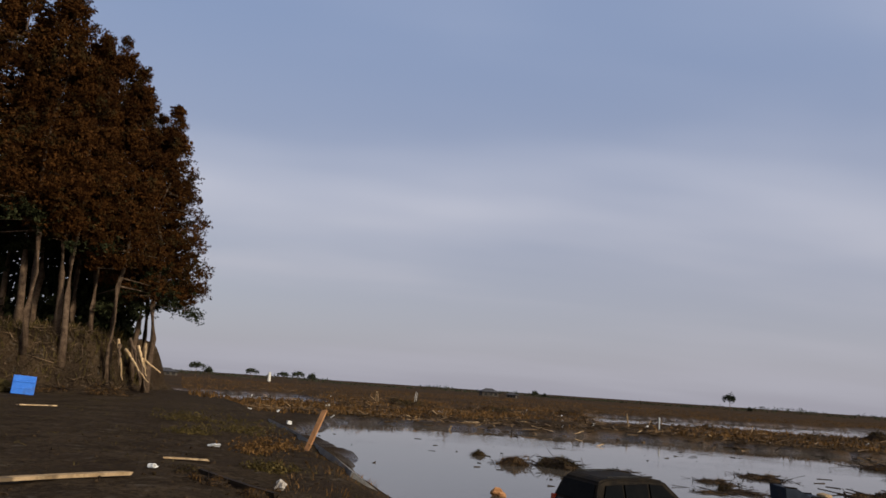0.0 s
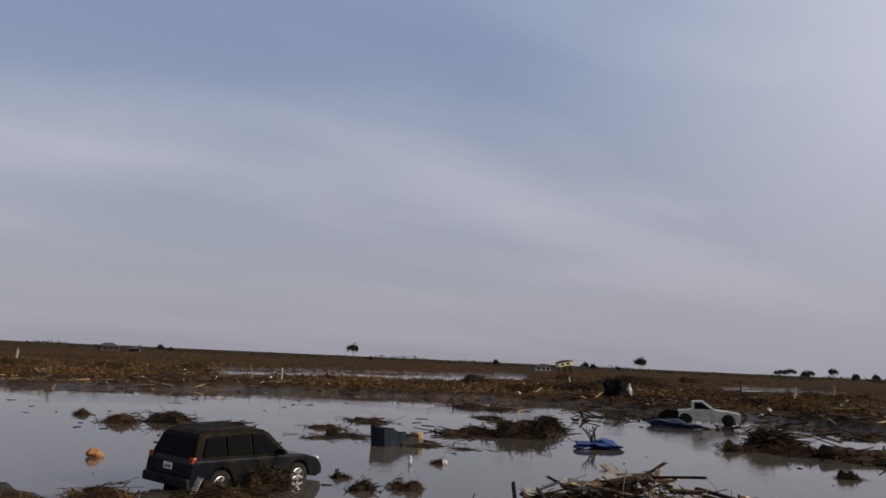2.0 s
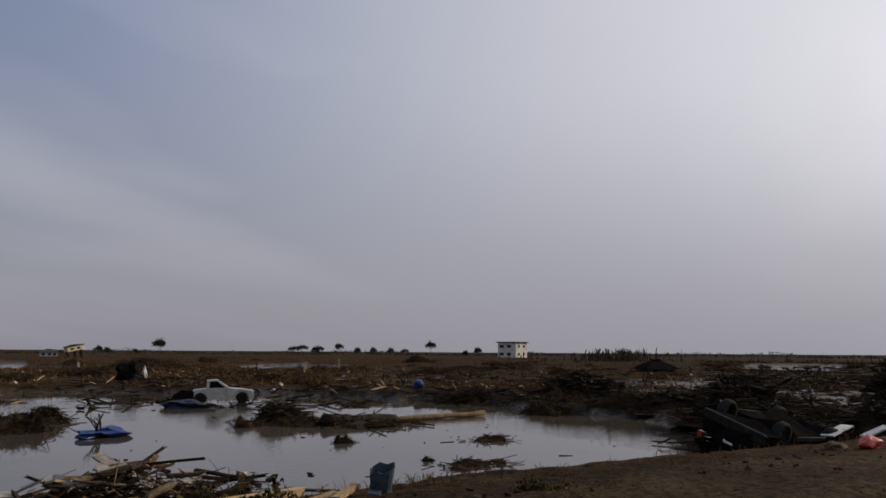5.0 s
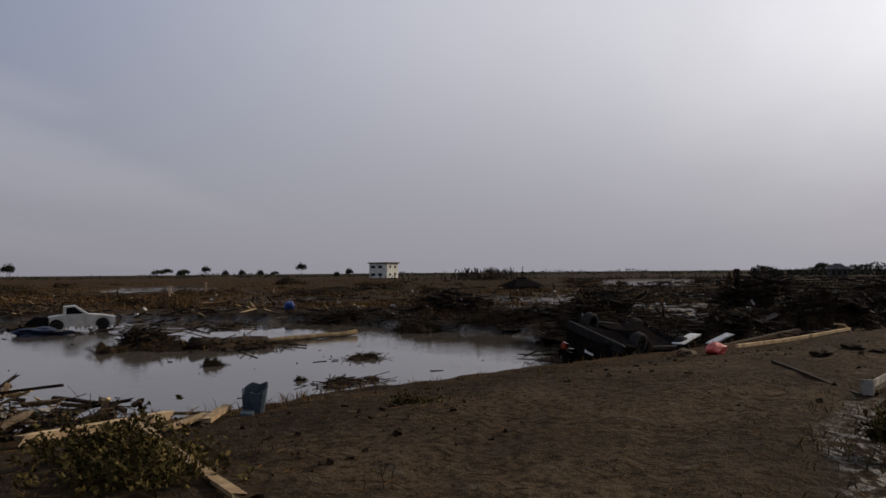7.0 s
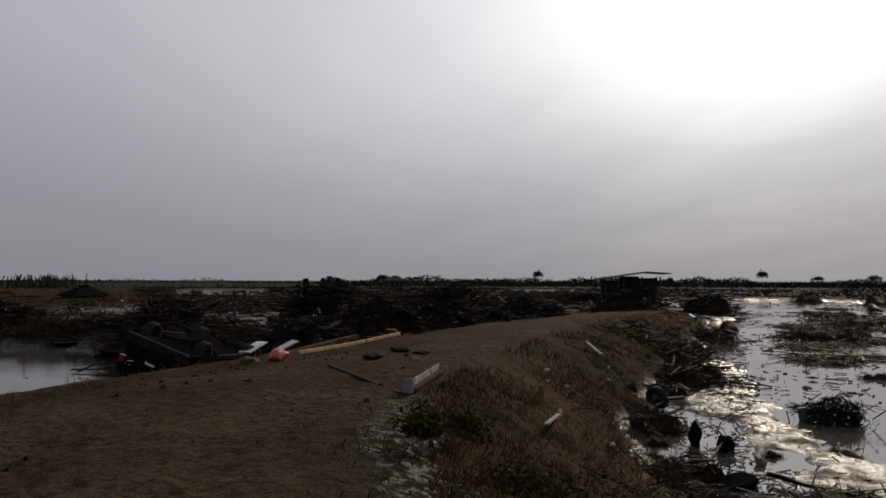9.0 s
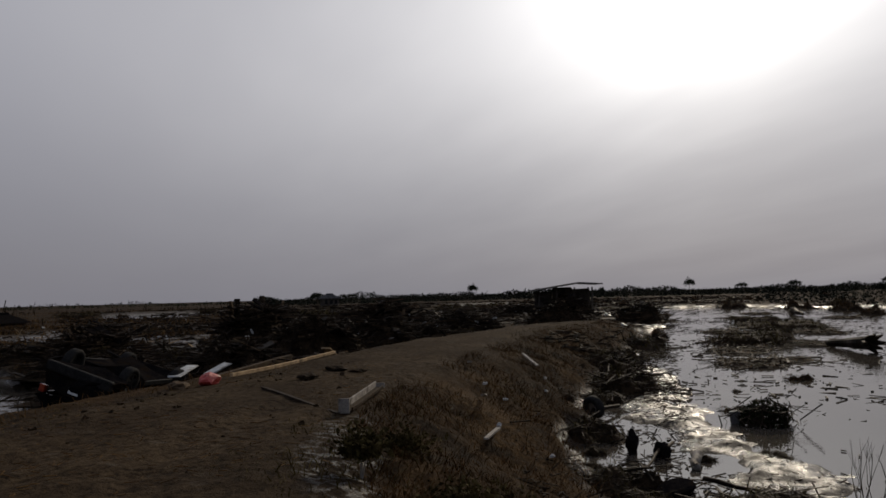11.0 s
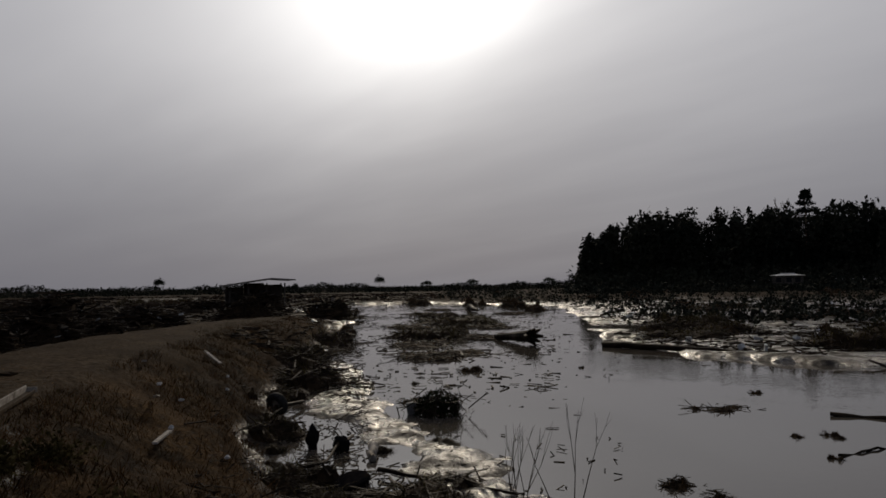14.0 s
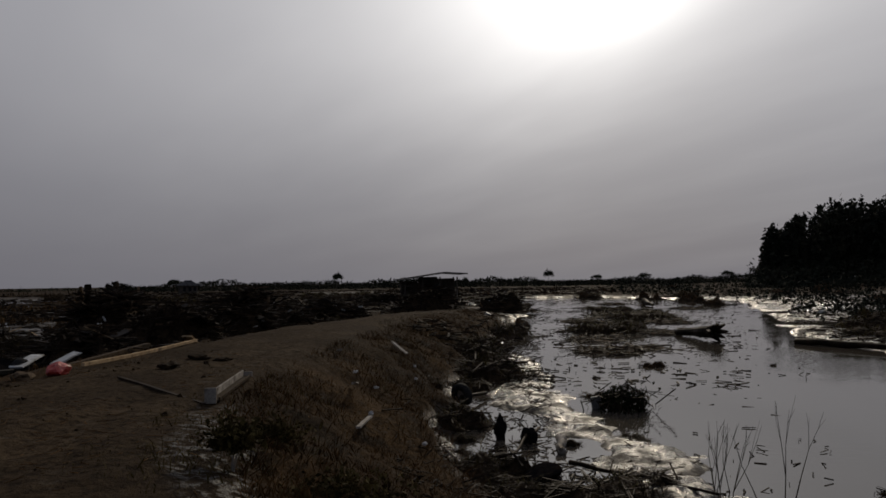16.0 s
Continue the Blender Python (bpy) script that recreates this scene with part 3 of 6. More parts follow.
def make_cedar(seed, height, base, rad, green):
    rng = np.random.default_rng(seed)
    t = thing("cedar_tree", "tall cedar with salt-browned foliage and bare trunk" if not green else "cedar with dark green lower boughs on the bank",
              "tree", group="cedars on the bank")
    bm = bmesh.new()
    px, py = 0.0, 0.0
    k = 9
    pts = [(rng.normal(0, 0.06) * i, rng.normal(0, 0.06) * i, height * 0.93 * i / k - 0.5) for i in range(k + 1)]
    tube(bm, pts, [0.36] + [0.25 * (1 - 0.88 * i / k) for i in range(1, k + 1)], 9)
    part("trunk", bm, BARK, t, smooth_faces=True)
    for i in range(16):
        bm = bmesh.new()
        z = base * 0.75 + (height - base) * rng.uniform(0, 0.85)
        a = rng.uniform(0, 2 * math.pi)
        reach = rad * (1.05 - 0.85 * max(0, (z - base)) / (height - base)) * rng.uniform(0.5, 0.95)
        rod(bm, (0, 0, z), (math.cos(a) * reach, math.sin(a) * reach, z - 0.12 * reach), 0.07, 0.015, 5)
        part("limb", bm, BARK, t)
    V, F = crown_arrays(rng, base, height, rad, 4600, 0.15, 9, 0.9, 0.12, 230)
    raw("crown", V, F, RUST_LEAF, t)
    if green:
        V, F = crown_arrays(rng, base - 1.0, base + 2.5, rad * 1.05, 700, 0.17, 8, 0.8, 0.12, 30)
        raw("lower_foliage", V, F, GREEN_LEAF, t, "dark green lower boughs")
    return t


CEDARS = [make_cedar(11, 23.5, 8.6, 3.3, False), make_cedar(12, 22.6, 7.6, 3.7, True), make_cedar(13, 24.2, 9.2, 3.1, False)]
GROVE = [(-16.0, 60.6, 1, 0.95), (-18.0, 57.8, 0, 0.97), (-20.2, 55.4, 2, 0.94), (-22.0, 53.8, 0, 1.12), (-21.0, 55.9, 1, 0.93), (-19.6, 58.2, 0, 0.96),
         (-17.6, 62.4, 1, 0.93), (-23.6, 56.4, 2, 1.12), (-25.2, 54.2, 1, 1.16), (-21.6, 60.4, 0, 1.0), (-24.2, 60.0, 1, 1.0), (-27.5, 57.0, 0, 1.08),
         (-20.2, 64.5, 1, 1.0), (-27.0, 61.5, 2, 1.05), (-30.5, 55.5, 2, 1.1), (-23.5, 64.8, 0, 1.02), (-31.0, 60.0, 1, 1.1), (-17.6, 65.2, 0, 0.92)]
used = set()
for i, (x, y, k, s) in enumerate(GROVE):
    m = pose(x, y, gz(x, y) - 0.1, 0, 0, (i * 77) % 360) @ Matrix.Diagonal((s * (1.12 if i == 0 else 1.0), s * (1.12 if i == 0 else 1.0), s, 1))
    if k in used:
        copy_thing(CEDARS[k], m)
    else:
        CEDARS[k].matrix_basis = m
        used.add(k)

# undergrowth, roots and driftwood on the bank below the cedars
rng = np.random.default_rng(5)
n = 4200
px = rng.uniform(-34, -14.8, n)
py = rng.uniform(50.5, 62, n)
pz = ground_height(px, py)
keep = pz > -0.2
px, py, pz = px[keep], py[keep], pz[keep]
D = np.stack([rng.normal(0, 1, len(px)), rng.normal(0, 0.7, len(px)), rng.normal(-0.25, 0.6, len(px))], 1)
V, F = stick_arrays(np.stack([px, py, pz + 0.12], 1), D, 0.15 + 1.7 * rng.uniform(0, 1, len(px)) ** 2.5, rng.uniform(0.015, 0.07, len(px)), rng.uniform(0.015, 0.05, len(px)))
tagged(raw("driftwood", V, F, MIX_STICK), "tangled roots and driftwood on the earth bank", "driftwood", kind="stuff")
n = 9000
px, py = rng.uniform(-36, -11, n), rng.uniform(50, 66, n)
pz = ground_height(px, py)
keep = pz > 0.1
P = np.stack([px, py, pz - 0.03], 1)[keep]
V, F = blade_arrays(P, rng.uniform(0.25, 0.9, len(P)), rng.uniform(0.03, 0.07, len(P)), rng, 0.5)
n = 4200
C = np.stack([rng.uniform(-42, -19.5, n), rng.uniform(61, 71, n), np.zeros(n)], 1)
C[:, 2] = ground_height(C[:, 0], C[:, 1]) + rng.uniform(0, 1, n) ** 1.2 * (4.5 + 5.0 * smooth(-21, -25, C[:, 0]))
V2, F2 = tuft_arrays(C, np.full(n, 0.5), 6, rng)
tagged(raw("understorey", V2, F2, GREEN_LEAF), "dark evergreen understorey behind the cedar trunks", "undergrowth", kind="stuff")
tagged(raw("bank_undergrowth", V, F, STRAW_GREEN), "dry brown undergrowth on the earth bank", "undergrowth", kind="stuff")


# ---- cars ----
def prism(bm, outline, y0, y1, inset=0.0, top_z=None):
    """Extrudes a side outline (x, z) from y0 to y1; points above top_z lean inwards by inset."""
    def at(y, x, z):
        s = inset if top_z is not None and z > top_z else 0.0
        return (x, y - math.copysign(s, y), z)
    a = [bm.verts.new(at(y0, x, z)) for x, z in outline]
    b = [bm.verts.new(at(y1, x, z)) for x, z in outline]
    bm.faces.new(a[::-1]), bm.faces.new(b)
    n = len(outline)
    for i in range(n):
        bm.faces.new((a[i], a[(i + 1) % n], b[(i + 1) % n], b[i]))
    bmesh.ops.recalc_face_normals(bm, faces=bm.faces)


def arch(cx, cz, r, n=9):
    return [(cx - r * math.cos(math.pi * i / n), cz + r * math.sin(math.pi * i / n)) for i in range(n + 1)]


def make_wheel(car, x, y, r, rim_material, spokes=5):
    w = part("wheel", lathe(bmesh.new(), [(r * 0.62, -0.10), (r * 0.93, -0.11), (r, -0.07), (r, 0.07), (r * 0.93, 0.11), (r * 0.62, 0.10), (r * 0.62, -0.10)], 28),
             RUBBER, car, "muddy black tyre", True)
    w.matrix_basis = pose(x, y, r)
    bm = bmesh.new()
    side = math.copysign(1, y)
    lathe(bm, [(r * 0.62, side * 0.09), (r * 0.56, side * 0.10), (r * 0.54, side * 0.02), (0.001, side * 0.015)], 28)
    for i in range(spokes):
        a = 2 * math.pi * i / spokes + 0.3
        box(bm, Matrix.Rotation(a, 4, "Y") @ pose(r * 0.33, side * 0.075, 0), r * 0.5, 0.035, r * 0.19, 0.008)
    rod(bm, (0, side * 0.05, 0), (0, side * 0.10, 0), r * 0.16, r * 0.13, 14)
    part("rim", bm, rim_material, w, "silver alloy rim", False)
    return w


def dent(ob, amount, seed, scale=1.6):
    rnd = noise
    for v in ob.data.vertices:
        q = v.co * scale + Vector((seed, seed * 2, 0))
        v.co += rnd.noise_vector(q) * amount


def make_suv(name, label, paint_mat, m, crush=0.0):
    t = thing(name, label, "car", m)
    hw = 0.88
    low = [(-2.22, 0.42), (-2.24, 0.62), (-2.20, 0.92), (-2.12, 1.02), (0.95, 0.98), (1.60, 0.94), (2.05, 0.84), (2.20, 0.68), (2.22, 0.42), (2.05, 0.30)]
    low += arch(1.35, 0.34, 0.43)[::-1] + [(0.85, 0.28), (-0.80, 0.28)] + arch(-1.30, 0.34, 0.43)[::-1] + [(-2.0, 0.32)]
    bm = bmesh.new()
    prism(bm, low, -hw, hw)
    bmesh.ops.bevel(bm, geom=[e for e in bm.edges if abs(e.verts[0].co.y - e.verts[1].co.y) < 0.01 and e.verts[0].co.z > 0.5 and e.verts[1].co.z > 0.5],
                    offset=0.06, segments=3, affect="EDGES", profile=0.5)
    part("body", bm, paint_mat, t, smooth_faces=False)
    top = [(-2.12, 1.00), (-1.92, 1.58), (-1.70, 1.68), (-0.2, 1.71), (0.25, 1.64), (0.98, 1.00)]
    bm = bmesh.new()
    prism(bm, top, -hw + 0.05, hw - 0.05, 0.15, 1.3)
    bmesh.ops.bevel(bm, geom=[e for e in bm.edges if e.verts[0].co.z > 1.3 and e.verts[1].co.z > 1.3], offset=0.05, segments=3, affect="EDGES")
    part("cabin", bm, MUDDY_PAINT if paint_mat == BLACK_PAINT else paint_mat, t)
    for side in (-1, 1):
        for xs in (((-1.86, 1.08), (-1.72, 1.52), (-1.22, 1.54), (-1.18, 1.08)), ((-1.10, 1.08), (-1.12, 1.54), (-0.38, 1.56), (-0.34, 1.06)),
                   ((-0.26, 1.06), (-0.28, 1.56), (0.16, 1.53), (0.72, 1.06))):
            bm = bmesh.new()
            def lean(z):
                return hw - 0.05 - 0.15 * (z - 1.0) / 0.62 + 0.045
            a = [bm.verts.new((x, side * lean(z), z)) for x, z in xs]
            b = [bm.verts.new((x, side * (lean(z) - 0.07), z)) for x, z in xs]
            bm.faces.new(a), bm.faces.new(b[::-1])
            for i in range(4):
                bm.faces.new((a[i], a[(i + 1) % 4], b[(i + 1) % 4], b[i]))
            bmesh.ops.recalc_face_normals(bm, faces=bm.faces)
            part("side_window", bm, GLASS, t, "dark side window")
        bm = bmesh.new()
        box(bm, pose(-2.13, side * 0.79, 0.98), 0.12, 0.13, 0.20, 0.02)
        part("tail_light", bm, LENS_RED, t, "red and orange tail light")
        bm = bmesh.new()
        box(bm, pose(2.06, side * 0.68, 0.76), 0.22, 0.28, 0.15, 0.03)
        part("headlight", bm, LENS_CLEAR, t)
        bm = bmesh.new()
        rod(bm, (-1.6, side * 0.62, 1.715), (-0.1, side * 0.62, 1.735), 0.022, 0.022, 8)
        for x in (-1.5, -0.85, -0.2):
            rod(bm, (x, side * 0.62, 1.66), (x, side * 0.62, 1.75), 0.018, 0.018, 6)
        part("roof_rail", bm, TRIM_BLACK, t)
        bm = bmesh.new()
        box(bm, pose(0.62, side * 0.98, 1.08), 0.10, 0.20, 0.15, 0.03)
        part("wing_mirror", bm, paint_mat, t)
        for x in (-1.05, -0.1):
            bm = bmesh.new()
            box(bm, pose(x, side * (hw + 0.012), 0.90), 0.20, 0.03, 0.035, 0.008)
            part("door_handle", bm, TRIM_BLACK, t)
            bm = bmesh.new()
            box(bm, pose(x - 0.12, side * (hw + 0.001), 0.66), 0.012, 0.006, 0.60)
            part("door_gap", bm, TRIM_BLACK, t)
        bm = bmesh.new()
        box(bm, pose(0.02, side * (hw + 0.01), 0.34), 1.60, 0.06, 0.12, 0.02)
        part("sill", bm, TRIM_BLACK, t)
    for outline, nm in ((((-2.10, 1.08), (-1.95, 1.52)), "rear_window"), (((0.90, 1.06), (0.36, 1.57)), "windscreen")):
        (x0, z0), (x1, z1) = outline
        s = -1 if nm == "rear_window" else 1
        bm = bmesh.new()
        off = s * 0.012
        c = [(x0 + off, -0.72, z0), (x0 + off, 0.72, z0), (x1 + off, 0.60, z1), (x1 + off, -0.60, z1)]
        a = [bm.verts.new(p) for p in c]
        b = [bm.verts.new((p[0] - s * 0.03, p[1], p[2])) for p in c]
        bm.faces.new(a), bm.faces.new(b[::-1])
        for i in range(4):
            bm.faces.new((a[i], a[(i + 1) % 4], b[(i + 1) % 4], b[i]))
        bmesh.ops.recalc_face_normals(bm, faces=bm.faces)
        part(nm, bm, GLASS, t, "dark glass")
    for x, nm in ((-2.24, "rear_bumper"), (2.20, "front_bumper")):
        bm = bmesh.new()
        box(bm, pose(x, 0, 0.46), 0.16, 1.74, 0.24, 0.05)
        part(nm, bm, TRIM_BLACK, t)
    bm = bmesh.new()
    box(bm, pose(-2.235, 0, 0.80), 0.02, 0.33, 0.165, 0.004)
    p = part("number_plate", bm, PLATE, t)
    bm = bmesh.new()
    for k in range(4):
        box(bm, pose(-2.248, -0.10 + 0.065 * k, 0.79), 0.004, 0.04, 0.07)
    part("plate_bars", bm, TRIM_BLACK, p)
    for x, y in ((-1.30, 0.78), (-1.30, -0.78), (1.35, 0.78), (1.35, -0.78)):
        make_wheel(t, x, y, 0.36, ALLOY)
    return t


make_suv("suv", "black sport utility car splashed with mud, stranded in flood water", BLACK_PAINT, pose(6.44, 21.05, WL - 0.20, 1.5, 0, 22.6) @ Matrix.Diagonal((0.96, 1.0, 0.95, 1)))


def make_pickup(m):
    t = thing("pickup_truck", "small white pickup truck stranded at the water's edge", "truck", m)
    hw = 0.78
    low = [(-1.25, 0.55), (-1.25, 0.92), (-0.6, 1.0), (0.75, 0.98), (1.45, 0.90), (1.95, 0.78), (2.10, 0.62), (2.10, 0.40), (1.95, 0.33)]
    low += arch(1.45, 0.32, 0.40)[::-1] + [(1.0, 0.30), (-0.4, 0.32)] + arch(-0.85, 0.32, 0.40)[::-1]
    bm = bmesh.new()
    prism(bm, low, -hw, hw)
    bmesh.ops.bevel(bm, geom=[e for e in bm.edges if abs(e.verts[0].co.y - e.verts[1].co.y) < 0.01 and e.verts[0].co.z > 0.5 and e.verts[1].co.z > 0.5],
                    offset=0.05, segments=2, affect="EDGES")
    part("body", bm, WHITE_PAINT, t)
    bm = bmesh.new()
    prism(bm, [(-0.52, 0.98), (-0.48, 1.52), (0.10, 1.54), (0.78, 0.97)], -hw + 0.04, hw - 0.04, 0.10, 1.2)
    part("cab", bm, WHITE_PAINT, t)
    for side in (-1, 1):
        bm = bmesh.new()
        a = [(-0.36, 1.04), (-0.34, 1.44), (0.06, 1.45), (0.52, 1.04)]
        vs = [bm.verts.new((x, side * (hw - 0.03 - 0.10 * (z - 1.0) / 0.52), z)) for x, z in a]
        ws = [bm.verts.new((x, side * (hw - 0.06 - 0.10 * (z - 1.0) / 0.52), z)) for x, z in a]
        bm.faces.new(vs), bm.faces.new(ws[::-1])
        for i in range(4):
            bm.faces.new((vs[i], vs[(i + 1) % 4], ws[(i + 1) % 4], ws[i]))
        bmesh.ops.recalc_face_normals(bm, faces=bm.faces)
        part("side_window", bm, GLASS, t)
        bm = bmesh.new()
        box(bm, pose(1.98, side * 0.58, 0.70), 0.2, 0.26, 0.16, 0.03)
        part("headlight", bm, LENS_CLEAR, t)
        bm = bmesh.new()
        box(bm, pose(-1.45, side * 0.45, 0.46), 1.9, 0.10, 0.12, 0.01)
        part("chassis_rail", bm, TRIM_BLACK, t)
        bm = bmesh.new()
        box(bm, pose(0.55, side * (hw + 0.002), 0.68), 0.012, 0.008, 0.56)
        part("door_gap", bm, TRIM_BLACK, t)
    bm = bmesh.new()
    prism(bm, [(-2.3, 0.50), (-2.3, 0.66), (-1.9, 0.95), (-0.9, 0.80), (-0.6, 0.62), (-0.6, 0.50)], -0.72, 0.72)
    bm.normal_update()
    dent(part("bed", bm, CRUSHED, t, "crumpled dark load bed"), 0.12, 4.0, 1.3)
    for x, y in ((-0.85, 0.68), (-0.85, -0.68), (1.45, 0.68), (1.45, -0.68)):
        make_wheel(t, x, y, 0.33, TRIM_BLACK)
    return t


make_pickup(pose(41.2, 36.2, WL - 0.06, 0, -2, -48) @ Matrix.Diagonal((1.12, 1.1, 1.0, 1)))


def make_wreck():
    """A car rolled on its side against the bank, crushed."""
    t = make_suv("wrecked_car", "crushed black car lying rolled over against the road bank", CRUSHED, pose(23.7, 1.45, 0.02, 198, 6, -24))
    for k, c in enumerate(t.children):
        if c.name.startswith(("body", "cabin")):
            bm = bmesh.new()
            bm.from_mesh(c.data)
            bmesh.ops.triangulate(bm, faces=bm.faces)
            bmesh.ops.subdivide_edges(bm, edges=[e for e in bm.edges if e.calc_length() > 0.5], cuts=2, use_grid_fill=True)
            bm.to_mesh(c.data)
            bm.free()
            dent(c, 0.34, 3.0 + k, 1.7)
        elif c.name.startswith("wheel"):
            for w in c.children:
                w.data.materials[0] = TRIM_BLACK
        else:
            dent(c, 0.10, 5.0 + k, 1.5)
    return t


make_wreck()


# ---- clumps of drifted debris in and beside the water ----
def make_clump(seed, label, twigs, straw, tall=1.0, fine=1.0):
    """A clump about 2 m across and 0.6 m high: sodden mound, sticks and straw."""
    rng = np.random.default_rng(seed)
    t = thing("debris_clump", label, "debris", group="debris clumps in the flood")
    na, nr = 28, 10
    lobes = [(rng.uniform(-0.75, 0.75), rng.uniform(-0.5, 0.5), rng.uniform(0.35, 1.0), rng.uniform(0.26, 0.55)) for _ in range(8)]

    def rise(x, y):
        """Height of the heap over the water, from a handful of humps."""
        z = np.full(np.shape(x), -0.05)
        for cx, cy, hh, w in lobes:
            z = np.maximum(z, 0.46 * tall * hh * np.exp(-((x - cx) ** 2 + (y - cy) ** 2) / w ** 2) - 0.05)
        return z + 0.05 * tall * fbm(x * 4, y * 4, seed + 3, 3)

    V, F = [(0, 0, float(rise(np.array([0.0]), np.array([0.0]))[0]))], []
    for j in range(1, nr + 1):
        for i in range(na):
            a = 2 * math.pi * i / na
            edge = 1 + 0.7 * float(fbm(np.array([math.cos(a) * 1.3 + seed]), np.array([math.sin(a) * 1.3]), seed, 3)[0])
            x, y = edge * j / nr * math.cos(a), edge * j / nr * math.sin(a) * 0.8
            z = -0.10 if j == nr else float(rise(np.array([x]), np.array([y]))[0])
            V.append((x, y, z))
    for i in range(na):
        F.append([0, 1 + i, 1 + (i + 1) % na])
        for j in range(nr - 1):
            a, b = 1 + j * na, 1 + (j + 1) * na
            F.append([a + i, b + i, b + (i + 1) % na, a + (i + 1) % na])
    raw("mound", V, F, MOUND, t, smooth_faces=False)
    r = np.sqrt(rng.uniform(0, 1, twigs)) * 1.2
    a = rng.uniform(0, 2 * np.pi, twigs)
    P = np.stack([r * np.cos(a), r * np.sin(a) * 0.8, 0 * r], 1)
    P[:, 2] = np.maximum(rise(P[:, 0], P[:, 1]), 0) + 0.02
    D = np.stack([rng.normal(0, 1, twigs), rng.normal(0, 1, twigs), rng.normal(0, 0.22, twigs) * tall], 1)
    Vs, Fs = stick_arrays(P, D, (0.2 + 1.0 * rng.uniform(0, 1, twigs) ** 2) * fine, (0.008 + 0.03 * rng.uniform(0, 1, twigs) ** 2) * fine, rng.uniform(0.008, 0.02, twigs) * (0.4 + 0.6 * fine))
    tagged(raw("stick_tangle", Vs, Fs, DARK_STICK, t, "dark wet sticks"), kind="stuff")
    r = np.sqrt(rng.uniform(0, 1, straw)) * 0.95
    a = rng.uniform(0, 2 * np.pi, straw)
    P = np.stack([r * np.cos(a), r * np.sin(a) * 0.8, 0 * r], 1)
    P[:, 2] = rise(P[:, 0], P[:, 1]) - 0.02
    P = P[P[:, 2] > -0.05]
    straw = len(P)
    Vs, Fs = blade_arrays(P, rng.uniform(0.05, 0.22, straw) * tall, rng.uniform(0.01, 0.03, straw), rng, 0.9)
    tagged(raw("straw", Vs, Fs, STRAW if seed % 2 else STRAW_GREEN, t, "matted reed straw"), kind="stuff")
    return t


CLUMPS = [make_clump(21, "sodden mound of sticks and reeds in flood water", 110, 420), make_clump(22, "dark tangle of wet branches in flood water", 200, 300, 1.3),
          make_clump(23, "flat raft of drifted reeds and twigs", 130, 420, 0.45), make_clump(24, "heap of mud-soaked driftwood", 180, 320, 1.0),
          make_clump(25, "low drift of straw and broken sticks", 100, 460, 0.6),
          make_clump(26, "broad dark drift of mud-soaked wreckage on the flats", 420, 420, 0.8, 0.34), make_clump(27, "wide heap of fine driftwood and mud", 520, 300, 1.1, 0.34)]
first = set()


def put_clump(k, x, y, w, h, turn, dz=-0.05):
    """w across, h high, in metres."""
    if w > 3.4:
        k = 5 + (k % 2)
    tall = (1, 1.3, 0.45, 1.0, 0.6, 0.8, 1.1)[k]
    if k > 4:
        w *= 0.5
    h = min(h, 0.42 * w)
    m = pose(x, y, flat(x, y) + dz, 0, 0, turn) @ Matrix.Diagonal((w / 2, w / 2, h / (0.55 * tall), 1))
    if k in first:
        return copy_thing(CLUMPS[k], m)
    first.add(k)
    CLUMPS[k].matrix_basis = m


# pond beside the car: kind, x, y, width, height
IN_POND_A = [(1, 5.5, 42.1, 0.9, 0.7), (0, 6.5, 38.1, 2.0, 0.6), (3, 8.7, 38.0, 2.6, 0.7), (4, 10.4, 35.9, 2.2, 0.4), (1, 13.9, 31.9, 1.7, 0.7), (2, 18.8, 38.4, 3.0, 0.35),
             (3, 22.6, 30.4, 2.1, 1.0), (2, 21.0, 31.6, 2.6, 0.4), (0, 13.6, 22.9, 0.7, 0.25), (2, 32.9, 48.9, 3.4, 0.4), (3, 29.4, 23.9, 3.6, 1.0), (0, 31.2, 22.4, 3.0, 0.6),
             (2, 32.9, 20.4, 3.4, 0.5), (1, 36.0, 19.4, 1.4, 0.9), (1, 25.9, 16.6, 2.0, 0.8), (1, 22.9, 11.6, 1.1, 0.45), (4, 29.0, 12.3, 1.7, 0.3), (2, 22.7, 9.9, 1.5, 0.22)]
IN_POND_A2 = [(4, 9.0, 19.0, 0.9, 0.5), (0, 10.1, 18.7, 1.1, 0.35), (1, 47.5, 14.8, 5.6, 1.3), (3, 43.5, 14.6, 2.6, 0.8), (0, 44.6, 27.4, 1.7, 0.4), (1, 12.0, 7.2, 1.2, 0.5),
              (2, 14.2, 31.0, 2.4, 0.18), (4, 27.5, 40.5, 2.4, 0.3), (2, 16.5, 27.6, 2.4, 0.14), (0, 18.3, 20.0, 0.5, 0.12), (0, 19.6, 19.6, 0.4, 0.12), (2, 15.0, 35.0, 1.6, 0.2),
              (1, 50.5, 21.5, 4.0, 0.9), (1, 54.1, 17.5, 3.6, 1.1), (3, 45.5, 10.5, 3.4, 1.0), (1, 39.5, 6.6, 3.6, 1.0), (3, 36.0, 3.6, 3.0, 0.9), (1, 32.0, 4.0, 2.6, 0.8)]
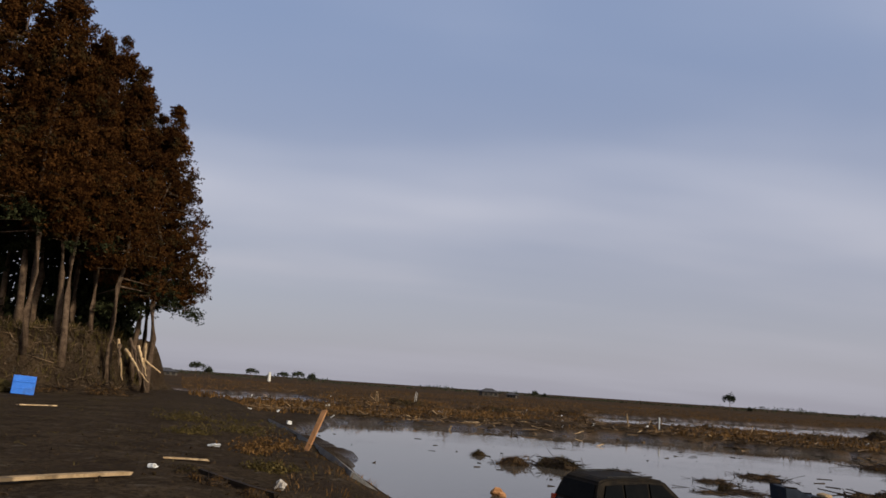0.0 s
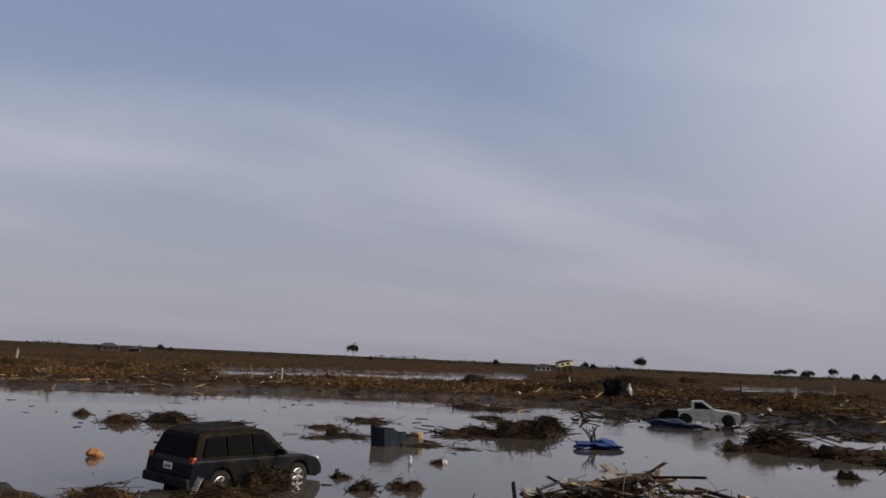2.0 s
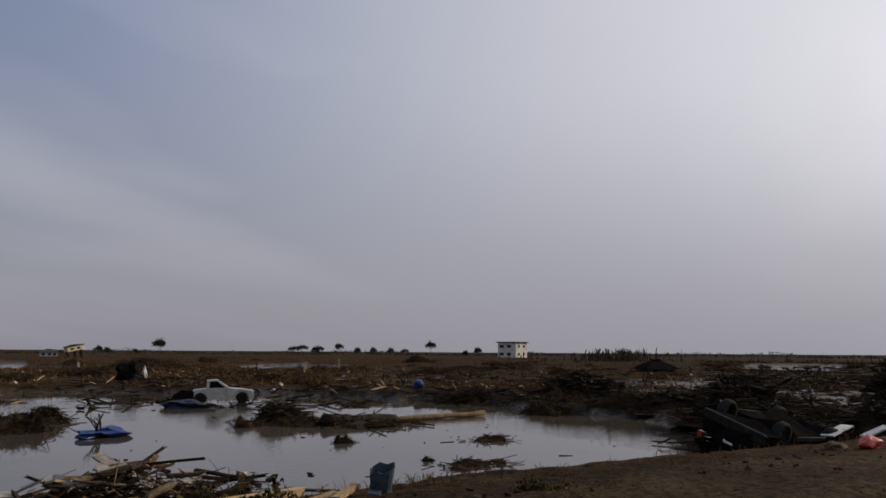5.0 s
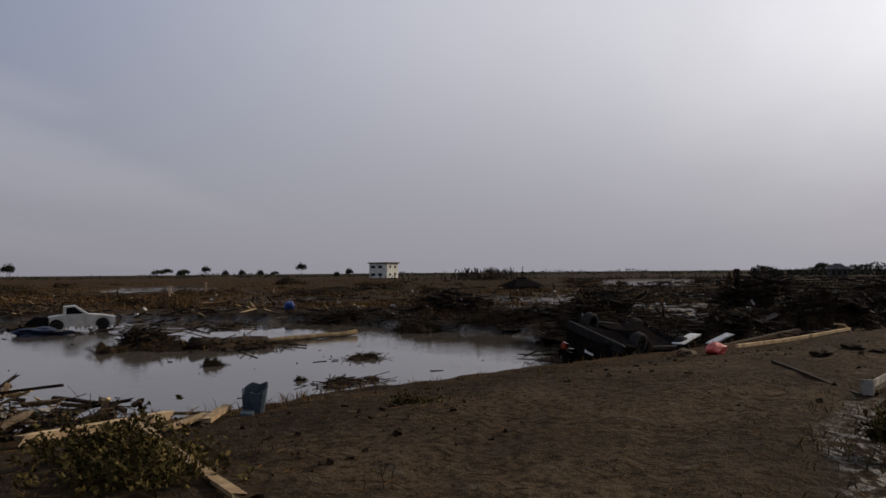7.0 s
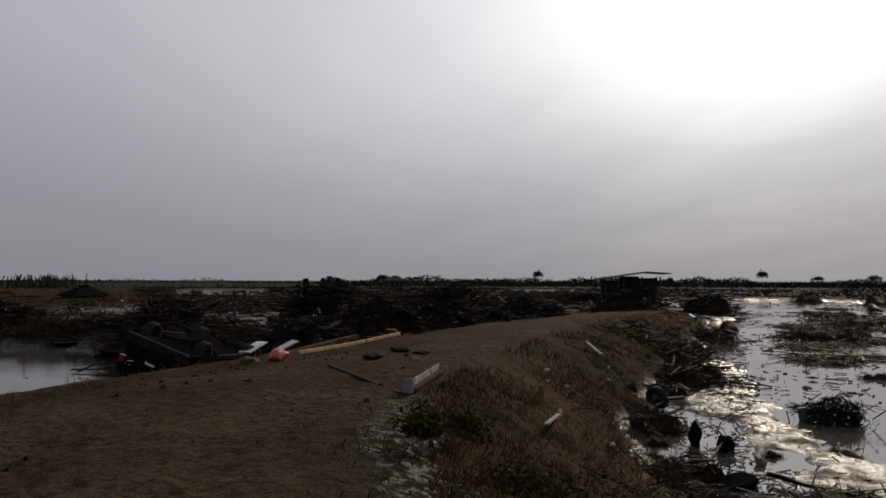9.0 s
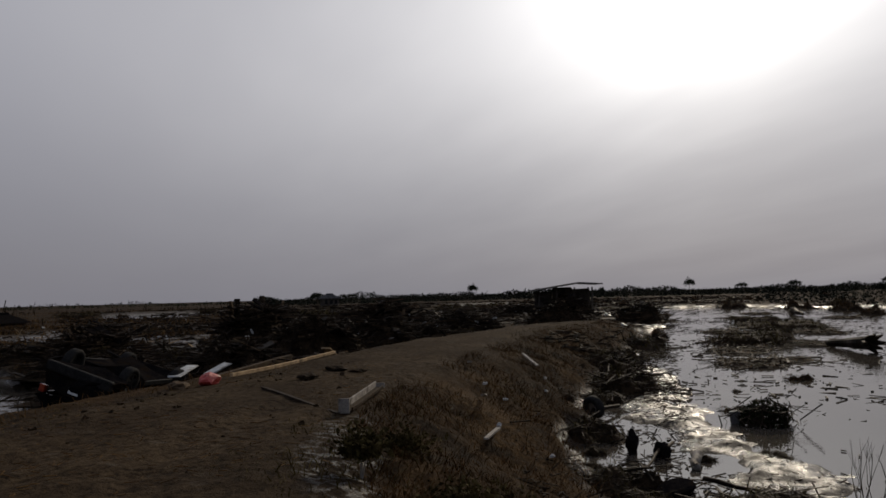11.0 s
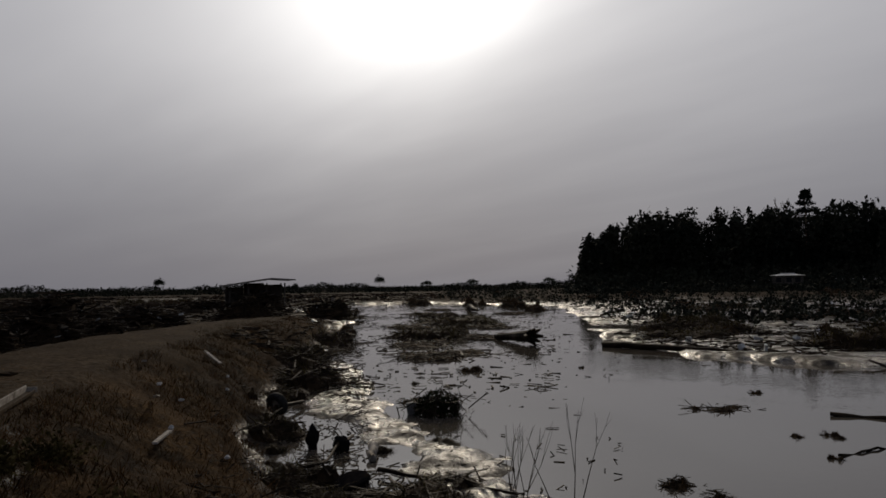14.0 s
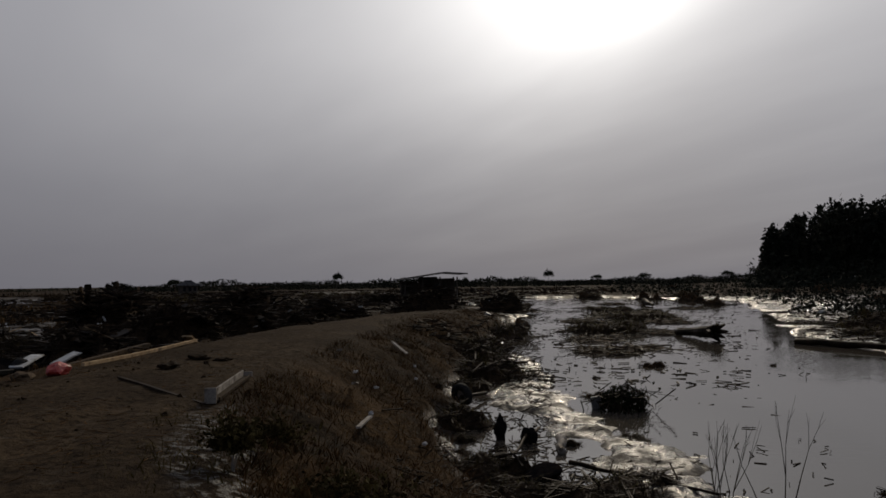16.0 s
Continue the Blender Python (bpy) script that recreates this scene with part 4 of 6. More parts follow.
IN_POND_B = [(1, 21.9, -23.9, 0.7, 0.35), (1, 18.7, -18.3, 0.5, 0.35), (0, 13.5, -22.0, 0.4, 0.28), (2, 12.6, -18.7, 1.0, 0.15), (0, 9.4, -16.6, 0.35, 0.14), (0, 9.0, -17.2, 0.4, 0.18),
             (0, 8.7, -17.0, 0.3, 0.16), (1, 8.3, -18.3, 0.5, 0.3), (0, 7.9, -15.1, 0.35, 0.2), (1, 6.5, -14.4, 0.35, 0.3), (4, 8.5, -11.2, 0.7, 0.2), (4, 7.6, -11.2, 0.6, 0.16),
             (1, 10.6, -8.0, 1.6, 0.5), (2, 67, -52, 10, 0.9), (2, 41.3, -31.5, 5, 0.6), (1, 22.4, -16.4, 0.9, 0.3), (1, 14.0, -9.4, 1.0, 0.4)]
IN_POND_B2 = [(1, 20.5, -9.6, 1.3, 0.5), (3, 17.2, -8.6, 1.5, 0.5), (1, 15.4, -7.8, 1.2, 0.5), (3, 12.6, -6.6, 1.4, 0.5), (1, 24.5, -12.6, 1.8, 0.6), (3, 28.5, -15.0, 2.2, 0.7),
              (1, 33.5, -18.5, 2.8, 0.8), (3, 40.5, -23.5, 3.4, 0.9), (1, 49, -30, 4, 1.0), (0, 24.0, -20.2, 1.0, 0.3), (2, 30.5, -24, 3.0, 0.3), (2, 55, -45, 7, 0.5),
              (3, 86, -82, 12, 1.6), (1, 98, -84, 10, 1.8), (3, 116, -86, 12, 1.6), (3, 72, -72, 8, 1.2), (0, 19.0, -13.8, 0.8, 0.2), (1, 21.2, -13.4, 1.1, 0.35)]
for i, (k, x, y, w, h) in enumerate(IN_POND_A + IN_POND_A2 + IN_POND_B + IN_POND_B2):
    put_clump(k, x, y, w, h, (i * 53) % 180)
put_clump(1, 7.1, 19.95, 1.6, 0.68, 20)
put_clump(3, 6.7, 20.0, 1.5, 0.6, 75)

def make_heap(seed, label):
    """A high bank of wreckage about 6 m across: mud, beams thrown at all angles, boards and pale scraps."""
    rng = np.random.default_rng(seed)
    t = thing("wreckage_heap", label, "debris", group="wreckage heaps beside the road")
    n = 34
    u, v = np.meshgrid(np.linspace(-1, 1, n), np.linspace(-1, 1, n))
    def rise(a, b):
        edge = smooth(1.0, 0.25, np.hypot(a, b) * (1 + 0.35 * fbm(a * 1.5, b * 1.5, seed, 2)))
        return 1.55 * edge * (0.62 + 0.75 * fbm(a * 2.2, b * 2.2, seed + 1, 3)) + 0.18 * edge * fbm(a * 9, b * 9, seed + 2, 3) - 0.15
    V = np.stack([u * 3.2, v * 2.3, rise(u, v)], -1).reshape(-1, 3)
    i, j = np.meshgrid(np.arange(n - 1), np.arange(n - 1), indexing="ij")
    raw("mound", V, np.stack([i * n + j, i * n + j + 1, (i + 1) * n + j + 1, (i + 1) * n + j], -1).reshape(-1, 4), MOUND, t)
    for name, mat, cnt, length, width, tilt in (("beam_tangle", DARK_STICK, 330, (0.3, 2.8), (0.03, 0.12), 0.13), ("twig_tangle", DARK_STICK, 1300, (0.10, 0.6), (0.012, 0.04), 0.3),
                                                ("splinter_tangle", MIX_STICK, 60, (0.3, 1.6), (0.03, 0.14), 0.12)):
        a, b = rng.normal(0, 0.42, cnt), rng.normal(0, 0.42, cnt)
        P = np.stack([a * 3.2, b * 2.3, np.maximum(rise(a, b), -0.1) + rng.uniform(0, 0.22, cnt)], 1)
        D = np.stack([rng.normal(0, 1, cnt), rng.normal(0, 1, cnt), rng.normal(0, tilt, cnt)], 1)
        Vs, Fs = stick_arrays(P, D, length[0] + (length[1] - length[0]) * rng.uniform(0, 1, cnt) ** 1.8, rng.uniform(*width, cnt), rng.uniform(*width, cnt) * 0.6)
        tagged(raw(name, Vs, Fs, mat, t), kind="stuff")
    for i in range(7):
        a, b = rng.normal(0, 0.35), rng.normal(0, 0.35)
        bm = bmesh.new()
        box(bm, pose(a * 3.2, b * 2.3, float(rise(np.array(a), np.array(b))) + 0.15, rng.uniform(-25, 25), rng.uniform(-30, 30), rng.uniform(0, 180)),
            rng.uniform(0.5, 1.6), rng.uniform(0.25, 0.8), 0.04, 0.008)
        part("panel", bm, (WALL_DARK, MIX_STICK, CRUSHED)[i % 3], t)
    a = rng.normal(0, 0.4, (9, 2))
    Vs, Fs = stick_arrays(np.stack([a[:, 0] * 3.2, a[:, 1] * 2.3, rise(a[:, 0], a[:, 1]) + 0.15], 1), rng.normal(0, 1, (9, 3)), rng.uniform(0.1, 0.35, 9), rng.uniform(0.06, 0.2, 9), np.full(9, 0.03))
    tagged(raw("pale_scraps", Vs, Fs, WHITE_BIT, t, "pale scraps of board and plastic"), kind="stuff")
    return t


HEAPS = [make_heap(201, "high dark heap of beams and mud beside the road"), make_heap(202, "broad dark bank of splintered wreckage beside the road"),
         make_heap(203, "tangled dark heap of branches and panels")]
HEAP_SPOTS = [(34.5, -1.6, 0, 1.0, 1.05), (37.0, -5.4, 1, 1.05, 1.25), (40.5, -9.4, 2, 1.0, 1.2), (44.0, -13.0, 0, 1.0, 1.05), (49.0, -16.4, 1, 1.0, 0.85), (41.0, -2.8, 2, 1.2, 1.25),
              (46.5, -7.5, 0, 1.3, 1.35), (52.5, -11.5, 1, 1.3, 1.2), (56.0, -5.0, 2, 1.5, 1.3), (30.5, 2.4, 1, 0.8, 0.7), (38.0, 4.0, 2, 1.0, 0.8), (46.5, 8.0, 0, 1.2, 0.8),
              (53.0, -24.6, 1, 0.8, 0.7), (59.5, -27.5, 2, 1.1, 0.85), (62.0, -17.0, 0, 1.4, 1.1), (55.0, 16.0, 1, 1.3, 0.8), (60.0, 6.5, 2, 1.5, 0.9), (50.0, 22.5, 0, 1.0, 0.7),
              (68.0, -40.0, 1, 1.2, 0.9), (91.0, -44.2, 2, 1.3, 1.25), (96.0, -39.5, 0, 1.2, 1.1), (95.5, -46.5, 1, 1.5, 1.3), (32.3, 24.2, 1, 0.72, 0.45), (26.0, 33.2, 0, 0.5, 0.6)]
seen_heaps = set()
for i, (x, y, k, w, h) in enumerate(HEAP_SPOTS):
    m = pose(x, y, flat(x, y) - 0.04, 0, 0, (i * 67) % 360) @ Matrix.Diagonal((w, w, h, 1))
    if k in seen_heaps:
        copy_thing(HEAPS[k], m)
    else:
        seen_heaps.add(k)
        HEAPS[k].matrix_basis = m

# heaps on the flats
rnd = random.Random(8)
for i in range(52):
    az = rnd.uniform(-3, 88)
    d = rnd.uniform(70, 125) if az < 45 else rnd.uniform(56, 120)
    x, y = d * math.sin(radians(az)), d * math.cos(radians(az))
    if sdf(POND_A, np.array([x]), np.array([y]))[0] < 2 or gz(x, y) < WL:
        continue
    put_clump(rnd.choice((0, 1, 3, 3, 1)), x, y, rnd.uniform(1.8, 5.0), rnd.uniform(0.35, 0.9), rnd.uniform(0, 180))
for i in range(70):
    az = rnd.uniform(84, 109)
    d = rnd.uniform(26, 95)
    x, y = d * math.sin(radians(az)), d * math.cos(radians(az))
    if along(ROAD, np.array([x]), np.array([y]))[0] < 3.6:
        continue
    tall = 1.5 if 90 < az < 101 and 32 < d < 70 else 1.0
    put_clump(rnd.choice((1, 3, 1)), x, y, rnd.uniform(1.8, 4.5) * tall, rnd.uniform(0.5, 1.2) * tall, rnd.uniform(0, 180))
for i, (k, x, y, w, h) in enumerate(((1, 7.0, 19.7, 2.4, 0.5), (3, 5.3, 18.7, 2.0, 0.35), (0, 2.9, 19.6, 2.2, 0.3), (1, 9.3, 20.9, 1.5, 0.5), (1, 22.6, 2.6, 2.4, 0.9), (3, 24.6, 0.4, 2.0, 0.6))):
    put_clump(k, x, y, w, h, 40 * i)
for i in range(58):
    az, d = rnd.uniform(40, 122), rnd.uniform(95, 240)
    x, y = d * math.sin(radians(az)), d * math.cos(radians(az))
    put_clump(rnd.choice((1, 3, 0, 3)), x, y, rnd.uniform(4, 11), rnd.uniform(0.6, 1.3), rnd.uniform(0, 180))
for i in range(46):
    az, d = rnd.uniform(108, 172), rnd.uniform(110, 240)
    x, y = d * math.sin(radians(az)), d * math.cos(radians(az))
    if sdf(POND_B, np.array([x]), np.array([y]))[0] > 2:
        put_clump(rnd.choice((1, 3, 1)), x, y, rnd.uniform(5, 13), rnd.uniform(0.8, 1.8), rnd.uniform(0, 180))
for i in range(70):
    az = rnd.uniform(118, 168)
    d = rnd.uniform(36, 120) * (1.5 if az < 135 else 1.0)
    x, y = d * math.sin(radians(az)), d * math.cos(radians(az))
    if sdf(POND_B, np.array([x]), np.array([y]))[0] < 1:
        continue
    put_clump(rnd.choice((0, 1, 3, 2)), x, y, rnd.uniform(1.6, 5.5), rnd.uniform(0.3, 0.8), rnd.uniform(0, 180))


def scatter(name, label, category, material, seed, n, az, dist, length, width, tilt=0.25, lift=0.05, avoid=None, power=1.0, flatten=1.0, top=99.0):
    """Loose bars strewn over a stretch of the flats (az in degrees from +y towards +x)."""
    g = np.random.default_rng(seed)
    a = np.radians(g.uniform(*az, n))
    d = dist[0] + (dist[1] - dist[0]) * g.uniform(0, 1, n) ** power
    x, y = np.sin(a) * d, np.cos(a) * d
    clust = fbm(x / 6, y / 6, seed, 3)
    z = np.maximum(ground_height(x, y), WL)
    keep = (clust > g.uniform(-0.5, 0.35, n)) & (along(ROAD, x, y) > 2.6)
    keep &= z < top
    keep &= ~((z <= WL + 1e-6) & (g.uniform(0, 1, n) < 0.8))
    if avoid is not None:
        keep &= sdf(avoid, x, y) > 0.3
    x, y, z = x[keep], y[keep], z[keep]
    k = len(x)
    D = np.stack([g.normal(0, 1, k), g.normal(0, 1, k), g.normal(0, tilt, k)], 1)
    V, F = stick_arrays(np.stack([x, y, z + lift + np.clip(clust[keep], 0, 1) * 0.2], 1), D, g.uniform(*length, k), g.uniform(*width, k), g.uniform(*width, k) * flatten)
    return tagged(raw(name, V, F, material), label, category, kind="stuff")


scatter("strewn_timber", "broken timber and branches strewn over the far flats", "debris", MIX_STICK, 31, 5200, (-8, 48), (68, 170), (0.3, 2.2), (0.03, 0.16), 0.14, power=1.5, flatten=0.6)
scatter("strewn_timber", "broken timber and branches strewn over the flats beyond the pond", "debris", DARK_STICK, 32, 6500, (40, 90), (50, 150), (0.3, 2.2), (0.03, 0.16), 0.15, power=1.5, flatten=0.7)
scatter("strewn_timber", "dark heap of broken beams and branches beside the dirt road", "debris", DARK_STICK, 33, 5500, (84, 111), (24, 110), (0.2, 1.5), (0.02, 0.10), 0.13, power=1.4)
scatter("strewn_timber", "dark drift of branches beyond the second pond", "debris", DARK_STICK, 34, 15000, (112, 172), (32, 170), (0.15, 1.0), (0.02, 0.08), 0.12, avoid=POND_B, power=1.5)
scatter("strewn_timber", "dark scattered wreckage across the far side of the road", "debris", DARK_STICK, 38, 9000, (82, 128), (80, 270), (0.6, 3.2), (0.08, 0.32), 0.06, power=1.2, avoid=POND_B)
scatter("shore_wrack", "small dark sticks stranded on the wet mud", "debris", DARK_STICK, 39, 6000, (100, 140), (9, 60), (0.03, 0.3), (0.006, 0.024), 0.2, lift=0.0, power=1.3, top=WL + 0.22)
scatter("pale_timber", "pale broken boards strewn over the flats", "debris", PALE_WOOD, 35, 420, (-8, 92), (56, 140), (0.5, 2.2), (0.05, 0.15), 0.25, power=1.3, flatten=0.4)
scatter("litter", "scraps of white plastic and board among the debris", "litter", WHITE_BIT, 36, 300, (-8, 112), (45, 140), (0.12, 0.5), (0.06, 0.24), 0.4, avoid=POND_A, power=1.3)
scatter("litter", "scraps of white plastic among dark debris", "litter", WHITE_BIT, 37, 90, (112, 165), (35, 120), (0.15, 0.6), (0.1, 0.35), 0.5)
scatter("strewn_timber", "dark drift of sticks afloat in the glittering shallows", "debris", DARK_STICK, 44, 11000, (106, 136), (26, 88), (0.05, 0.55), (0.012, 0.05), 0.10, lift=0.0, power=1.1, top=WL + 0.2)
# floating twigs
for nm, seed, poly, cnt in (("floating_twigs", 41, POND_A, 300), ("floating_twigs", 42, POND_B, 3200)):
    g = np.random.default_rng(seed)
    xs, ys = [p[0] for p in poly], [p[1] for p in poly]
    x, y = g.uniform(min(xs), max(xs), cnt * 3), g.uniform(min(ys), max(ys), cnt * 3)
    keep = (sdf(poly, x, y) < -0.3) & (np.hypot(x, y) > 7) & ((y > 0) | (x > 19)) & (fbm(x / 5, y / 5, seed) > g.uniform(-0.25, 0.5, cnt * 3))
    x, y = x[keep], y[keep]
    D = np.stack([g.normal(0, 1, len(x)), g.normal(0, 1, len(x)), g.normal(0, 0.05, len(x))], 1)
    V, F = stick_arrays(np.stack([x, y, np.full(len(x), WL + 0.01)], 1), D, 0.04 + 0.5 * g.uniform(0, 1, len(x)) ** 3 * (0.5 + np.hypot(x, y) / 50), g.uniform(0.01, 0.05, len(x)), g.uniform(0.01, 0.05, len(x)))
    tagged(raw(nm, V, F, DARK_STICK), "dark twigs and scraps afloat on the flood water", "debris", kind="stuff")


# ---- dry grass on the road bank and the flats ----
def grass(name, label, material, seed, n, pts, height, width, lean=0.45):
    g = np.random.default_rng(seed)
    x, y = pts(g, n)
    P = np.stack([x, y, ground_height(x, y) - 0.02], 1)
    P = P[P[:, 2] > WL - 0.05]
    V, F = blade_arrays(P, g.uniform(*height, len(P)), g.uniform(*width, len(P)), g, lean)
    return tagged(raw(name, V, F, material), label, "grass", kind="stuff")


def berm_side(lo, hi, clump=-0.2):
    def pts(g, n):
        u = g.uniform(0, 1, n * 5) ** 1.8
        x = 1.5 + 60 * u
        y = g.uniform(-42, 0, n * 5)
        s = sdf(LAND, x, y)
        keep = (s > lo) & (s < hi) & (y < 1.5 - 0.55 * x + 3) & (fbm(x / 1.3, y / 1.3, 77, 3) > g.uniform(clump - 0.3, clump + 0.3, n * 5))
        return x[keep][:n], y[keep][:n]
    return pts


grass("bank_grass", "tall dry straw-coloured grass on the road bank", BANK_STRAW, 61, 105000, berm_side(-0.9, 2.5), (0.05, 0.24), (0.006, 0.016), 1.0)
grass("verge_grass", "matted greenish grass along the road verge", STRAW_GREEN, 62, 26000, berm_side(-1.7, 1.2, 0.05), (0.04, 0.16), (0.008, 0.02), 0.7)


def pond_verge(g, n):
    u = g.uniform(0, 1, n * 6)
    x = g.uniform(-4, 26, n * 6)
    y = g.uniform(-4, 24, n * 6)
    s = sdf(LAND, x, y)
    keep = (s > -0.9) & (s < 1.6) & (y > 0.5 - 0.35 * (x - 10)) & (fbm(x / 1.1, y / 1.1, 78, 3) > g.uniform(-0.1, 0.5, n * 6))
    return x[keep][:n], y[keep][:n]


def left_land(g, n):
    x, y = g.uniform(-26, 0, n * 4), g.uniform(10, 50, n * 4)
    s = sdf(LAND, x, y)
    keep = (s < 0.8) & (fbm(x / 1.6, y / 1.6, 79, 3) > g.uniform(0.0, 0.6, n * 4) - 0.35 * (s > -1.6))
    return x[keep][:n], y[keep][:n]


def far_field(g, n):
    a, d = np.radians(g.uniform(-12, 95, n * 3)), 66 * 4.5 ** g.uniform(0, 1, n * 3)
    x, y = np.sin(a) * d, np.cos(a) * d
    keep = (sdf(POND_A, x, y) > 1) & (fbm(x / 9, y / 9, 80, 3) > g.uniform(-0.3, 0.4, n * 3))
    return x[keep][:n], y[keep][:n]


grass("pond_verge_grass", "short dry grass along the pond edge of the road", STRAW, 63, 9000, pond_verge, (0.05, 0.22), (0.008, 0.02), 0.7)
grass("dry_tufts", "sparse dry tufts on the muddy ground", STRAW_GREEN, 64, 5000, left_land, (0.03, 0.12), (0.008, 0.02), 1.2)
grass("reed_field", "brown reed stubble across the far fields", STRAW, 65, 60000, far_field, (0.15, 0.6), (0.03, 0.12), 0.6)


# straw bits, clods and pebbles on the near ground
g = np.random.default_rng(91)
n = 9000
x, y = g.uniform(1.5, 20, n), g.uniform(-4, 9, n)
d = np.hypot(x, y)
keep = (sdf(LAND, x, y) < 0.2) & (g.uniform(0, 1, n) < np.clip(7 / d, 0, 1)) & (fbm(x / 1.5, y / 1.5, 92, 3) > g.uniform(-0.5, 0.4, n))
x, y = x[keep], y[keep]
k = len(x)
V, F = stick_arrays(np.stack([x, y, ground_height(x, y) + 0.006], 1), np.stack([g.normal(0, 1, k), g.normal(0, 1, k), g.normal(0, 0.12, k)], 1), g.uniform(0.03, 0.16, k), g.uniform(0.003, 0.008, k), g.uniform(0.003, 0.006, k))
tagged(raw("straw_litter", V, F, STRAW), "short straw bits trodden into the dirt road", "litter", kind="stuff")
n = 7000
x, y = g.uniform(-9, 20, n), g.uniform(-4, 22, n)
keep = (sdf(LAND, x, y) < 0.1) & (np.hypot(x, y) > 2.0) & (fbm(x / 1.1, y / 1.1, 93, 3) > g.uniform(-0.3, 0.5, n)) & (along(ROAD, x, y) > g.uniform(0.0, 1.6, n))
x, y = x[keep], y[keep]
k = len(x)
sz = 0.015 + 0.05 * g.uniform(0, 1, k) ** 3
V, F = stick_arrays(np.stack([x, y, ground_height(x, y) + sz * 0.15], 1), g.normal(0, 1, (k, 3)), sz * g.uniform(0.8, 1.6, k), sz, sz * g.uniform(0.5, 0.9, k))
V = V + g.normal(0, 1, V.shape) * np.repeat(sz, 8)[:, None] * 0.16
tagged(raw("mud_clods", V, F, MOUND), "small clods and pebbles scattered on the dirt", "clods", kind="stuff")
def near_tufts(gg, n):
    x, y = gg.uniform(2, 16, n * 4), gg.uniform(-3, 9, n * 4)
    keep = (sdf(LAND, x, y) < 0) & (along(ROAD, x, y) > 1.3) & (fbm(x / 0.9, y / 0.9, 94, 3) > gg.uniform(0.05, 0.5, n * 4))
    return x[keep][:n], y[keep][:n]


grass("trodden_grass", "thin trodden grass on the road shoulder", STRAW_GREEN, 66, 9000, near_tufts, (0.02, 0.08), (0.005, 0.012), 1.0)


# ---- loose timber and rubbish by the camera ----
def board(L, W, T, seed, split=0.0):
    """A sawn board along x with worn, split ends."""
    g = random.Random(seed)
    bm = bmesh.new()
    n = 6
    rows = []
    for i in range(n + 1):
        x = -L / 2 + L * i / n
        bend = 0.006 * L * math.sin(3.1 * i / n + seed)
        e = split * g.uniform(-1, 1) if i in (0, n) else 0.0
        rows.append([bm.verts.new((x + (e if k % 2 else -e * 0.6), s * W / 2 * (1 + g.uniform(-0.03, 0.03)), z * T / 2 + bend))
                     for k, (s, z) in enumerate(((-1, -1), (1, -1), (1, 1), (-1, 1)))])
    for a, b in zip(rows, rows[1:]):
        for k in range(4):
            bm.faces.new((a[k], a[(k + 1) % 4], b[(k + 1) % 4], b[k]))
    bm.faces.new(rows[0][::-1]), bm.faces.new(rows[-1])
    bmesh.ops.recalc_face_normals(bm, faces=bm.faces)
    return bm


def lay(p, q, dz=0.0):
    """A pose along x from p towards q, both (x, y, z)."""
    p, q = Vector(p), Vector(q)
    d = q - p
    return Matrix.Translation((p + q) / 2 + Vector((0, 0, dz))) @ pose(0, 0, 0, 0, -math.degrees(math.atan2(d.z, math.hypot(d.x, d.y))), math.degrees(math.atan2(d.y, d.x)))


def plank(name, label, p, q, W, T, material, seed, group=""):
    L = (Vector(q) - Vector(p)).length
    ob = part(name, board(L, W, T, seed, 0.05), material, None)
    ob.matrix_basis = lay(p, q)
    return tagged(ob, label, "timber", group)


def on(x, y, up=0.0):
    return (x, y, gz(x, y) + up)


plank("beam", "long pale timber beam lying on the road verge", on(3.7, 8.45, 0.06), on(6.1, 7.95, 0.06), 0.12, 0.10, PALE_WOOD, 1)
plank("beam", "long pale timber beam lying beside the heap", on(7.0, 6.85, 0.08), on(8.75, 6.25, 0.08), 0.12, 0.10, PALE_WOOD, 2)
plank("plank", "narrow pale plank slanting over matted grass", on(7.2, 5.5, 0.16), on(4.9, 2.95, 0.06), 0.09, 0.03, PALE_WOOD, 3)
plank("plank", "short split plank by the heap", on(7.7, 5.5, 0.06), on(8.6, 5.6, 0.06), 0.13, 0.04, PALE_WOOD, 4)
plank("plank", "broken board end on the verge", on(8.1, 5.3, 0.05), on(8.8, 5.45, 0.12), 0.11, 0.05, PALE_WOOD, 5)
plank("plank", "long yellowish plank lying on dark mud", on(-7.6, 9.6, 0.05), on(-4.43, 13.67, 0.06), 0.18, 0.05, PALE_WOOD, 6)
plank("plank", "pale splintered lath on dark mud", on(-4.58, 16.7, 0.04), on(-3.77, 17.02, 0.05), 0.09, 0.03, PALE_WOOD, 7)
plank("plank", "small yellow board on dark mud", on(-13.9, 33.4, 0.05), on(-13.0, 34.8, 0.05), 0.2, 0.04, PALE_WOOD, 8)
plank("pole", "dark branch lying on the mud", on(-3.55, 14.96, 0.08), on(-2.06, 13.31, 0.06), 0.09, 0.07, DARK_STICK, 9)
plank("beam", "long squared timber beside the road", on(18.6, -0.9, 0.10), on(23.4, -3.9, 0.10), 0.075, 0.07, PALE_WOOD, 10)
plank("beam", "dark weathered log beside the road", (20.6, -0.3, -0.35), (25.2, -2.9, -0.25), 0.15, 0.14, MIX_STICK, 11)
plank("plank", "bright split board beside the road", on(23.6, -3.7, 0.30), on(24.2, -4.1, 0.08), 0.28, 0.05, PALE_WOOD, 12)
plank("board", "white board lying at the road edge", on(29.5, -6.2, 0.10), on(31.5, -7.2, 0.10), 0.3, 0.04, WHITE_BIT, 13)
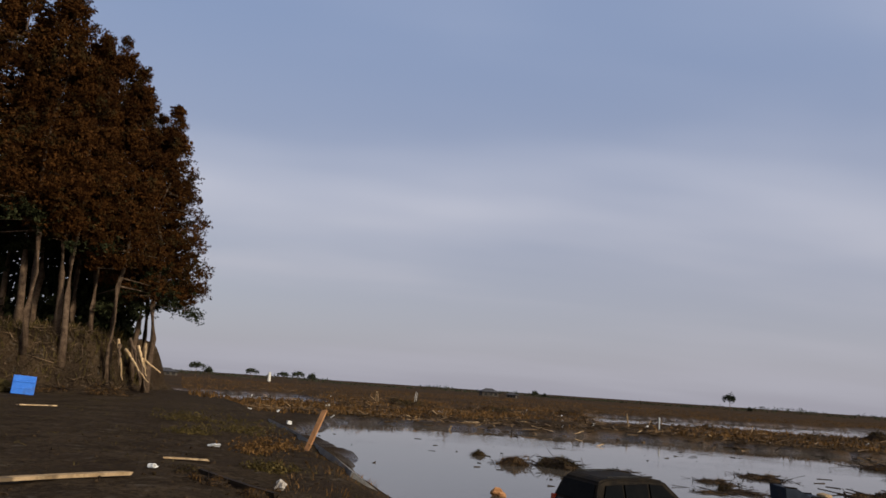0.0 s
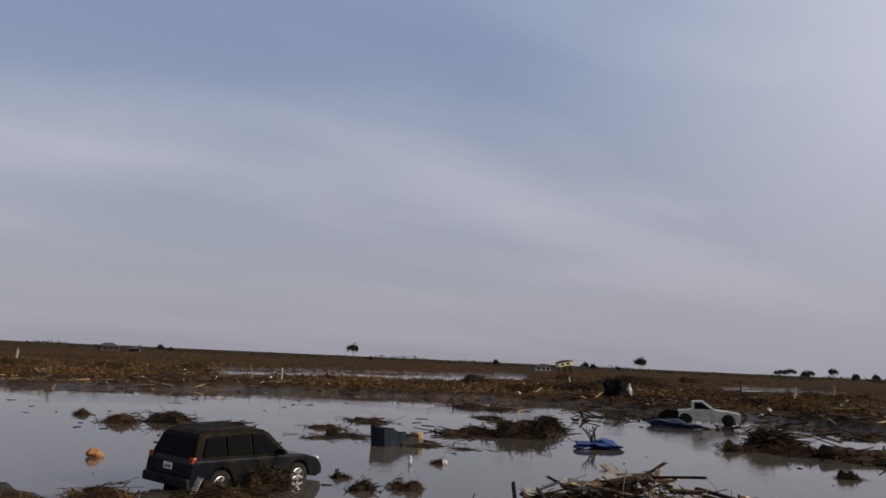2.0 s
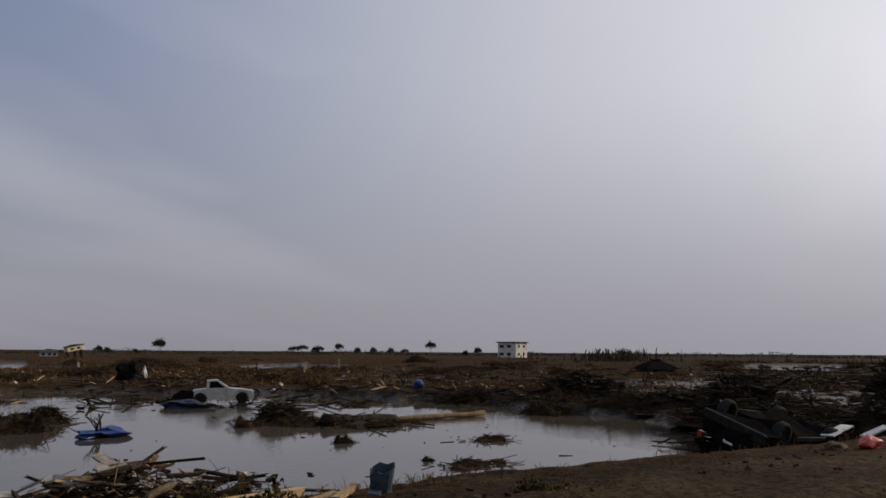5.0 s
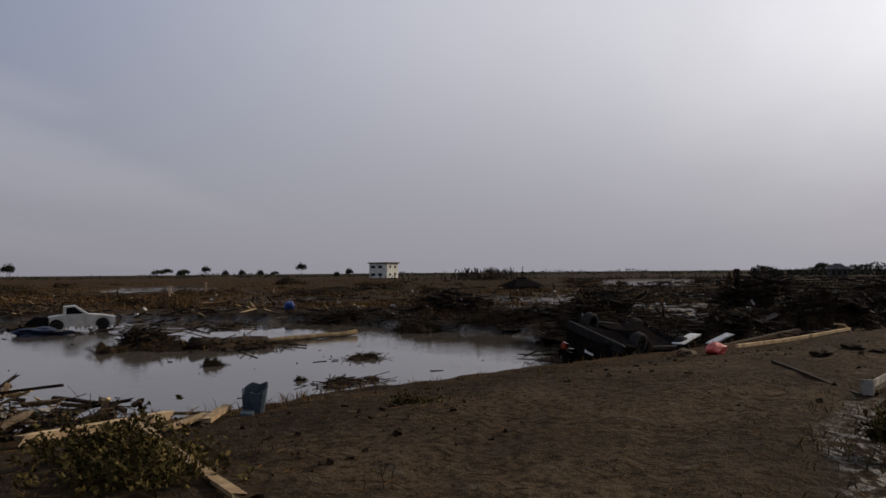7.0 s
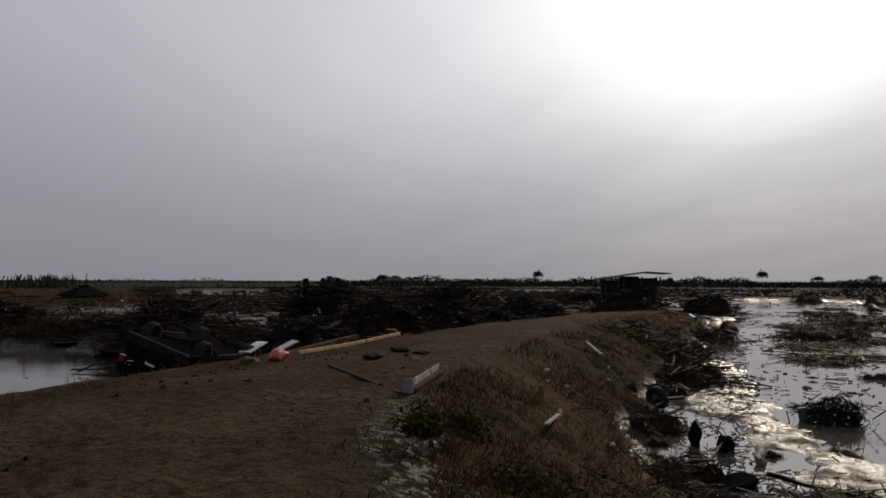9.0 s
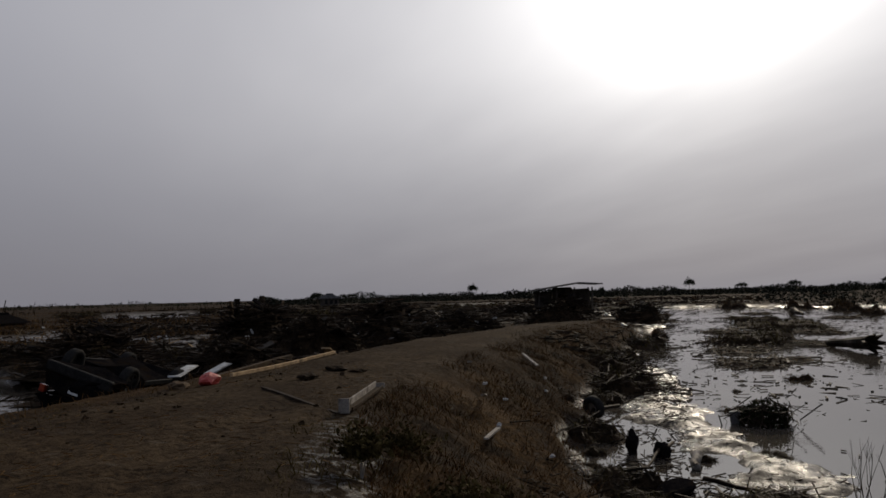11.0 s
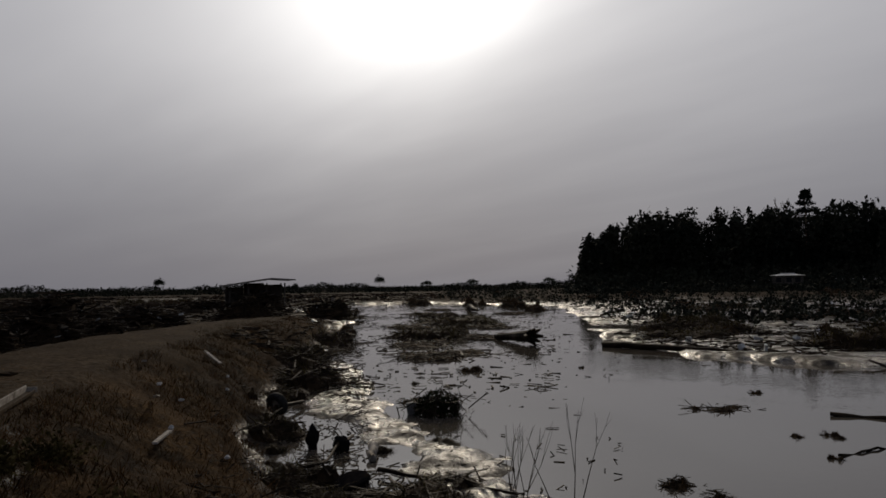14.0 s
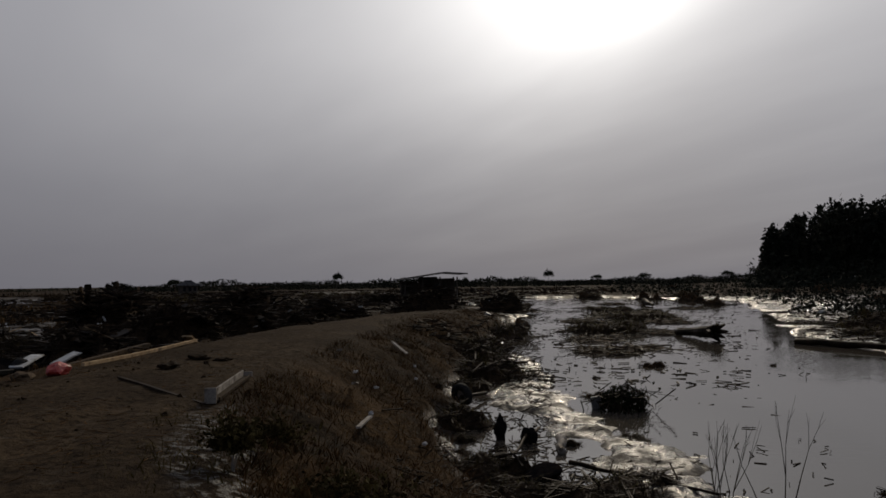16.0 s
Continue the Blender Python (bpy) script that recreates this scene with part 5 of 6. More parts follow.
plank("pole", "thin dark branch lying across the road", on(14.7, -1.25, 0.015), on(11.5, -1.98, 0.025), 0.05, 0.04, DARK_STICK, 14)
plank("plank", "pale lath stuck in the bank grass", on(14.6, -5.2, 0.25), on(15.6, -5.5, 0.12), 0.07, 0.03, GREY_WOOD, 15)
plank("plank", "pale lath lying in the bank grass", on(21.6, -9.3, 0.22), on(22.9, -9.4, 0.12), 0.08, 0.03, GREY_WOOD, 16)
plank("plank", "pale lath near the far bend of the road", on(18.6, -6.3, 0.20), on(19.6, -6.6, 0.15), 0.08, 0.03, GREY_WOOD, 17)


def open_box(x, y, turn):
    """A shallow broken wooden box on the road edge."""
    t = thing("wooden_box", "shallow weathered wooden box lying broken on the road edge", "box", pose(x, y, gz(x, y) + 0.01, 0, 0, turn))
    for nm, m, s in (("long_side", pose(0, 0.07, 0.07), (2.9, 0.025, 0.10)), ("long_side", pose(0, -0.07, 0.04), (2.7, 0.025, 0.05)),
                     ("end_board", pose(-1.46, 0.02, 0.10), (0.03, 0.15, 0.20)), ("end_board", pose(1.46, 0, 0.05), (0.025, 0.17, 0.08)), ("base_board", pose(0, 0, 0.02), (2.86, 0.11, 0.02))):
        bm = bmesh.new()
        box(bm, m, *s, 0.006)
        part(nm, bm, MIX_STICK if nm == "base_board" or m.translation.y < -0.03 else GREY_WOOD, t)


open_box(12.85, -2.62, -21.6)


def timber_heap():
    t = thing("timber_heap", "heap of broken planks and straw on the pond bank", "debris")
    g = random.Random(4)
    kinds = [part("plank", board(L, W, T, 40 + i, 0.06), (PALE_WOOD, MIX_STICK, GREY_WOOD, DARK_STICK)[i % 4], t) for i, (L, W, T) in
             enumerate(((0.6, 0.11, 0.03), (0.45, 0.06, 0.05), (0.4, 0.16, 0.025), (0.8, 0.05, 0.035), (0.32, 0.10, 0.04), (0.5, 0.14, 0.02)))]
    def spot():
        u = g.gauss(0, 0.45)
        x, y = 7.6 + u * 1.7 + g.gauss(0, 0.15), 8.15 - u * 0.95 + g.gauss(0, 0.25)
        return pose(x, y, max(gz(x, y), -0.5) + 0.06 + max(0, 0.66 - 0.45 * abs(u)) * g.random(), g.uniform(-20, 20), g.uniform(-28, 28), g.uniform(0, 360))
    for i, k in enumerate(kinds):
        k.matrix_basis = spot()
    for i in range(120):
        share(kinds[g.choice((0, 1, 1, 2, 3, 3, 4, 5))], spot(), t)
    r = np.random.default_rng(9)
    n = 1800
    u = r.normal(0, 0.5, n)
    x, y = 7.6 + 1.7 * u + r.normal(0, 0.2, n), 8.15 - 0.95 * u + r.normal(0, 0.3, n)
    z = np.maximum(ground_height(x, y), -0.55) + 0.05 + 0.55 * r.uniform(0, 1, n) * np.clip(1 - np.abs(u), 0, 1)
    V, F = stick_arrays(np.stack([x, y, z], 1), np.stack([r.normal(0, 1, n), r.normal(0, 1, n), r.normal(0, 0.3, n)], 1), r.uniform(0.08, 0.4, n), r.uniform(0.005, 0.016, n), r.uniform(0.005, 0.012, n))
    tagged(raw("splinters", V, F, MIX_STICK, t, "fine splinters and twigs"), kind="stuff")


timber_heap()


def bare_branch(name, label, base, seed, height, forks, spread, r0, material):
    """A leafless shoot that forks as it climbs."""
    g = random.Random(seed)
    bm = bmesh.new()
    def grow(p, d, L, r, k):
        q = p + d * L
        rod(bm, p, q, r, r * 0.6, 5)
        if k:
            for i in range(g.choice((1, 2, 2, 3))):
                e = (d + Vector((g.gauss(0, spread), g.gauss(0, spread), g.uniform(-0.1, 0.3)))).normalized()
                grow(q, e, L * g.uniform(0.55, 0.9), r * 0.6, k - 1)
    for i in range(forks):
        d = Vector((g.gauss(0, spread * 0.7), g.gauss(0, spread * 0.7), 1)).normalized()
        grow(Vector(base) + Vector((g.gauss(0, 0.08), g.gauss(0, 0.08), -0.05)), d, height * g.uniform(0.3, 0.45), r0, 3)
    return tagged(part(name, bm, material), label, "shrub")


bare_branch("bare_shrub", "leafless upright stems growing at the pond edge", (8.7, -8.0, flat(8.7, -8.0)), 3, 1.3, 5, 0.22, 0.011, DARK_STICK)
bare_branch("bare_shrub", "leafless forked stems growing at the pond edge", (8.25, -8.55, flat(8.25, -8.55)), 5, 1.5, 3, 0.22, 0.011, DARK_STICK)
bare_branch("bare_shrub", "short leafless stems in the mud at the pond edge", (9.6, -7.6, flat(9.6, -7.6)), 7, 0.8, 5, 0.25, 0.008, DARK_STICK)
bare_branch("bare_branch", "bare branch sticking up beside the timber heap", (9.3, 7.7, gz(9.3, 7.7)), 11, 0.9, 2, 0.5, 0.016, DARK_STICK)
bare_branch("bare_branch", "pale bare branch sticking up from the heap", (8.3, 7.8, gz(8.3, 7.8)), 14, 0.7, 1, 0.3, 0.018, GREY_WOOD)
bare_branch("bare_shrub", "thin twigs standing on the road edge", (5.5, 2.2, gz(5.5, 2.2)), 17, 0.20, 3, 0.3, 0.005, DARK_STICK)


def hay_tuft(name, label, x, y, w, h, n, material, seed, stem=False):
    r = np.random.default_rng(seed)
    t = thing(name, label, "shrub", pose(x, y, gz(x, y)))
    z0 = 0.0
    if stem:
        bm = bmesh.new()
        for k in range(3):
            rod(bm, (0.02 * k, 0, -0.02), (r.normal(0, 0.03), r.normal(0, 0.03), h * 0.6), 0.010, 0.006, 5)
        part("stem", bm, GREY_WOOD, t)
        z0 = h * 0.5
    V, F = tuft_arrays(np.stack([r.normal(0, w / 4, n), r.normal(0, w / 4, n), z0 + np.abs(r.normal(0, (h - z0) / 2.4, n))], 1), np.full(n, 0.05), 6, r)
    tagged(raw("foliage", V, F, material, t), kind="stuff")


hay_tuft("small_bush", "small dark bush on a thin stem at the road edge", 8.0, -1.6, 0.36, 0.44, 260, STRAW_GREEN, 3, True)
hay_tuft("grass_tussock", "tussock of matted grass on the road verge", 9.6, -2.35, 0.7, 0.22, 260, STRAW_GREEN, 4)
hay_tuft("grass_tussock", "tussock of matted grass on the road verge", 7.4, -2.3, 0.9, 0.2, 320, STRAW_GREEN, 5)
hay_tuft("grass_tussock", "clump of matted green grass by the plank", 6.0, 4.9, 1.3, 0.28, 420, STRAW_GREEN, 6)
hay_tuft("grass_tussock", "clump of matted green grass by the plank", 5.3, 4.1, 1.2, 0.26, 420, STRAW_GREEN, 7)
hay_tuft("grass_tussock", "flattened dry tussock on the road", 9.4, 3.3, 0.5, 0.10, 120, STRAW_GREEN, 8)


def stump(x, y):
    """A torn grey-blue plastic bin standing at the road edge."""
    t = thing("broken_bin", "torn dark grey plastic bin standing at the road edge", "bin", pose(x, y, gz(x, y) - 0.02, 4, -5, 25))
    bm = bmesh.new()
    n = 20
    ring0, ring1, in0, in1 = [], [], [], []
    for i in range(n):
        a = 2 * math.pi * i / n
        h = 0.34 + 0.045 * math.sin(a + 2.4) + 0.02 * math.sin(5 * a)
        sq = 1 / max(abs(math.cos(a)), abs(math.sin(a))) ** 0.6
        for ring, r, z in ((ring0, 0.125, 0.0), (ring1, 0.155, h), (in1, 0.140, h), (in0, 0.112, 0.02)):
            ring.append(bm.verts.new((r * sq * math.cos(a), r * sq * math.sin(a), z)))
    for a, b in ((ring0, ring1), (ring1, in1), (in1, in0)):
        for i in range(n):
            bm.faces.new((a[i], a[(i + 1) % n], b[(i + 1) % n], b[i]))
    bm.faces.new(in0), bm.faces.new(ring0[::-1])
    bmesh.ops.recalc_face_normals(bm, faces=bm.faces)
    part("shell", bm, GREY_PLASTIC, t)
    bm = bmesh.new()
    box(bm, pose(-0.24, 0.06, 0.06), 0.2, 0.16, 0.09, 0.02)
    part("torn_flap", bm, GREY_PLASTIC, t)


stump(9.05, 5.25)


def crumpled(name, label, category, x, y, size, material, seed, dz=0.0, squash=0.6, turn=0, amount=0.35, z=None):
    """A crumpled lump of sheet, sacking or plastic."""
    bm = bmesh.new()
    bmesh.ops.create_icosphere(bm, subdivisions=3, radius=0.5)
    for v in bm.verts:
        q = v.co * 2.6 + Vector((seed * 3.1, seed, 0))
        v.co += v.co.normalized() * noise.noise(q) * amount + noise.noise_vector(q * 1.7) * amount * 0.35
        v.co.z = max(v.co.z, -0.28)
    ob = part(name, bm, material)
    base = flat(x, y) if z is None else z
    ob.matrix_basis = pose(x, y, base + 0.26 * size[2] * 1.0 + dz, 0, 0, turn) @ Matrix.Diagonal((*size, 1))
    return tagged(ob, label, category)


crumpled("plastic_sheet", "crumpled blue plastic sheet in shallow flood water", "sheet", 23.1, 26.0, (2.0, 1.5, 0.42), BLUE_SHEET, 2, turn=30, amount=0.6)
bare_branch("bare_branch", "dark branch standing up through the blue sheet", (23.2, 26.1, WL - 0.05), 41, 1.0, 3, 0.5, 0.06, DARK_STICK)
crumpled("plastic_sheet", "dark navy sheet beside the pickup", "sheet", 36.6, 34.4, (2.6, 1.5, 0.55), NAVY_SHEET, 7, turn=-45)
crumpled("plastic_drum", "blue plastic drum afloat at the far shore", "drum", 56.6, 29.6, (0.9, 0.8, 0.8), BLUE_SHEET, 9, amount=0.12)
crumpled("plastic_sack", "red plastic sack beside the road", "sack", 17.6, -0.45, (0.55, 0.36, 0.28), RED_PLASTIC, 11, turn=-30, amount=0.2)
crumpled("plastic_sack", "dull brown sack beside the red one", "sack", 17.3, 0.15, (0.7, 0.4, 0.2), MIX_STICK, 12, turn=10, amount=0.2)
crumpled("rubber_mat", "rounded black float lying in the shallows", "float", 12.1, -7.5, (1.1, 0.5, 0.26), CRUSHED, 13, turn=-50, amount=0.12)
crumpled("mud_clod", "pointed dark clod in the shallows", "clod", 15.2, -8.5, (0.28, 0.22, 0.55), CRUSHED, 15, amount=0.25)
crumpled("mud_clod", "dark wedge-shaped scrap in the shallows", "clod", 14.6, -8.8, (0.36, 0.3, 0.40), CRUSHED, 17, amount=0.25)
crumpled("plastic_sheet", "dark grey sheet draped over far wreckage", "sheet", 54.6, 58.1, (2.6, 2.2, 2.0), CRUSHED, 19, turn=20)
crumpled("plastic_sack", "pale sack half propped on far wreckage", "sack", 55.6, 57.4, (0.5, 0.4, 1.3), WHITE_BIT, 21, turn=20)
crumpled("plastic_sack", "white and blue plastic bag on the mud", "bag", -2.1, 14.5, (0.18, 0.16, 0.22), GREY_WOOD, 23)
crumpled("white_scrap", "white scrap of board on the mud", "litter", -4.32, 20.94, (0.28, 0.19, 0.09), WHITE_BIT, 25)
crumpled("white_scrap", "small white scrap on the mud", "litter", -4.39, 15.1, (0.15, 0.12, 0.1), WHITE_BIT, 27)
crumpled("orange_scrap", "small orange scrap afloat in the pond", "litter", 3.8, 26.5, (0.45, 0.3, 0.3), STAKE_WOOD, 29)
crumpled("green_scrap", "pale green scrap on the bank", "litter", -0.6, 11.7, (0.3, 0.2, 0.1), STRAW_GREEN, 31)
crumpled("white_scrap", "bright white scrap afloat in the pond", "litter", 13.75, 22.7, (0.22, 0.16, 0.16), WHITE_BIT, 33)
crumpled("white_scrap", "bright white float in the pond", "litter", 12.6, 22.9, (0.12, 0.12, 0.34), WHITE_BIT, 35)
for i, (x, y, s) in enumerate(((16.1, -2.2, 0.5), (17.6, -3.0, 0.4), (17.0, -3.3, 0.3))):
    crumpled("mud_clod", "dark clod lying on the road", "clod", x, y, (s, s * 0.7, s * 0.3), MOUND, 40 + i, turn=i * 50)
for i, (x, y) in enumerate(((13.4, -5.0), (15.9, -6.1), (16.8, -6.0), (12.2, -5.4), (20.2, -8.9), (18.4, -8.1))):
    crumpled("white_scrap", "small white scrap caught in the bank grass", "litter", x, y, (0.09, 0.07, 0.06), WHITE_BIT, 50 + i, turn=i * 40, dz=0.12)


def steel_tank(x, y, turn):
    t = thing("steel_tank", "dark open steel box tipped in the flood water", "tank", pose(x, y, WL - 0.15, 3, -7, turn))
    bm = bmesh.new()
    prism(bm, [(-0.85, 0.0), (-0.85, 0.95), (-0.35, 0.86), (0.2, 0.52), (0.85, 0.42), (0.85, 0.0)], -0.45, 0.45)
    bmesh.ops.bevel(bm, geom=bm.edges[:], offset=0.03, segments=2, affect="EDGES")
    part("shell", bm, DARK_STEEL, t)
    bm = bmesh.new()
    for x0, x1, z0, z1 in ((-0.84, -0.36, 0.97, 0.88), (0.2, 0.84, 0.54, 0.44)):
        for s in (-1, 1):
            rod(bm, (x0, 0.42 * s, z0), (x1, 0.42 * s, z1), 0.025, 0.025, 6)
    part("rim", bm, CRUSHED, t)
    bm = bmesh.new()
    box(bm, pose(1.05, 0, 0.28), 0.3, 0.5, 0.42, 0.06)
    part("float", bm, PALE_WOOD, t, "pale brown float")


steel_tank(14.9, 28.2, 8)


def log(name, label, p, q, r0, r1, material, seed):
    g = random.Random(seed)
    bm = bmesh.new()
    p, q = Vector(p), Vector(q)
    n = 8
    pts = [p.lerp(q, i / n) + Vector((g.gauss(0, 0.03), g.gauss(0, 0.03), g.gauss(0, 0.03))) for i in range(n + 1)]
    tube(bm, pts, [(r0 + (r1 - r0) * i / n) * g.uniform(0.9, 1.1) for i in range(n + 1)], 10)
    return tagged(part(name, bm, material, smooth_faces=True), label, "log")


LOG_WOOD = surface("stripped_log", (0.09, 0.062, 0.035), (0.20, 0.145, 0.085), 3.0, (0.6, 0.8), 0.3, 0.02, 20)
log("log", "pale stripped log lying in the pond", (39.9, 17.0, WL + 0.18), (34.5, 19.6, WL + 0.10), 0.15, 0.12, LOG_WOOD, 2)
log("log", "dark waterlogged trunk lying in the pond", (34.8, 19.4, WL + 0.16), (31.0, 21.0, WL + 0.25), 0.20, 0.26, DARK_STICK, 3)


def uprooted(x, y, turn):
    """A fallen trunk with its torn root end, lying in the second pond."""
    t = thing("fallen_trunk", "dark fallen trunk with a torn root end in the flood water", "trunk", pose(x, y, WL, 0, 0, turn))
    g = random.Random(6)
    bm = bmesh.new()
    tube(bm, [(0.5 * i, 0.1 * math.sin(i), 0.45 - 0.03 * i) for i in range(10)], [0.34 - 0.02 * i for i in range(10)], 10)
    part("trunk", bm, DARK_STICK, t)
    for i in range(8):
        bm = bmesh.new()
        a = 2 * math.pi * i / 8
        q = (-0.5 - g.random() * 0.4, math.cos(a) * g.uniform(0.3, 0.6), 0.5 + math.sin(a) * g.uniform(0.25, 0.55))
        rod(bm, (0.1, math.cos(a) * 0.15, 0.45 + math.sin(a) * 0.15), q, 0.2, 0.05, 6)
        part("root", bm, DARK_STICK, t)


uprooted(31.9, -31.0, -20)
log("branch", "long dark branch afloat on the pond", (10.2, -19.7, WL + 0.02), (7.6, -20.6, WL + 0.03), 0.05, 0.03, DARK_STICK, 8)
log("branch", "thin dark branch afloat on the pond", (7.9, -15.2, WL + 0.02), (7.7, -17.2, WL + 0.03), 0.03, 0.02, DARK_STICK, 9)
log("branch", "thin dark branch on the muddy shallows", (15.5, -9.6, WL + 0.10), (13.0, -7.3, WL + 0.12), 0.04, 0.02, DARK_STICK, 10)
log("branch", "thin dark branch across the shallows", (12.4, -8.2, WL + 0.12), (9.6, -8.9, WL + 0.10), 0.04, 0.02, DARK_STICK, 12)
log("branch", "pale waterlogged pole in the mud", (14.2, -9.3, WL + 0.12), (13.3, -8.7, WL + 0.08), 0.08, 0.07, GREY_WOOD, 13)
log("branch", "dark branch lying along the far debris line", (28.0, -32.5, WL + 0.15), (17.6, -32.0, WL + 0.12), 0.16, 0.10, DARK_STICK, 14)


def axle(x, y, turn):
    """A tyre on a bent axle lying in the shallows."""
    t = thing("tyre_on_axle", "black tyre on a rusty axle lying in shallow water", "tyre", pose(x, y, WL + 0.02, 0, 0, turn))
    w = part("tyre", lathe(bmesh.new(), [(0.17, -0.09), (0.27, -0.11), (0.31, -0.07), (0.31, 0.07), (0.27, 0.11), (0.17, 0.09), (0.17, -0.09)], 26), RUBBER, t, smooth_faces=True)
    w.matrix_basis = pose(0, 0, 0.26, 14, 0, 70)
    bm = bmesh.new()
    rod(bm, (0, 0, 0), (-0.0, 0.04, 0), 0.15, 0.15, 14)
    part("hub", bm, GREY_WOOD, w)
    bm = bmesh.new()
    rod(bm, (0.05, 0, 0.22), (-1.5, 0.1, 0.12), 0.05, 0.05, 8)
    rod(bm, (0.05, 0, 0.22), (0.75, 0.1, 0.12), 0.04, 0.04, 8)
    part("axle_bar", bm, DARK_STICK, t)
    bm = bmesh.new()
    bmesh.ops.create_icosphere(bm, subdivisions=2, radius=0.16, matrix=pose(0.75, 0.1, 0.10))
    part("hub_lump", bm, CRUSHED, t)


axle(19.5, -9.9, 130)


def gate_post(x, y, h, w, turn):
    t = thing("wooden_post", "dark broken post standing in the debris", "post", pose(x, y, gz(x, y) - 0.1, 0, 0, turn), group="posts in the debris")
    bm = bmesh.new()
    box(bm, pose(0, 0, h / 2), w, w, h, 0.03)
    part("shaft", bm, DARK_STICK, t)
    bm = bmesh.new()
    box(bm, pose(0.02, 0, h - 0.12, 0, 14, 0), w * 1.7, w * 1.3, 0.34, 0.05)
    part("split_head", bm, DARK_STICK, t)


gate_post(44.4, -2.3, 3.3, 0.22, 10)
gate_post(44.3, -3.6, 3.0, 0.15, 40)

# blue container, yellow scrap and stake on the land below the cedars
t = thing("blue_container", "blue plastic crate standing on the mud", "crate", pose(-18.2, 44.8, gz(-18.2, 44.8), 0, 3, 20) @ Matrix.Scale(0.85, 4))
bm = bmesh.new()
for s in ((0, 0.44), (0, -0.44)):
    box(bm, pose(0, s[1], 0.55), 1.25, 0.04, 1.1, 0.012)
part("long_wall", bm, BIN_BLUE, t)
for x in (-0.62, 0.62):
    bm = bmesh.new()
    box(bm, pose(x, 0, 0.55), 0.04, 0.84, 1.1, 0.012)
    part("end_wall", bm, BIN_BLUE, t)
bm = bmesh.new()
box(bm, pose(0, 0, 0.03), 1.2, 0.84, 0.05, 0.01)
part("base", bm, BIN_BLUE, t)
for z in (0.35, 0.75):
    bm = bmesh.new()
    box(bm, pose(0, -0.475, z), 1.26, 0.03, 0.06, 0.01)
    part("rib", bm, BIN_BLUE, t)
crumpled("green_tarp", "green tarpaulin scrap on the mud", "tarpaulin", -19.7, 45.4, (1.3, 0.9, 0.8), STRAW_GREEN, 61)
plank("stake", "orange-brown board standing aslant at the bank edge", (-2.23, 23.2, gz(-2.23, 23.2) - 0.1), (-1.8, 23.8, gz(-2.23, 23.2) + 1.08), 0.16, 0.05, STAKE_WOOD, 30)
# fallen roots at the end of the earth bank
g = random.Random(12)
for i in range(9):
    x0, y0 = -16.6 + g.gauss(0, 0.5), 57.2 + g.gauss(0, 0.5)
    log("root", "torn pale root hanging from the end of the bank", (x0, y0, 3.2 + g.uniform(-0.8, 0.6)), (x0 + g.uniform(0.4, 2.2), y0 - g.uniform(0.2, 1.6), -0.1 + g.uniform(0, 1.6)), 0.11, 0.03, BARK if i % 2 else PALE_WOOD, 70 + i)
for i in range(12):
    x0, y0 = g.uniform(-26, -15), g.uniform(50.5, 53.5)
    log("branch", "fallen branch at the foot of the bank", on(x0, y0, 0.15), (x0 + g.uniform(-1.6, 1.6), y0 + g.uniform(-0.8, 0.8), gz(x0, y0) + g.uniform(0.1, 0.7)), 0.07, 0.03, DARK_STICK if i % 2 else MIX_STICK, 90 + i)


# ---- far buildings ----
def white_house(m, w, d, h, wall_mat, label):
    t = thing("white_house", label, "building", m)
    bm = bmesh.new()
    box(bm, pose(0, 0, h / 2), w, d, h)
    part("wall", bm, wall_mat, t)
    bm = bmesh.new()
    box(bm, pose(0, 0, h + 0.2), w + 1.4, d + 1.4, 0.45, 0.05)
    part("roof", bm, WALL_DARK, t, "thin dark flat roof with wide eaves")
    for z in (1.7, h - 1.8):
        for x in (-w * 0.28, w * 0.12):
            bm = bmesh.new()
            box(bm, pose(x, -d / 2 - 0.02, z), w * 0.22, 0.08, 1.3, 0.01)
            part("window", bm, WIN_DARK, t)
        for y in (-d * 0.22, d * 0.22):
            for s in (-1, 1):
                bm = bmesh.new()
                box(bm, pose(s * (w / 2 + 0.02), y, z), 0.08, 1.4, 1.2, 0.01)
                part("window", bm, WIN_DARK, t)
    return t


def face_camera(x, y, dz=0.0, turn=0.0):
    """A pose whose -y side looks back towards the road."""
    return pose(x, y, gz(x, y) - 0.1 + dz, 0, 0, -math.degrees(math.atan2(x, y)) + turn)


white_house(face_camera(372, 143, 0, -35), 10.5, 9.5, 7.2, WALL_CREAM, "two-storey cream house standing alone on the flats")
t = thing("tilted_house", "pale yellow house torn off its base and tilted", "building", face_camera(186, 223, 0.0, 20) @ pose(0, 0, 1.9, 0, -12, 0) @ Matrix.Scale(0.66, 4))
bm = bmesh.new()
box(bm, pose(0, 0, 1.6), 8.0, 5.0, 2.2, 0.05)
part("wall", bm, WALL_YELLOW, t)
bm = bmesh.new()
prism(bm, [(-4.4, 2.7), (-4.4, 2.9), (0, 3.5), (4.4, 2.9), (4.4, 2.7)], -2.9, 2.9)
part("roof", bm, ROOF_TILE, t)
for x in (-2, 1.2):
    bm = bmesh.new()
    box(bm, pose(x, -2.52, 1.6), 1.6, 0.08, 1.0, 0.01)
    part("window", bm, WIN_DARK, t)
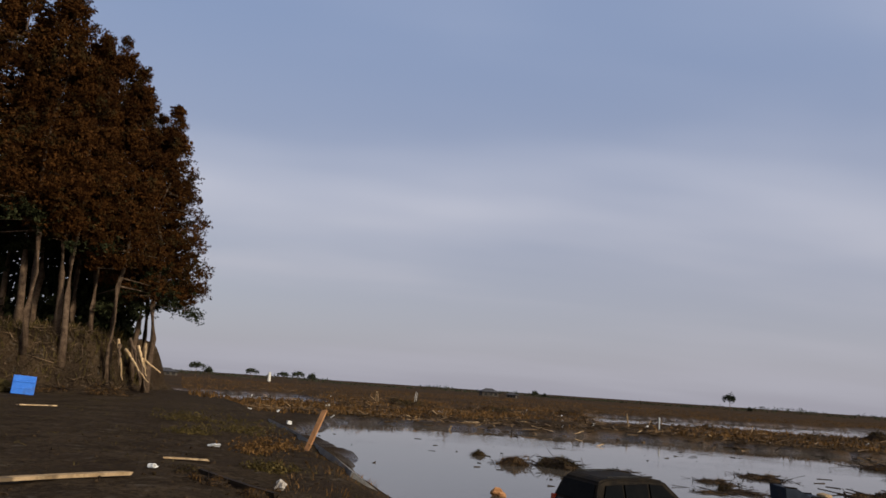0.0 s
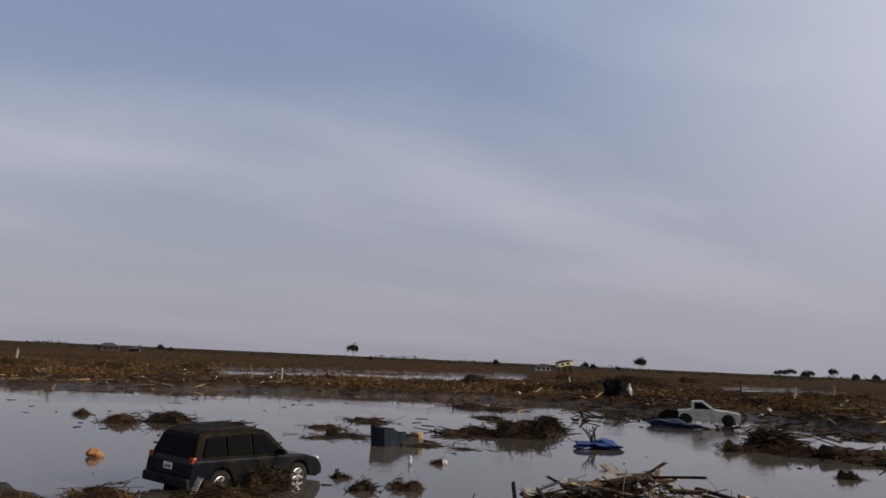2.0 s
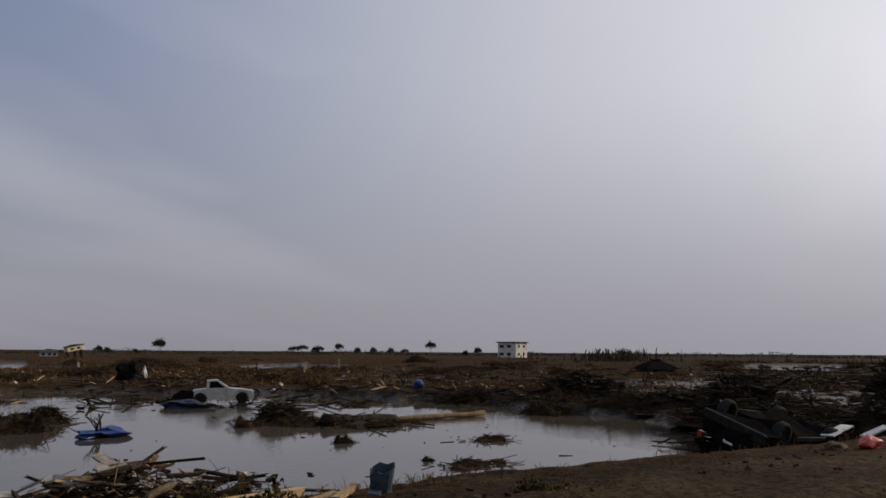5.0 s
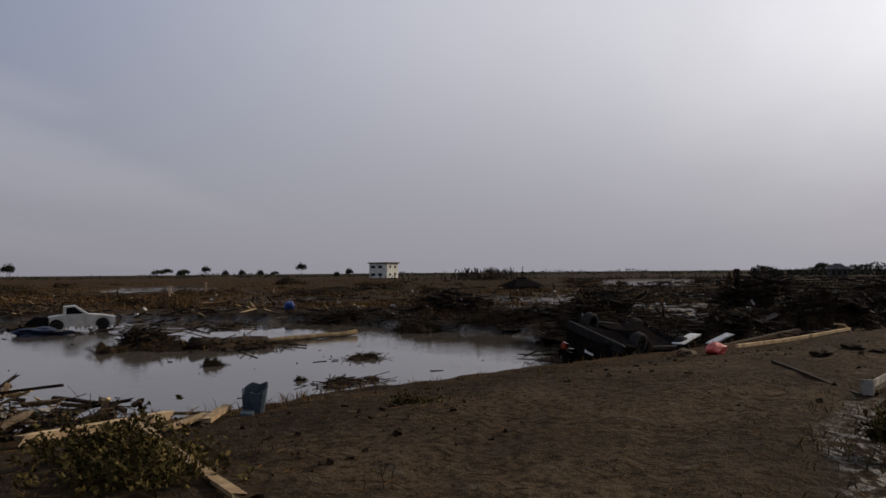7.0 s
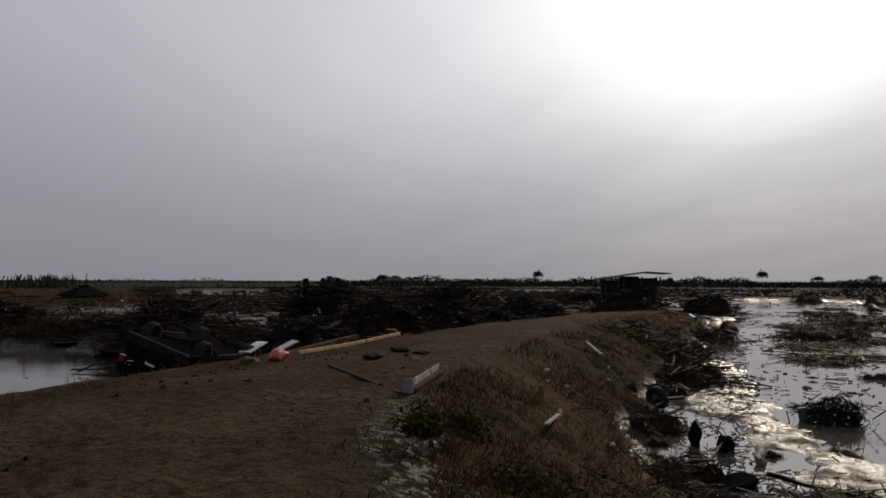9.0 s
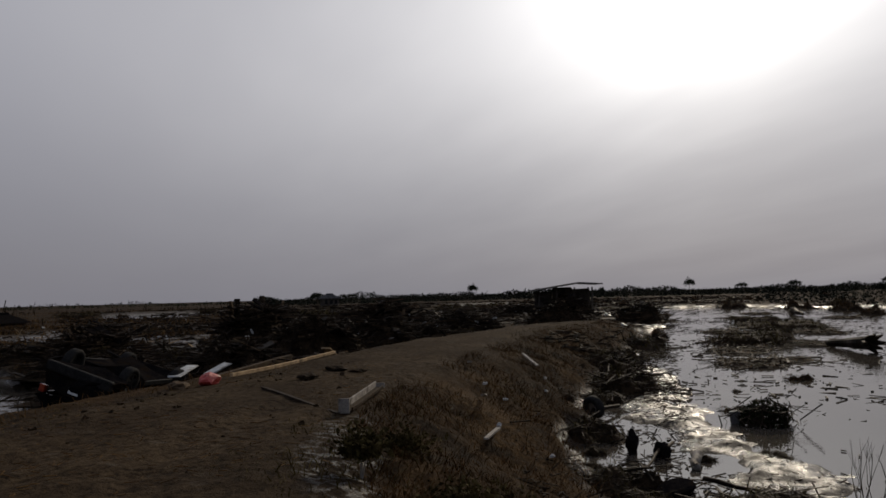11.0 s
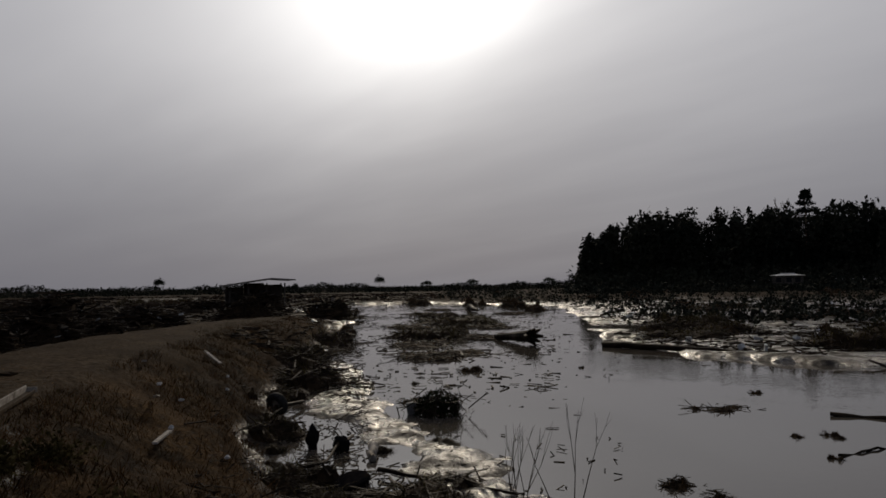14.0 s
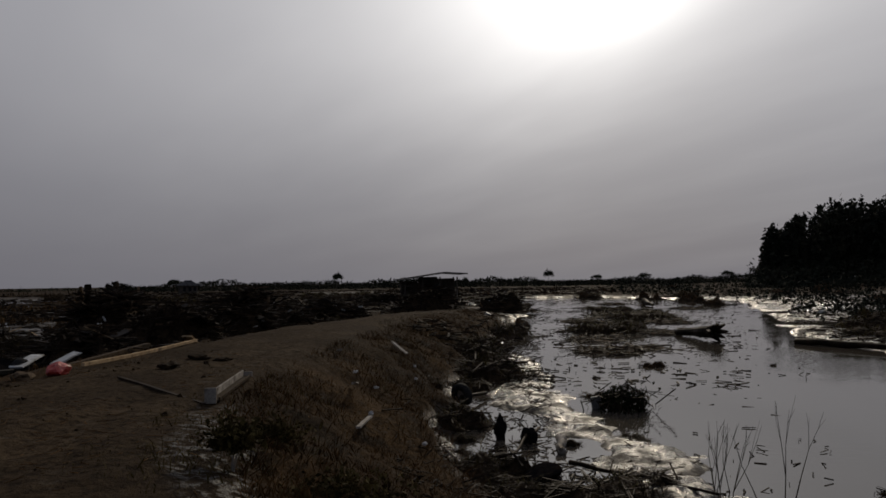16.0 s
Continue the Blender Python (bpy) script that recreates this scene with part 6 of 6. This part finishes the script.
for x in (-3.4, 0.0, 3.0):
    bm = bmesh.new()
    box(bm, pose(x, 0, -1.6), 0.5, 3.0, 5.0, 0.03)
    part("support", bm, WALL_DARK, t)


def low_house(m, w, d, h, rise, label, wall_mat=WALL_DARK, roof_mat=ROOF_TILE, gap=False):
    t = thing("low_house", label, "building", m)
    bm = bmesh.new()
    box(bm, pose(0, 0, h / 2), w, d, h)
    part("wall", bm, wall_mat, t)
    bm = bmesh.new()
    e = 0.7
    v = [bm.verts.new(p) for p in ((-w / 2 - e, -d / 2 - e, h), (w / 2 + e, -d / 2 - e, h), (w / 2 + e, d / 2 + e, h), (-w / 2 - e, d / 2 + e, h),
                                   (-w / 2 + d * 0.35, 0, h + rise), (w / 2 - d * 0.35, 0, h + rise))]
    for f in ((0, 1, 5, 4), (1, 2, 5), (2, 3, 4, 5), (3, 0, 4), (3, 2, 1, 0)):
        bm.faces.new([v[i] for i in f])
    bmesh.ops.recalc_face_normals(bm, faces=bm.faces)
    r = part("roof", bm, roof_mat, t, "grey tiled hip roof")
    bm = bmesh.new()
    rod(bm, (-w / 2 + d * 0.35, 0, h + rise + 0.05), (w / 2 - d * 0.35, 0, h + rise + 0.05), 0.16, 0.16, 8)
    part("ridge_cap", bm, roof_mat, r)
    for x in (-w * 0.28, w * 0.05, w * 0.33):
        bm = bmesh.new()
        box(bm, pose(x, -d / 2 - 0.02, h * 0.5), w * 0.16, 0.08, h * 0.55, 0.01)
        part("window", bm, WIN_DARK, t)
    return t



def ruined_house(m):
    """A house torn open to its posts, its shallow roof slumped to one side."""
    t = thing("ruined_house", "ruined house torn open to its posts under a slumped pale-edged roof", "building", m)
    for x, y in itertools.product((-3.3, -1.1, 1.1, 3.3), (-2.0, 2.0)):
        bm = bmesh.new()
        box(bm, pose(x, y, 0.6, 3 * y, 2, 0), 0.18, 0.18, 3.9, 0.02)
        part("post", bm, WALL_DARK, t)
    for x, w, h in ((-2.5, 2.2, 2.1), (-0.1, 2.4, 2.55), (2.4, 2.2, 2.4)):
        bm = bmesh.new()
        box(bm, pose(x, 1.9, h / 2 - 0.6), w, 0.14, h + 1.2, 0.01, 0.08, random.Random(int(w * 10)))
        part("broken_wall", bm, WALL_DARK, t)
    roof = pose(0.1, 0, 2.55, 0, -4.5, 0)
    bm = bmesh.new()
    prism(bm, [(-4.3, 0.0), (-4.3, 0.14), (1.6, 0.52), (4.4, 0.10), (4.4, -0.04), (1.6, 0.36)], -3.0, 3.0)
    r = part("roof", bm, ROOF_TILE, t, "slumped grey roof")
    r.matrix_basis = roof
    for y in (-3.06, 3.06):
        bm = bmesh.new()
        prism(bm, [(-4.35, -0.04), (-4.35, 0.13), (1.6, 0.50), (4.45, 0.10), (4.45, -0.07), (1.6, 0.33)], y - 0.04, y + 0.04)
        part("fascia", bm, GREY_WOOD, r, "pale weathered fascia board")
    for i in range(9):
        bm = bmesh.new()
        box(bm, pose(-3.9 + i * 0.68, 0, 0.0 + 0.045 * i), 0.08, 5.9, 0.12)
        part("rafter", bm, WALL_DARK, r)
    bm = bmesh.new()
    box(bm, pose(-3.2, -0.4, 1.5, 0, 12, 0), 1.6, 2.4, 0.12, 0.02)
    part("fallen_panel", bm, WALL_DARK, t)


ruined_house(face_camera(95.0, -45.2, 1.2, 6))
low_house(face_camera(256, -41, 0.3, 10), 5.0, 4.0, 2.2, 1.4, "small dark house far across the flats")
low_house(face_camera(54, 340, 0.0, 15), 7, 5, 1.9, 1.2, "low dark barn on the far flats")
low_house(face_camera(64, 341, 0.0, -10), 4, 4, 1.4, 0.8, "low brown shed on the far flats")
low_house(face_camera(-78, 341, 0.0, 5), 8, 6, 1.6, 1.2, "low dark house on the horizon")
low_house(face_camera(127.5, 25.5, 0, 30), 4.5, 4.0, 0.5, 1.3, "roof of a washed-away house lying on the mud", WALL_DARK, CRUSHED)
low_house(face_camera(204, 258, 0, 0), 6, 5, 1.6, 0.9, "low white house behind far wreckage", WALL_CREAM)
low_house(face_camera(118, -216, 1.2, 0), 8.0, 6.0, 2.4, 0.45, "shed with a bright metal roof below the wood", WALL_DARK, ALLOY)
bm = bmesh.new()
rod(bm, (0, 0, 0), (0, 0, 3.8), 0.7, 0.5, 8)
tagged(part("white_tower", bm, WALL_CREAM), "slim white tower on the horizon", "tower").matrix_basis = pose(-37.6, 348, gz(-37.6, 348))


# ---- far trees ----
def make_pine(seed, h, crown, rad, thick, label):
    r = np.random.default_rng(seed)
    t = thing("pine_tree", label, "tree", group="lone pines on the horizon")
    bm = bmesh.new()
    tube(bm, [(0, 0, -0.3)] + [(r.normal(0, 0.15), r.normal(0, 0.15), h * 0.9 * (i + 1) / 5) for i in range(5)], [0.22 * (1 - 0.15 * i) for i in range(6)], 6)
    part("trunk", bm, BARK, t)
    n = 260
    th = r.uniform(0, 2 * np.pi, n)
    rr = rad * np.sqrt(r.uniform(0, 1, n)) * (1 + 0.3 * np.sin(3 * th + seed))
    C = np.stack([rr * np.cos(th), rr * np.sin(th), h - crown * (0.5 + 0.5 * r.normal(0, 0.45, n)) - 0.25 * (rr / rad) ** 2 * crown], 1)
    V, F = tuft_arrays(C, np.full(n, thick), 4, r)
    tagged(raw("crown", V, F, FAR_LEAF, t), kind="")
    return t


PINES = [make_pine(1, 7.6, 2.6, 2.4, 0.5, "lone storm-stripped pine on the horizon"), make_pine(2, 6.2, 2.0, 3.0, 0.5, "broad-topped pine on the horizon"),
         make_pine(3, 5.0, 2.2, 1.7, 0.45, "short pine on the horizon")]
SPOTS = [(297, 297, 0, 1.0), (277, 316, 2, 0.9), (289, 305, 2, 0.7), (341, 245, 1, 0.9), (346, 238, 1, 0.9), (352, 230, 0, 0.85), (357, 222, 2, 1.0), (361, 215, 2, 1.0),
         (365, 207, 2, 1.0), (369, 201, 1, 0.7), (375, 189, 0, 1.0), (385, 167, 2, 1.1), (398, -138, 0, 1.0), (371, -198, 2, 1.0), (349, -235, 0, 1.0), (335, -255, 1, 0.9),
         (320, -273, 1, 1.0), (293, -302, 1, 1.0), (-67, 344, 1, 1.1), (-62, 345, 2, 1.0), (-45, 347, 1, 0.9), (-32, 349, 1, 0.8)]
SPOTS2 = [(-26, 349, 1, 0.9), (-20, 349, 2, 1.0), (148, 317, 0, 0.95), (155, 314, 2, 0.6), (247, 248, 0, 0.9), (282, 207, 1, 0.8), (287, 199, 2, 1.0), (233, 261, 2, 0.8),
          (74, 342, 2, 0.8), (78, 341, 2, 0.6), (400, -100, 2, 0.7), (404, -60, 2, 0.6), (310, 140, 2, 0.7), (200, 285, 2, 0.8), (262, -38, 1, 0.8)]
placed = set()
for i, (x, y, k, s) in enumerate(SPOTS + SPOTS2):
    m = pose(x, y, gz(x, y) - 0.1, 0, 0, i * 61 % 360) @ Matrix.Scale(s, 4)
    if k in placed:
        copy_thing(PINES[k], m)
    else:
        placed.add(k)
        PINES[k].matrix_basis = m

# low line of trees and bushes along the horizon
r = np.random.default_rng(71)
n = 6500
a = np.radians(r.uniform(-14, 140, n))
d = r.uniform(520, 640, n)
x, y = np.sin(a) * d, np.cos(a) * d
hh = 0.6 + 3.2 * np.clip(0.3 + 1.3 * fbm(np.degrees(a) * 0.35, d * 0, 72, 5), 0.0, 1.4)
C = np.stack([x, y, ground_height(x, y) + hh * r.uniform(0.1, 1.0, n)], 1)
V, F = tuft_arrays(C, r.uniform(0.4, 1.0, n), 5, r)
tagged(raw("far_woods", V, F, FAR_LEAF), "low dark line of trees along the horizon", "woods", kind="stuff")
# bare reeds and shrubs standing on the flats
n = 520
a = np.radians(np.concatenate([r.normal(76.0, 1.3, n // 2), r.uniform(68, 100, n - n // 2)]))
d = r.uniform(240, 300, n)
x, y = np.sin(a) * d, np.cos(a) * d
L = r.uniform(0.8, 3.4, n) * np.where(np.arange(n) < n // 2, 1.3, 0.35 + 0.6 * (r.uniform(0, 1, n) > 0.9))
z = ground_height(x, y)
V, F = stick_arrays(np.stack([x, y, z + L * 0.45], 1), np.stack([r.normal(0, 0.25, n), r.normal(0, 0.25, n), np.ones(n)], 1), L, r.uniform(0.08, 0.25, n), r.uniform(0.08, 0.25, n))
tagged(raw("bare_scrub", V, F, DARK_STICK), "bare dark scrub standing on the far flats", "scrub", kind="stuff")


# ---- the wood beyond the second pond ----
def forest_arrays(r, spots, heights, tufts, size):
    Vs, Fs, base = [], [], 0
    for (x, y), h in zip(spots, heights):
        V, F = crown_arrays(r, h * 0.12, h, h * r.uniform(0.15, 0.24), tufts, size, 3, power=r.uniform(0.75, 1.0))
        V = V + [x, y, gz(x, y)]
        Vs.append(V), Fs.append(F + base)
        base += len(V)
    return np.concatenate(Vs), np.concatenate(Fs)


r = np.random.default_rng(81)
spots, hts = [], []
for i in range(330):
    az = 137.9 + 42 * r.uniform(0, 1)
    dd = r.uniform(300, 385)
    x, y = dd * math.sin(radians(az)), dd * math.cos(radians(az))
    want = 1.5 + dd / 330 * (18 + 9.5 * float(smooth(138, 142.5, np.array(az)))) * r.uniform(0.74, 1.06)
    spots.append((x, y)), hts.append(max(8.0, want - gz(x, y)))
V, F = forest_arrays(r, spots, hts, 190, 1.5)
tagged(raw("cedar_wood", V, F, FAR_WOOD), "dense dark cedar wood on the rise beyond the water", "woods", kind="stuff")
# scrubby edge at the foot of the wood
n = 6500
a, d = np.radians(r.uniform(137.2, 180, n)), r.uniform(205, 310, n)
x, y = np.sin(a) * d, np.cos(a) * d
V, F = tuft_arrays(np.stack([x, y, ground_height(x, y) + r.uniform(0, 1, n) * (0.7 + 6.0 * smooth(240, 300, d))], 1), np.full(n, 1.1), 6, r)
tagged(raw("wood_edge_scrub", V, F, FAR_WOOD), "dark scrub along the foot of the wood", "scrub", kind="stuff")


def layered_pine(x, y, h):
    """A tall pine with separate tiers of boughs."""
    t = thing("tall_pine", "tall pine with tiered boughs rising over the wood", "tree", pose(x, y, gz(x, y)))
    g = np.random.default_rng(4)
    bm = bmesh.new()
    rod(bm, (0, 0, 0), (0.3, 0, h), 0.5, 0.12, 8)
    part("trunk", bm, BARK, t)
    for k, (z, rad) in enumerate(((0.70, 4.2), (0.79, 3.6), (0.87, 3.0), (0.94, 2.0), (0.99, 1.0))):
        n = 90
        th = g.uniform(0, 2 * np.pi, n)
        rr = rad * np.sqrt(g.uniform(0, 1, n))
        V, F = tuft_arrays(np.stack([rr * np.cos(th), rr * np.sin(th), h * z + g.normal(0, 0.25, n) - 0.1 * rr], 1), np.full(n, 0.8), 4, g)
        raw("bough", V, F, FAR_WOOD, t)


def at_az(az, d):
    return d * math.sin(radians(az)), d * math.cos(radians(az))


layered_pine(*at_az(152.6, 322), 31.5 - gz(*at_az(152.6, 322)) + 2.5)
x, y = at_az(151.2, 330)
bare_branch("bare_tree", "leafless pale tree rising over the wood", (x, y, 23.0), 33, 9, 3, 0.30, 0.28, BARK)
x, y = at_az(137.7, 318)
bare_branch("bare_tree", "leafless tree at the end of the wood", (x, y, gz(x, y)), 35, 16, 3, 0.26, 0.3, BARK)

# strip of pale scraps along the road's far side
for i, (x, y) in enumerate(((25.0, -4.9), (25.9, -5.5), (26.6, -5.9), (28.3, -7.0), (30.2, -8.1))):
    crumpled("white_scrap", "white scrap of board at the road edge", "litter", x, y + 0.35, (0.42, 0.16, 0.07), WHITE_BIT, 80 + i, turn=-30)

plank("torn_bumper", "torn pale bumper strip leaning on the stranded car", (4.7, 18.9, WL - 0.05), (4.95, 19.05, WL + 0.42), 0.16, 0.03, GREY_WOOD, 31)


# concrete slabs on the pond slope of the land
t = tagged(thing("revetment", "wet concrete slabs lining the pond bank", "revetment"), kind="structure")
edge = [(-1.5, 19.0), (-2.0, 22.5), (-2.6, 26.0), (-3.3, 29.5), (-4.0, 33.0), (-4.8, 36.5), (-5.6, 40.0)]
for (ax, ay), (bx, by) in zip(edge, edge[1:]):
    n = Vector((by - ay, ax - bx, 0)).normalized()
    bm = bmesh.new()
    lo, hi = [], []
    for (x, y), shrink in (((ax, ay), 0.015), ((bx, by), -0.015)):
        for off, z in ((0.55, -0.52), (2.75, WL - 0.22)):
            p = Vector((x + n.x * off, y + n.y * off + shrink, z))
            hi.append(bm.verts.new(p + Vector((0.05, 0, 0.06))))
            lo.append(bm.verts.new(p - Vector((0, 0, 0.10))))
    o = (0, 1, 3, 2)
    bm.faces.new([hi[i] for i in o]), bm.faces.new([lo[i] for i in o[::-1]])
    for i in range(4):
        a, b = o[i], o[(i + 1) % 4]
        bm.faces.new((hi[a], lo[a], lo[b], hi[b]))
    bmesh.ops.recalc_face_normals(bm, faces=bm.faces)
    part("slab", bm, CONCRETE, t)
# nearer dark woodland strip along the sunward horizon
r = np.random.default_rng(73)
n = 9000
a, d = np.radians(r.uniform(94, 141, n)), r.uniform(320, 450, n)
x, y = np.sin(a) * d, np.cos(a) * d
hh = 2.0 + 2.0 * np.clip(0.5 + fbm(np.degrees(a) * 0.5, d * 0, 74, 4), 0.05, 1.4)
V, F = tuft_arrays(np.stack([x, y, ground_height(x, y) + hh * r.uniform(0.0, 1.0, n) ** 1.3], 1), np.full(n, 0.7), 5, r)
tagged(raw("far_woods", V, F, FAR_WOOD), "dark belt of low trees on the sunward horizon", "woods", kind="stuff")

uprooted(52.5, 21.5, 95)
uprooted(47.5, 11.0, 60)
uprooted(78.0, -66.0, 150)

# pale stakes standing about the far flats
STAKES = [(2.0, 123.2), (8.8, 137.9), (27.2, 83.0), (27.9, 76.2), (84.8, 60.5), (70.1, 83.1), (112.0, 73.2), (8.1, 125.5), (2.4, 123.0)]
for i, (x, y) in enumerate(STAKES):
    d = math.hypot(x, y)
    plank("stake", "pale stake leaning on the far flats", (x, y, flat(x, y) - 0.1), (x + 0.25 * math.sin(i * 2.1), y, flat(x, y) + 0.55 + 0.008 * d), 0.12 + 0.0012 * d, 0.08, WHITE_BIT if i % 2 else PALE_WOOD, 110 + i, "pale stakes")

# rough dark cover between the second pond and the wood
n = 7000
a, d = np.radians(r.uniform(128, 180, n)), r.uniform(60, 268, n)
x, y = np.sin(a) * d, np.cos(a) * d
keep = (sdf(POND_B, x, y) > 2) & (fbm(x / 12, y / 12, 76, 3) > r.uniform(-0.6, 0.3, n))
x, y, d = x[keep], y[keep], d[keep]
V, F = tuft_arrays(np.stack([x, y, np.maximum(ground_height(x, y), WL) + r.uniform(0, 0.7, len(x))], 1), np.full(len(x), 0.38), 9, r)
tagged(raw("dark_scrub", V, F, FAR_WOOD), "dark low scrub and wreckage before the wood", "scrub", kind="stuff")


# dark bushy wreck with a pale box in the second pond
t = thing("snagged_bush", "dark snagged bush with a pale box in the water", "debris", pose(16.9, -13.0, WL - 0.03, 0, 0, 35))
r = np.random.default_rng(301)
n = 420
th, rr, hh = r.uniform(0, 2 * np.pi, n), np.sqrt(r.uniform(0, 1, n)), r.uniform(0, 1, n)
C = np.stack([0.62 * rr * np.cos(th), 0.45 * rr * np.sin(th), 0.62 * hh * (1 - 0.45 * rr ** 2)], 1)
V, F = tuft_arrays(C, np.full(n, 0.07), 6, r)
tagged(raw("foliage", V, F, GREEN_LEAF, t), kind="stuff")
n = 160
V, F = stick_arrays(np.stack([r.normal(0, 0.4, n), r.normal(0, 0.3, n), r.uniform(0.0, 0.5, n)], 1), np.stack([r.normal(0, 1, n), r.normal(0, 1, n), r.normal(0.2, 0.6, n)], 1),
                    r.uniform(0.2, 0.8, n), r.uniform(0.008, 0.025, n), r.uniform(0.008, 0.025, n))
tagged(raw("twig_tangle", V, F, DARK_STICK, t), kind="stuff")
bm = bmesh.new()
box(bm, pose(0.62, 0.12, 0.16, 0, 8, 12), 0.24, 0.24, 0.34, 0.02)
part("box", bm, CONCRETE, t, "wet pale box")

# rubble and drift along the foot of the road bank
g = np.random.default_rng(302)
n = 26000
x, y = g.uniform(7, 40, n), g.uniform(-26, -3, n)
sd = sdf(LAND, x, y)
keep = (sd > 1.2) & (sd < 4.6) & (y < 0.9 - 0.35 * (x - 10)) & (fbm(x / 1.4, y / 1.4, 303, 3) > g.uniform(-0.25, 0.45, n))
x, y = x[keep], y[keep]
k = len(x)
V, F = stick_arrays(np.stack([x, y, np.maximum(ground_height(x, y), WL) + 0.02 + 0.08 * g.uniform(0, 1, k) ** 3], 1), np.stack([g.normal(0, 1, k), g.normal(0, 1, k), g.normal(0, 0.25, k)], 1),
                    0.04 + 0.5 * g.uniform(0, 1, k) ** 3, g.uniform(0.006, 0.03, k), g.uniform(0.006, 0.025, k))
tagged(raw("bank_foot_wrack", V, F, DARK_STICK), "dark sticks and rubble stranded along the foot of the road bank", "debris", kind="stuff")
for i, (x, y, w, h) in enumerate(((12.6, -6.4, 1.3, 0.35), (11.2, -6.6, 1.2, 0.3), (14.4, -7.2, 1.1, 0.35), (10.6, -7.9, 1.7, 0.35), (17.2, -8.3, 1.2, 0.35), (24.4, -13.4, 2.4, 0.8), (27.6, -15.0, 2.2, 0.8),
                                  (22.0, -11.2, 1.3, 0.4), (13.6, -10.6, 1.4, 0.3), (31.5, -17.2, 2.6, 0.8), (20.4, -15.6, 1.1, 0.2))):
    put_clump((1, 3)[i % 2], x, y, w, h, 37 * i)
# long thin rafts of drift across the far half of the second pond
for i, (x, y, w) in enumerate(((36, -27, 3.0), (44, -33, 3.4), (52, -38, 3.4), (60, -47, 3.4), (47, -42, 3.2), (74, -56, 3.4), (38, -33.5, 3.0), (84, -66, 3.4), (29.5, -22.5, 2.2), (66, -62, 3.4))):
    put_clump(2, x, y, w, 0.3, -35 + 14 * (i % 3))
# pale panel and white board by the beams on the road edge
plank("board", "white board leaning in the wreckage beside the road", (25.4, -0.5, -0.62), (26.0, -1.1, -0.38), 0.32, 0.04, WHITE_BIT, 131)
plank("board", "pale board lying flat beside the beams", (24.2, 0.4, -0.55), (25.4, -0.1, -0.35), 0.35, 0.04, WHITE_BIT, 132)
plank("plank", "pale lath slanting in the bank grass", on(12.4, -4.4, 0.18), on(13.4, -5.0, 0.10), 0.07, 0.03, GREY_WOOD, 133)
# straw heaps and drift on the land below the cedars
for i, (x, y, w, h) in enumerate(((-3.0, 22.6, 1.5, 0.42), (-3.3, 20.4, 1.1, 0.3), (-4.6, 27.5, 2.2, 0.5), (-2.6, 17.2, 1.2, 0.25), (-7.0, 31, 2.0, 0.4), (-5.6, 24.5, 1.4, 0.25))):
    hay_tuft("straw_heap", "heap of washed-up pale straw on the muddy bank", x, y, w, h, int(150 * w), STRAW if i < 2 else STRAW_GREEN, 140 + i)
for i, (x, y, w, h) in enumerate(((-3.1, 14.2, 1.0, 0.22), (-2.4, 13.5, 0.9, 0.2), (-3.9, 15.4, 0.7, 0.15), (-19.0, 49.5, 3.2, 0.5), (-15.6, 50.5, 2.6, 0.5), (-21.5, 48.5, 2.4, 0.4), (-16.5, 53.5, 2.4, 0.8))):
    put_clump((4, 0, 3)[i % 3], x, y, w, h, 50 * i)
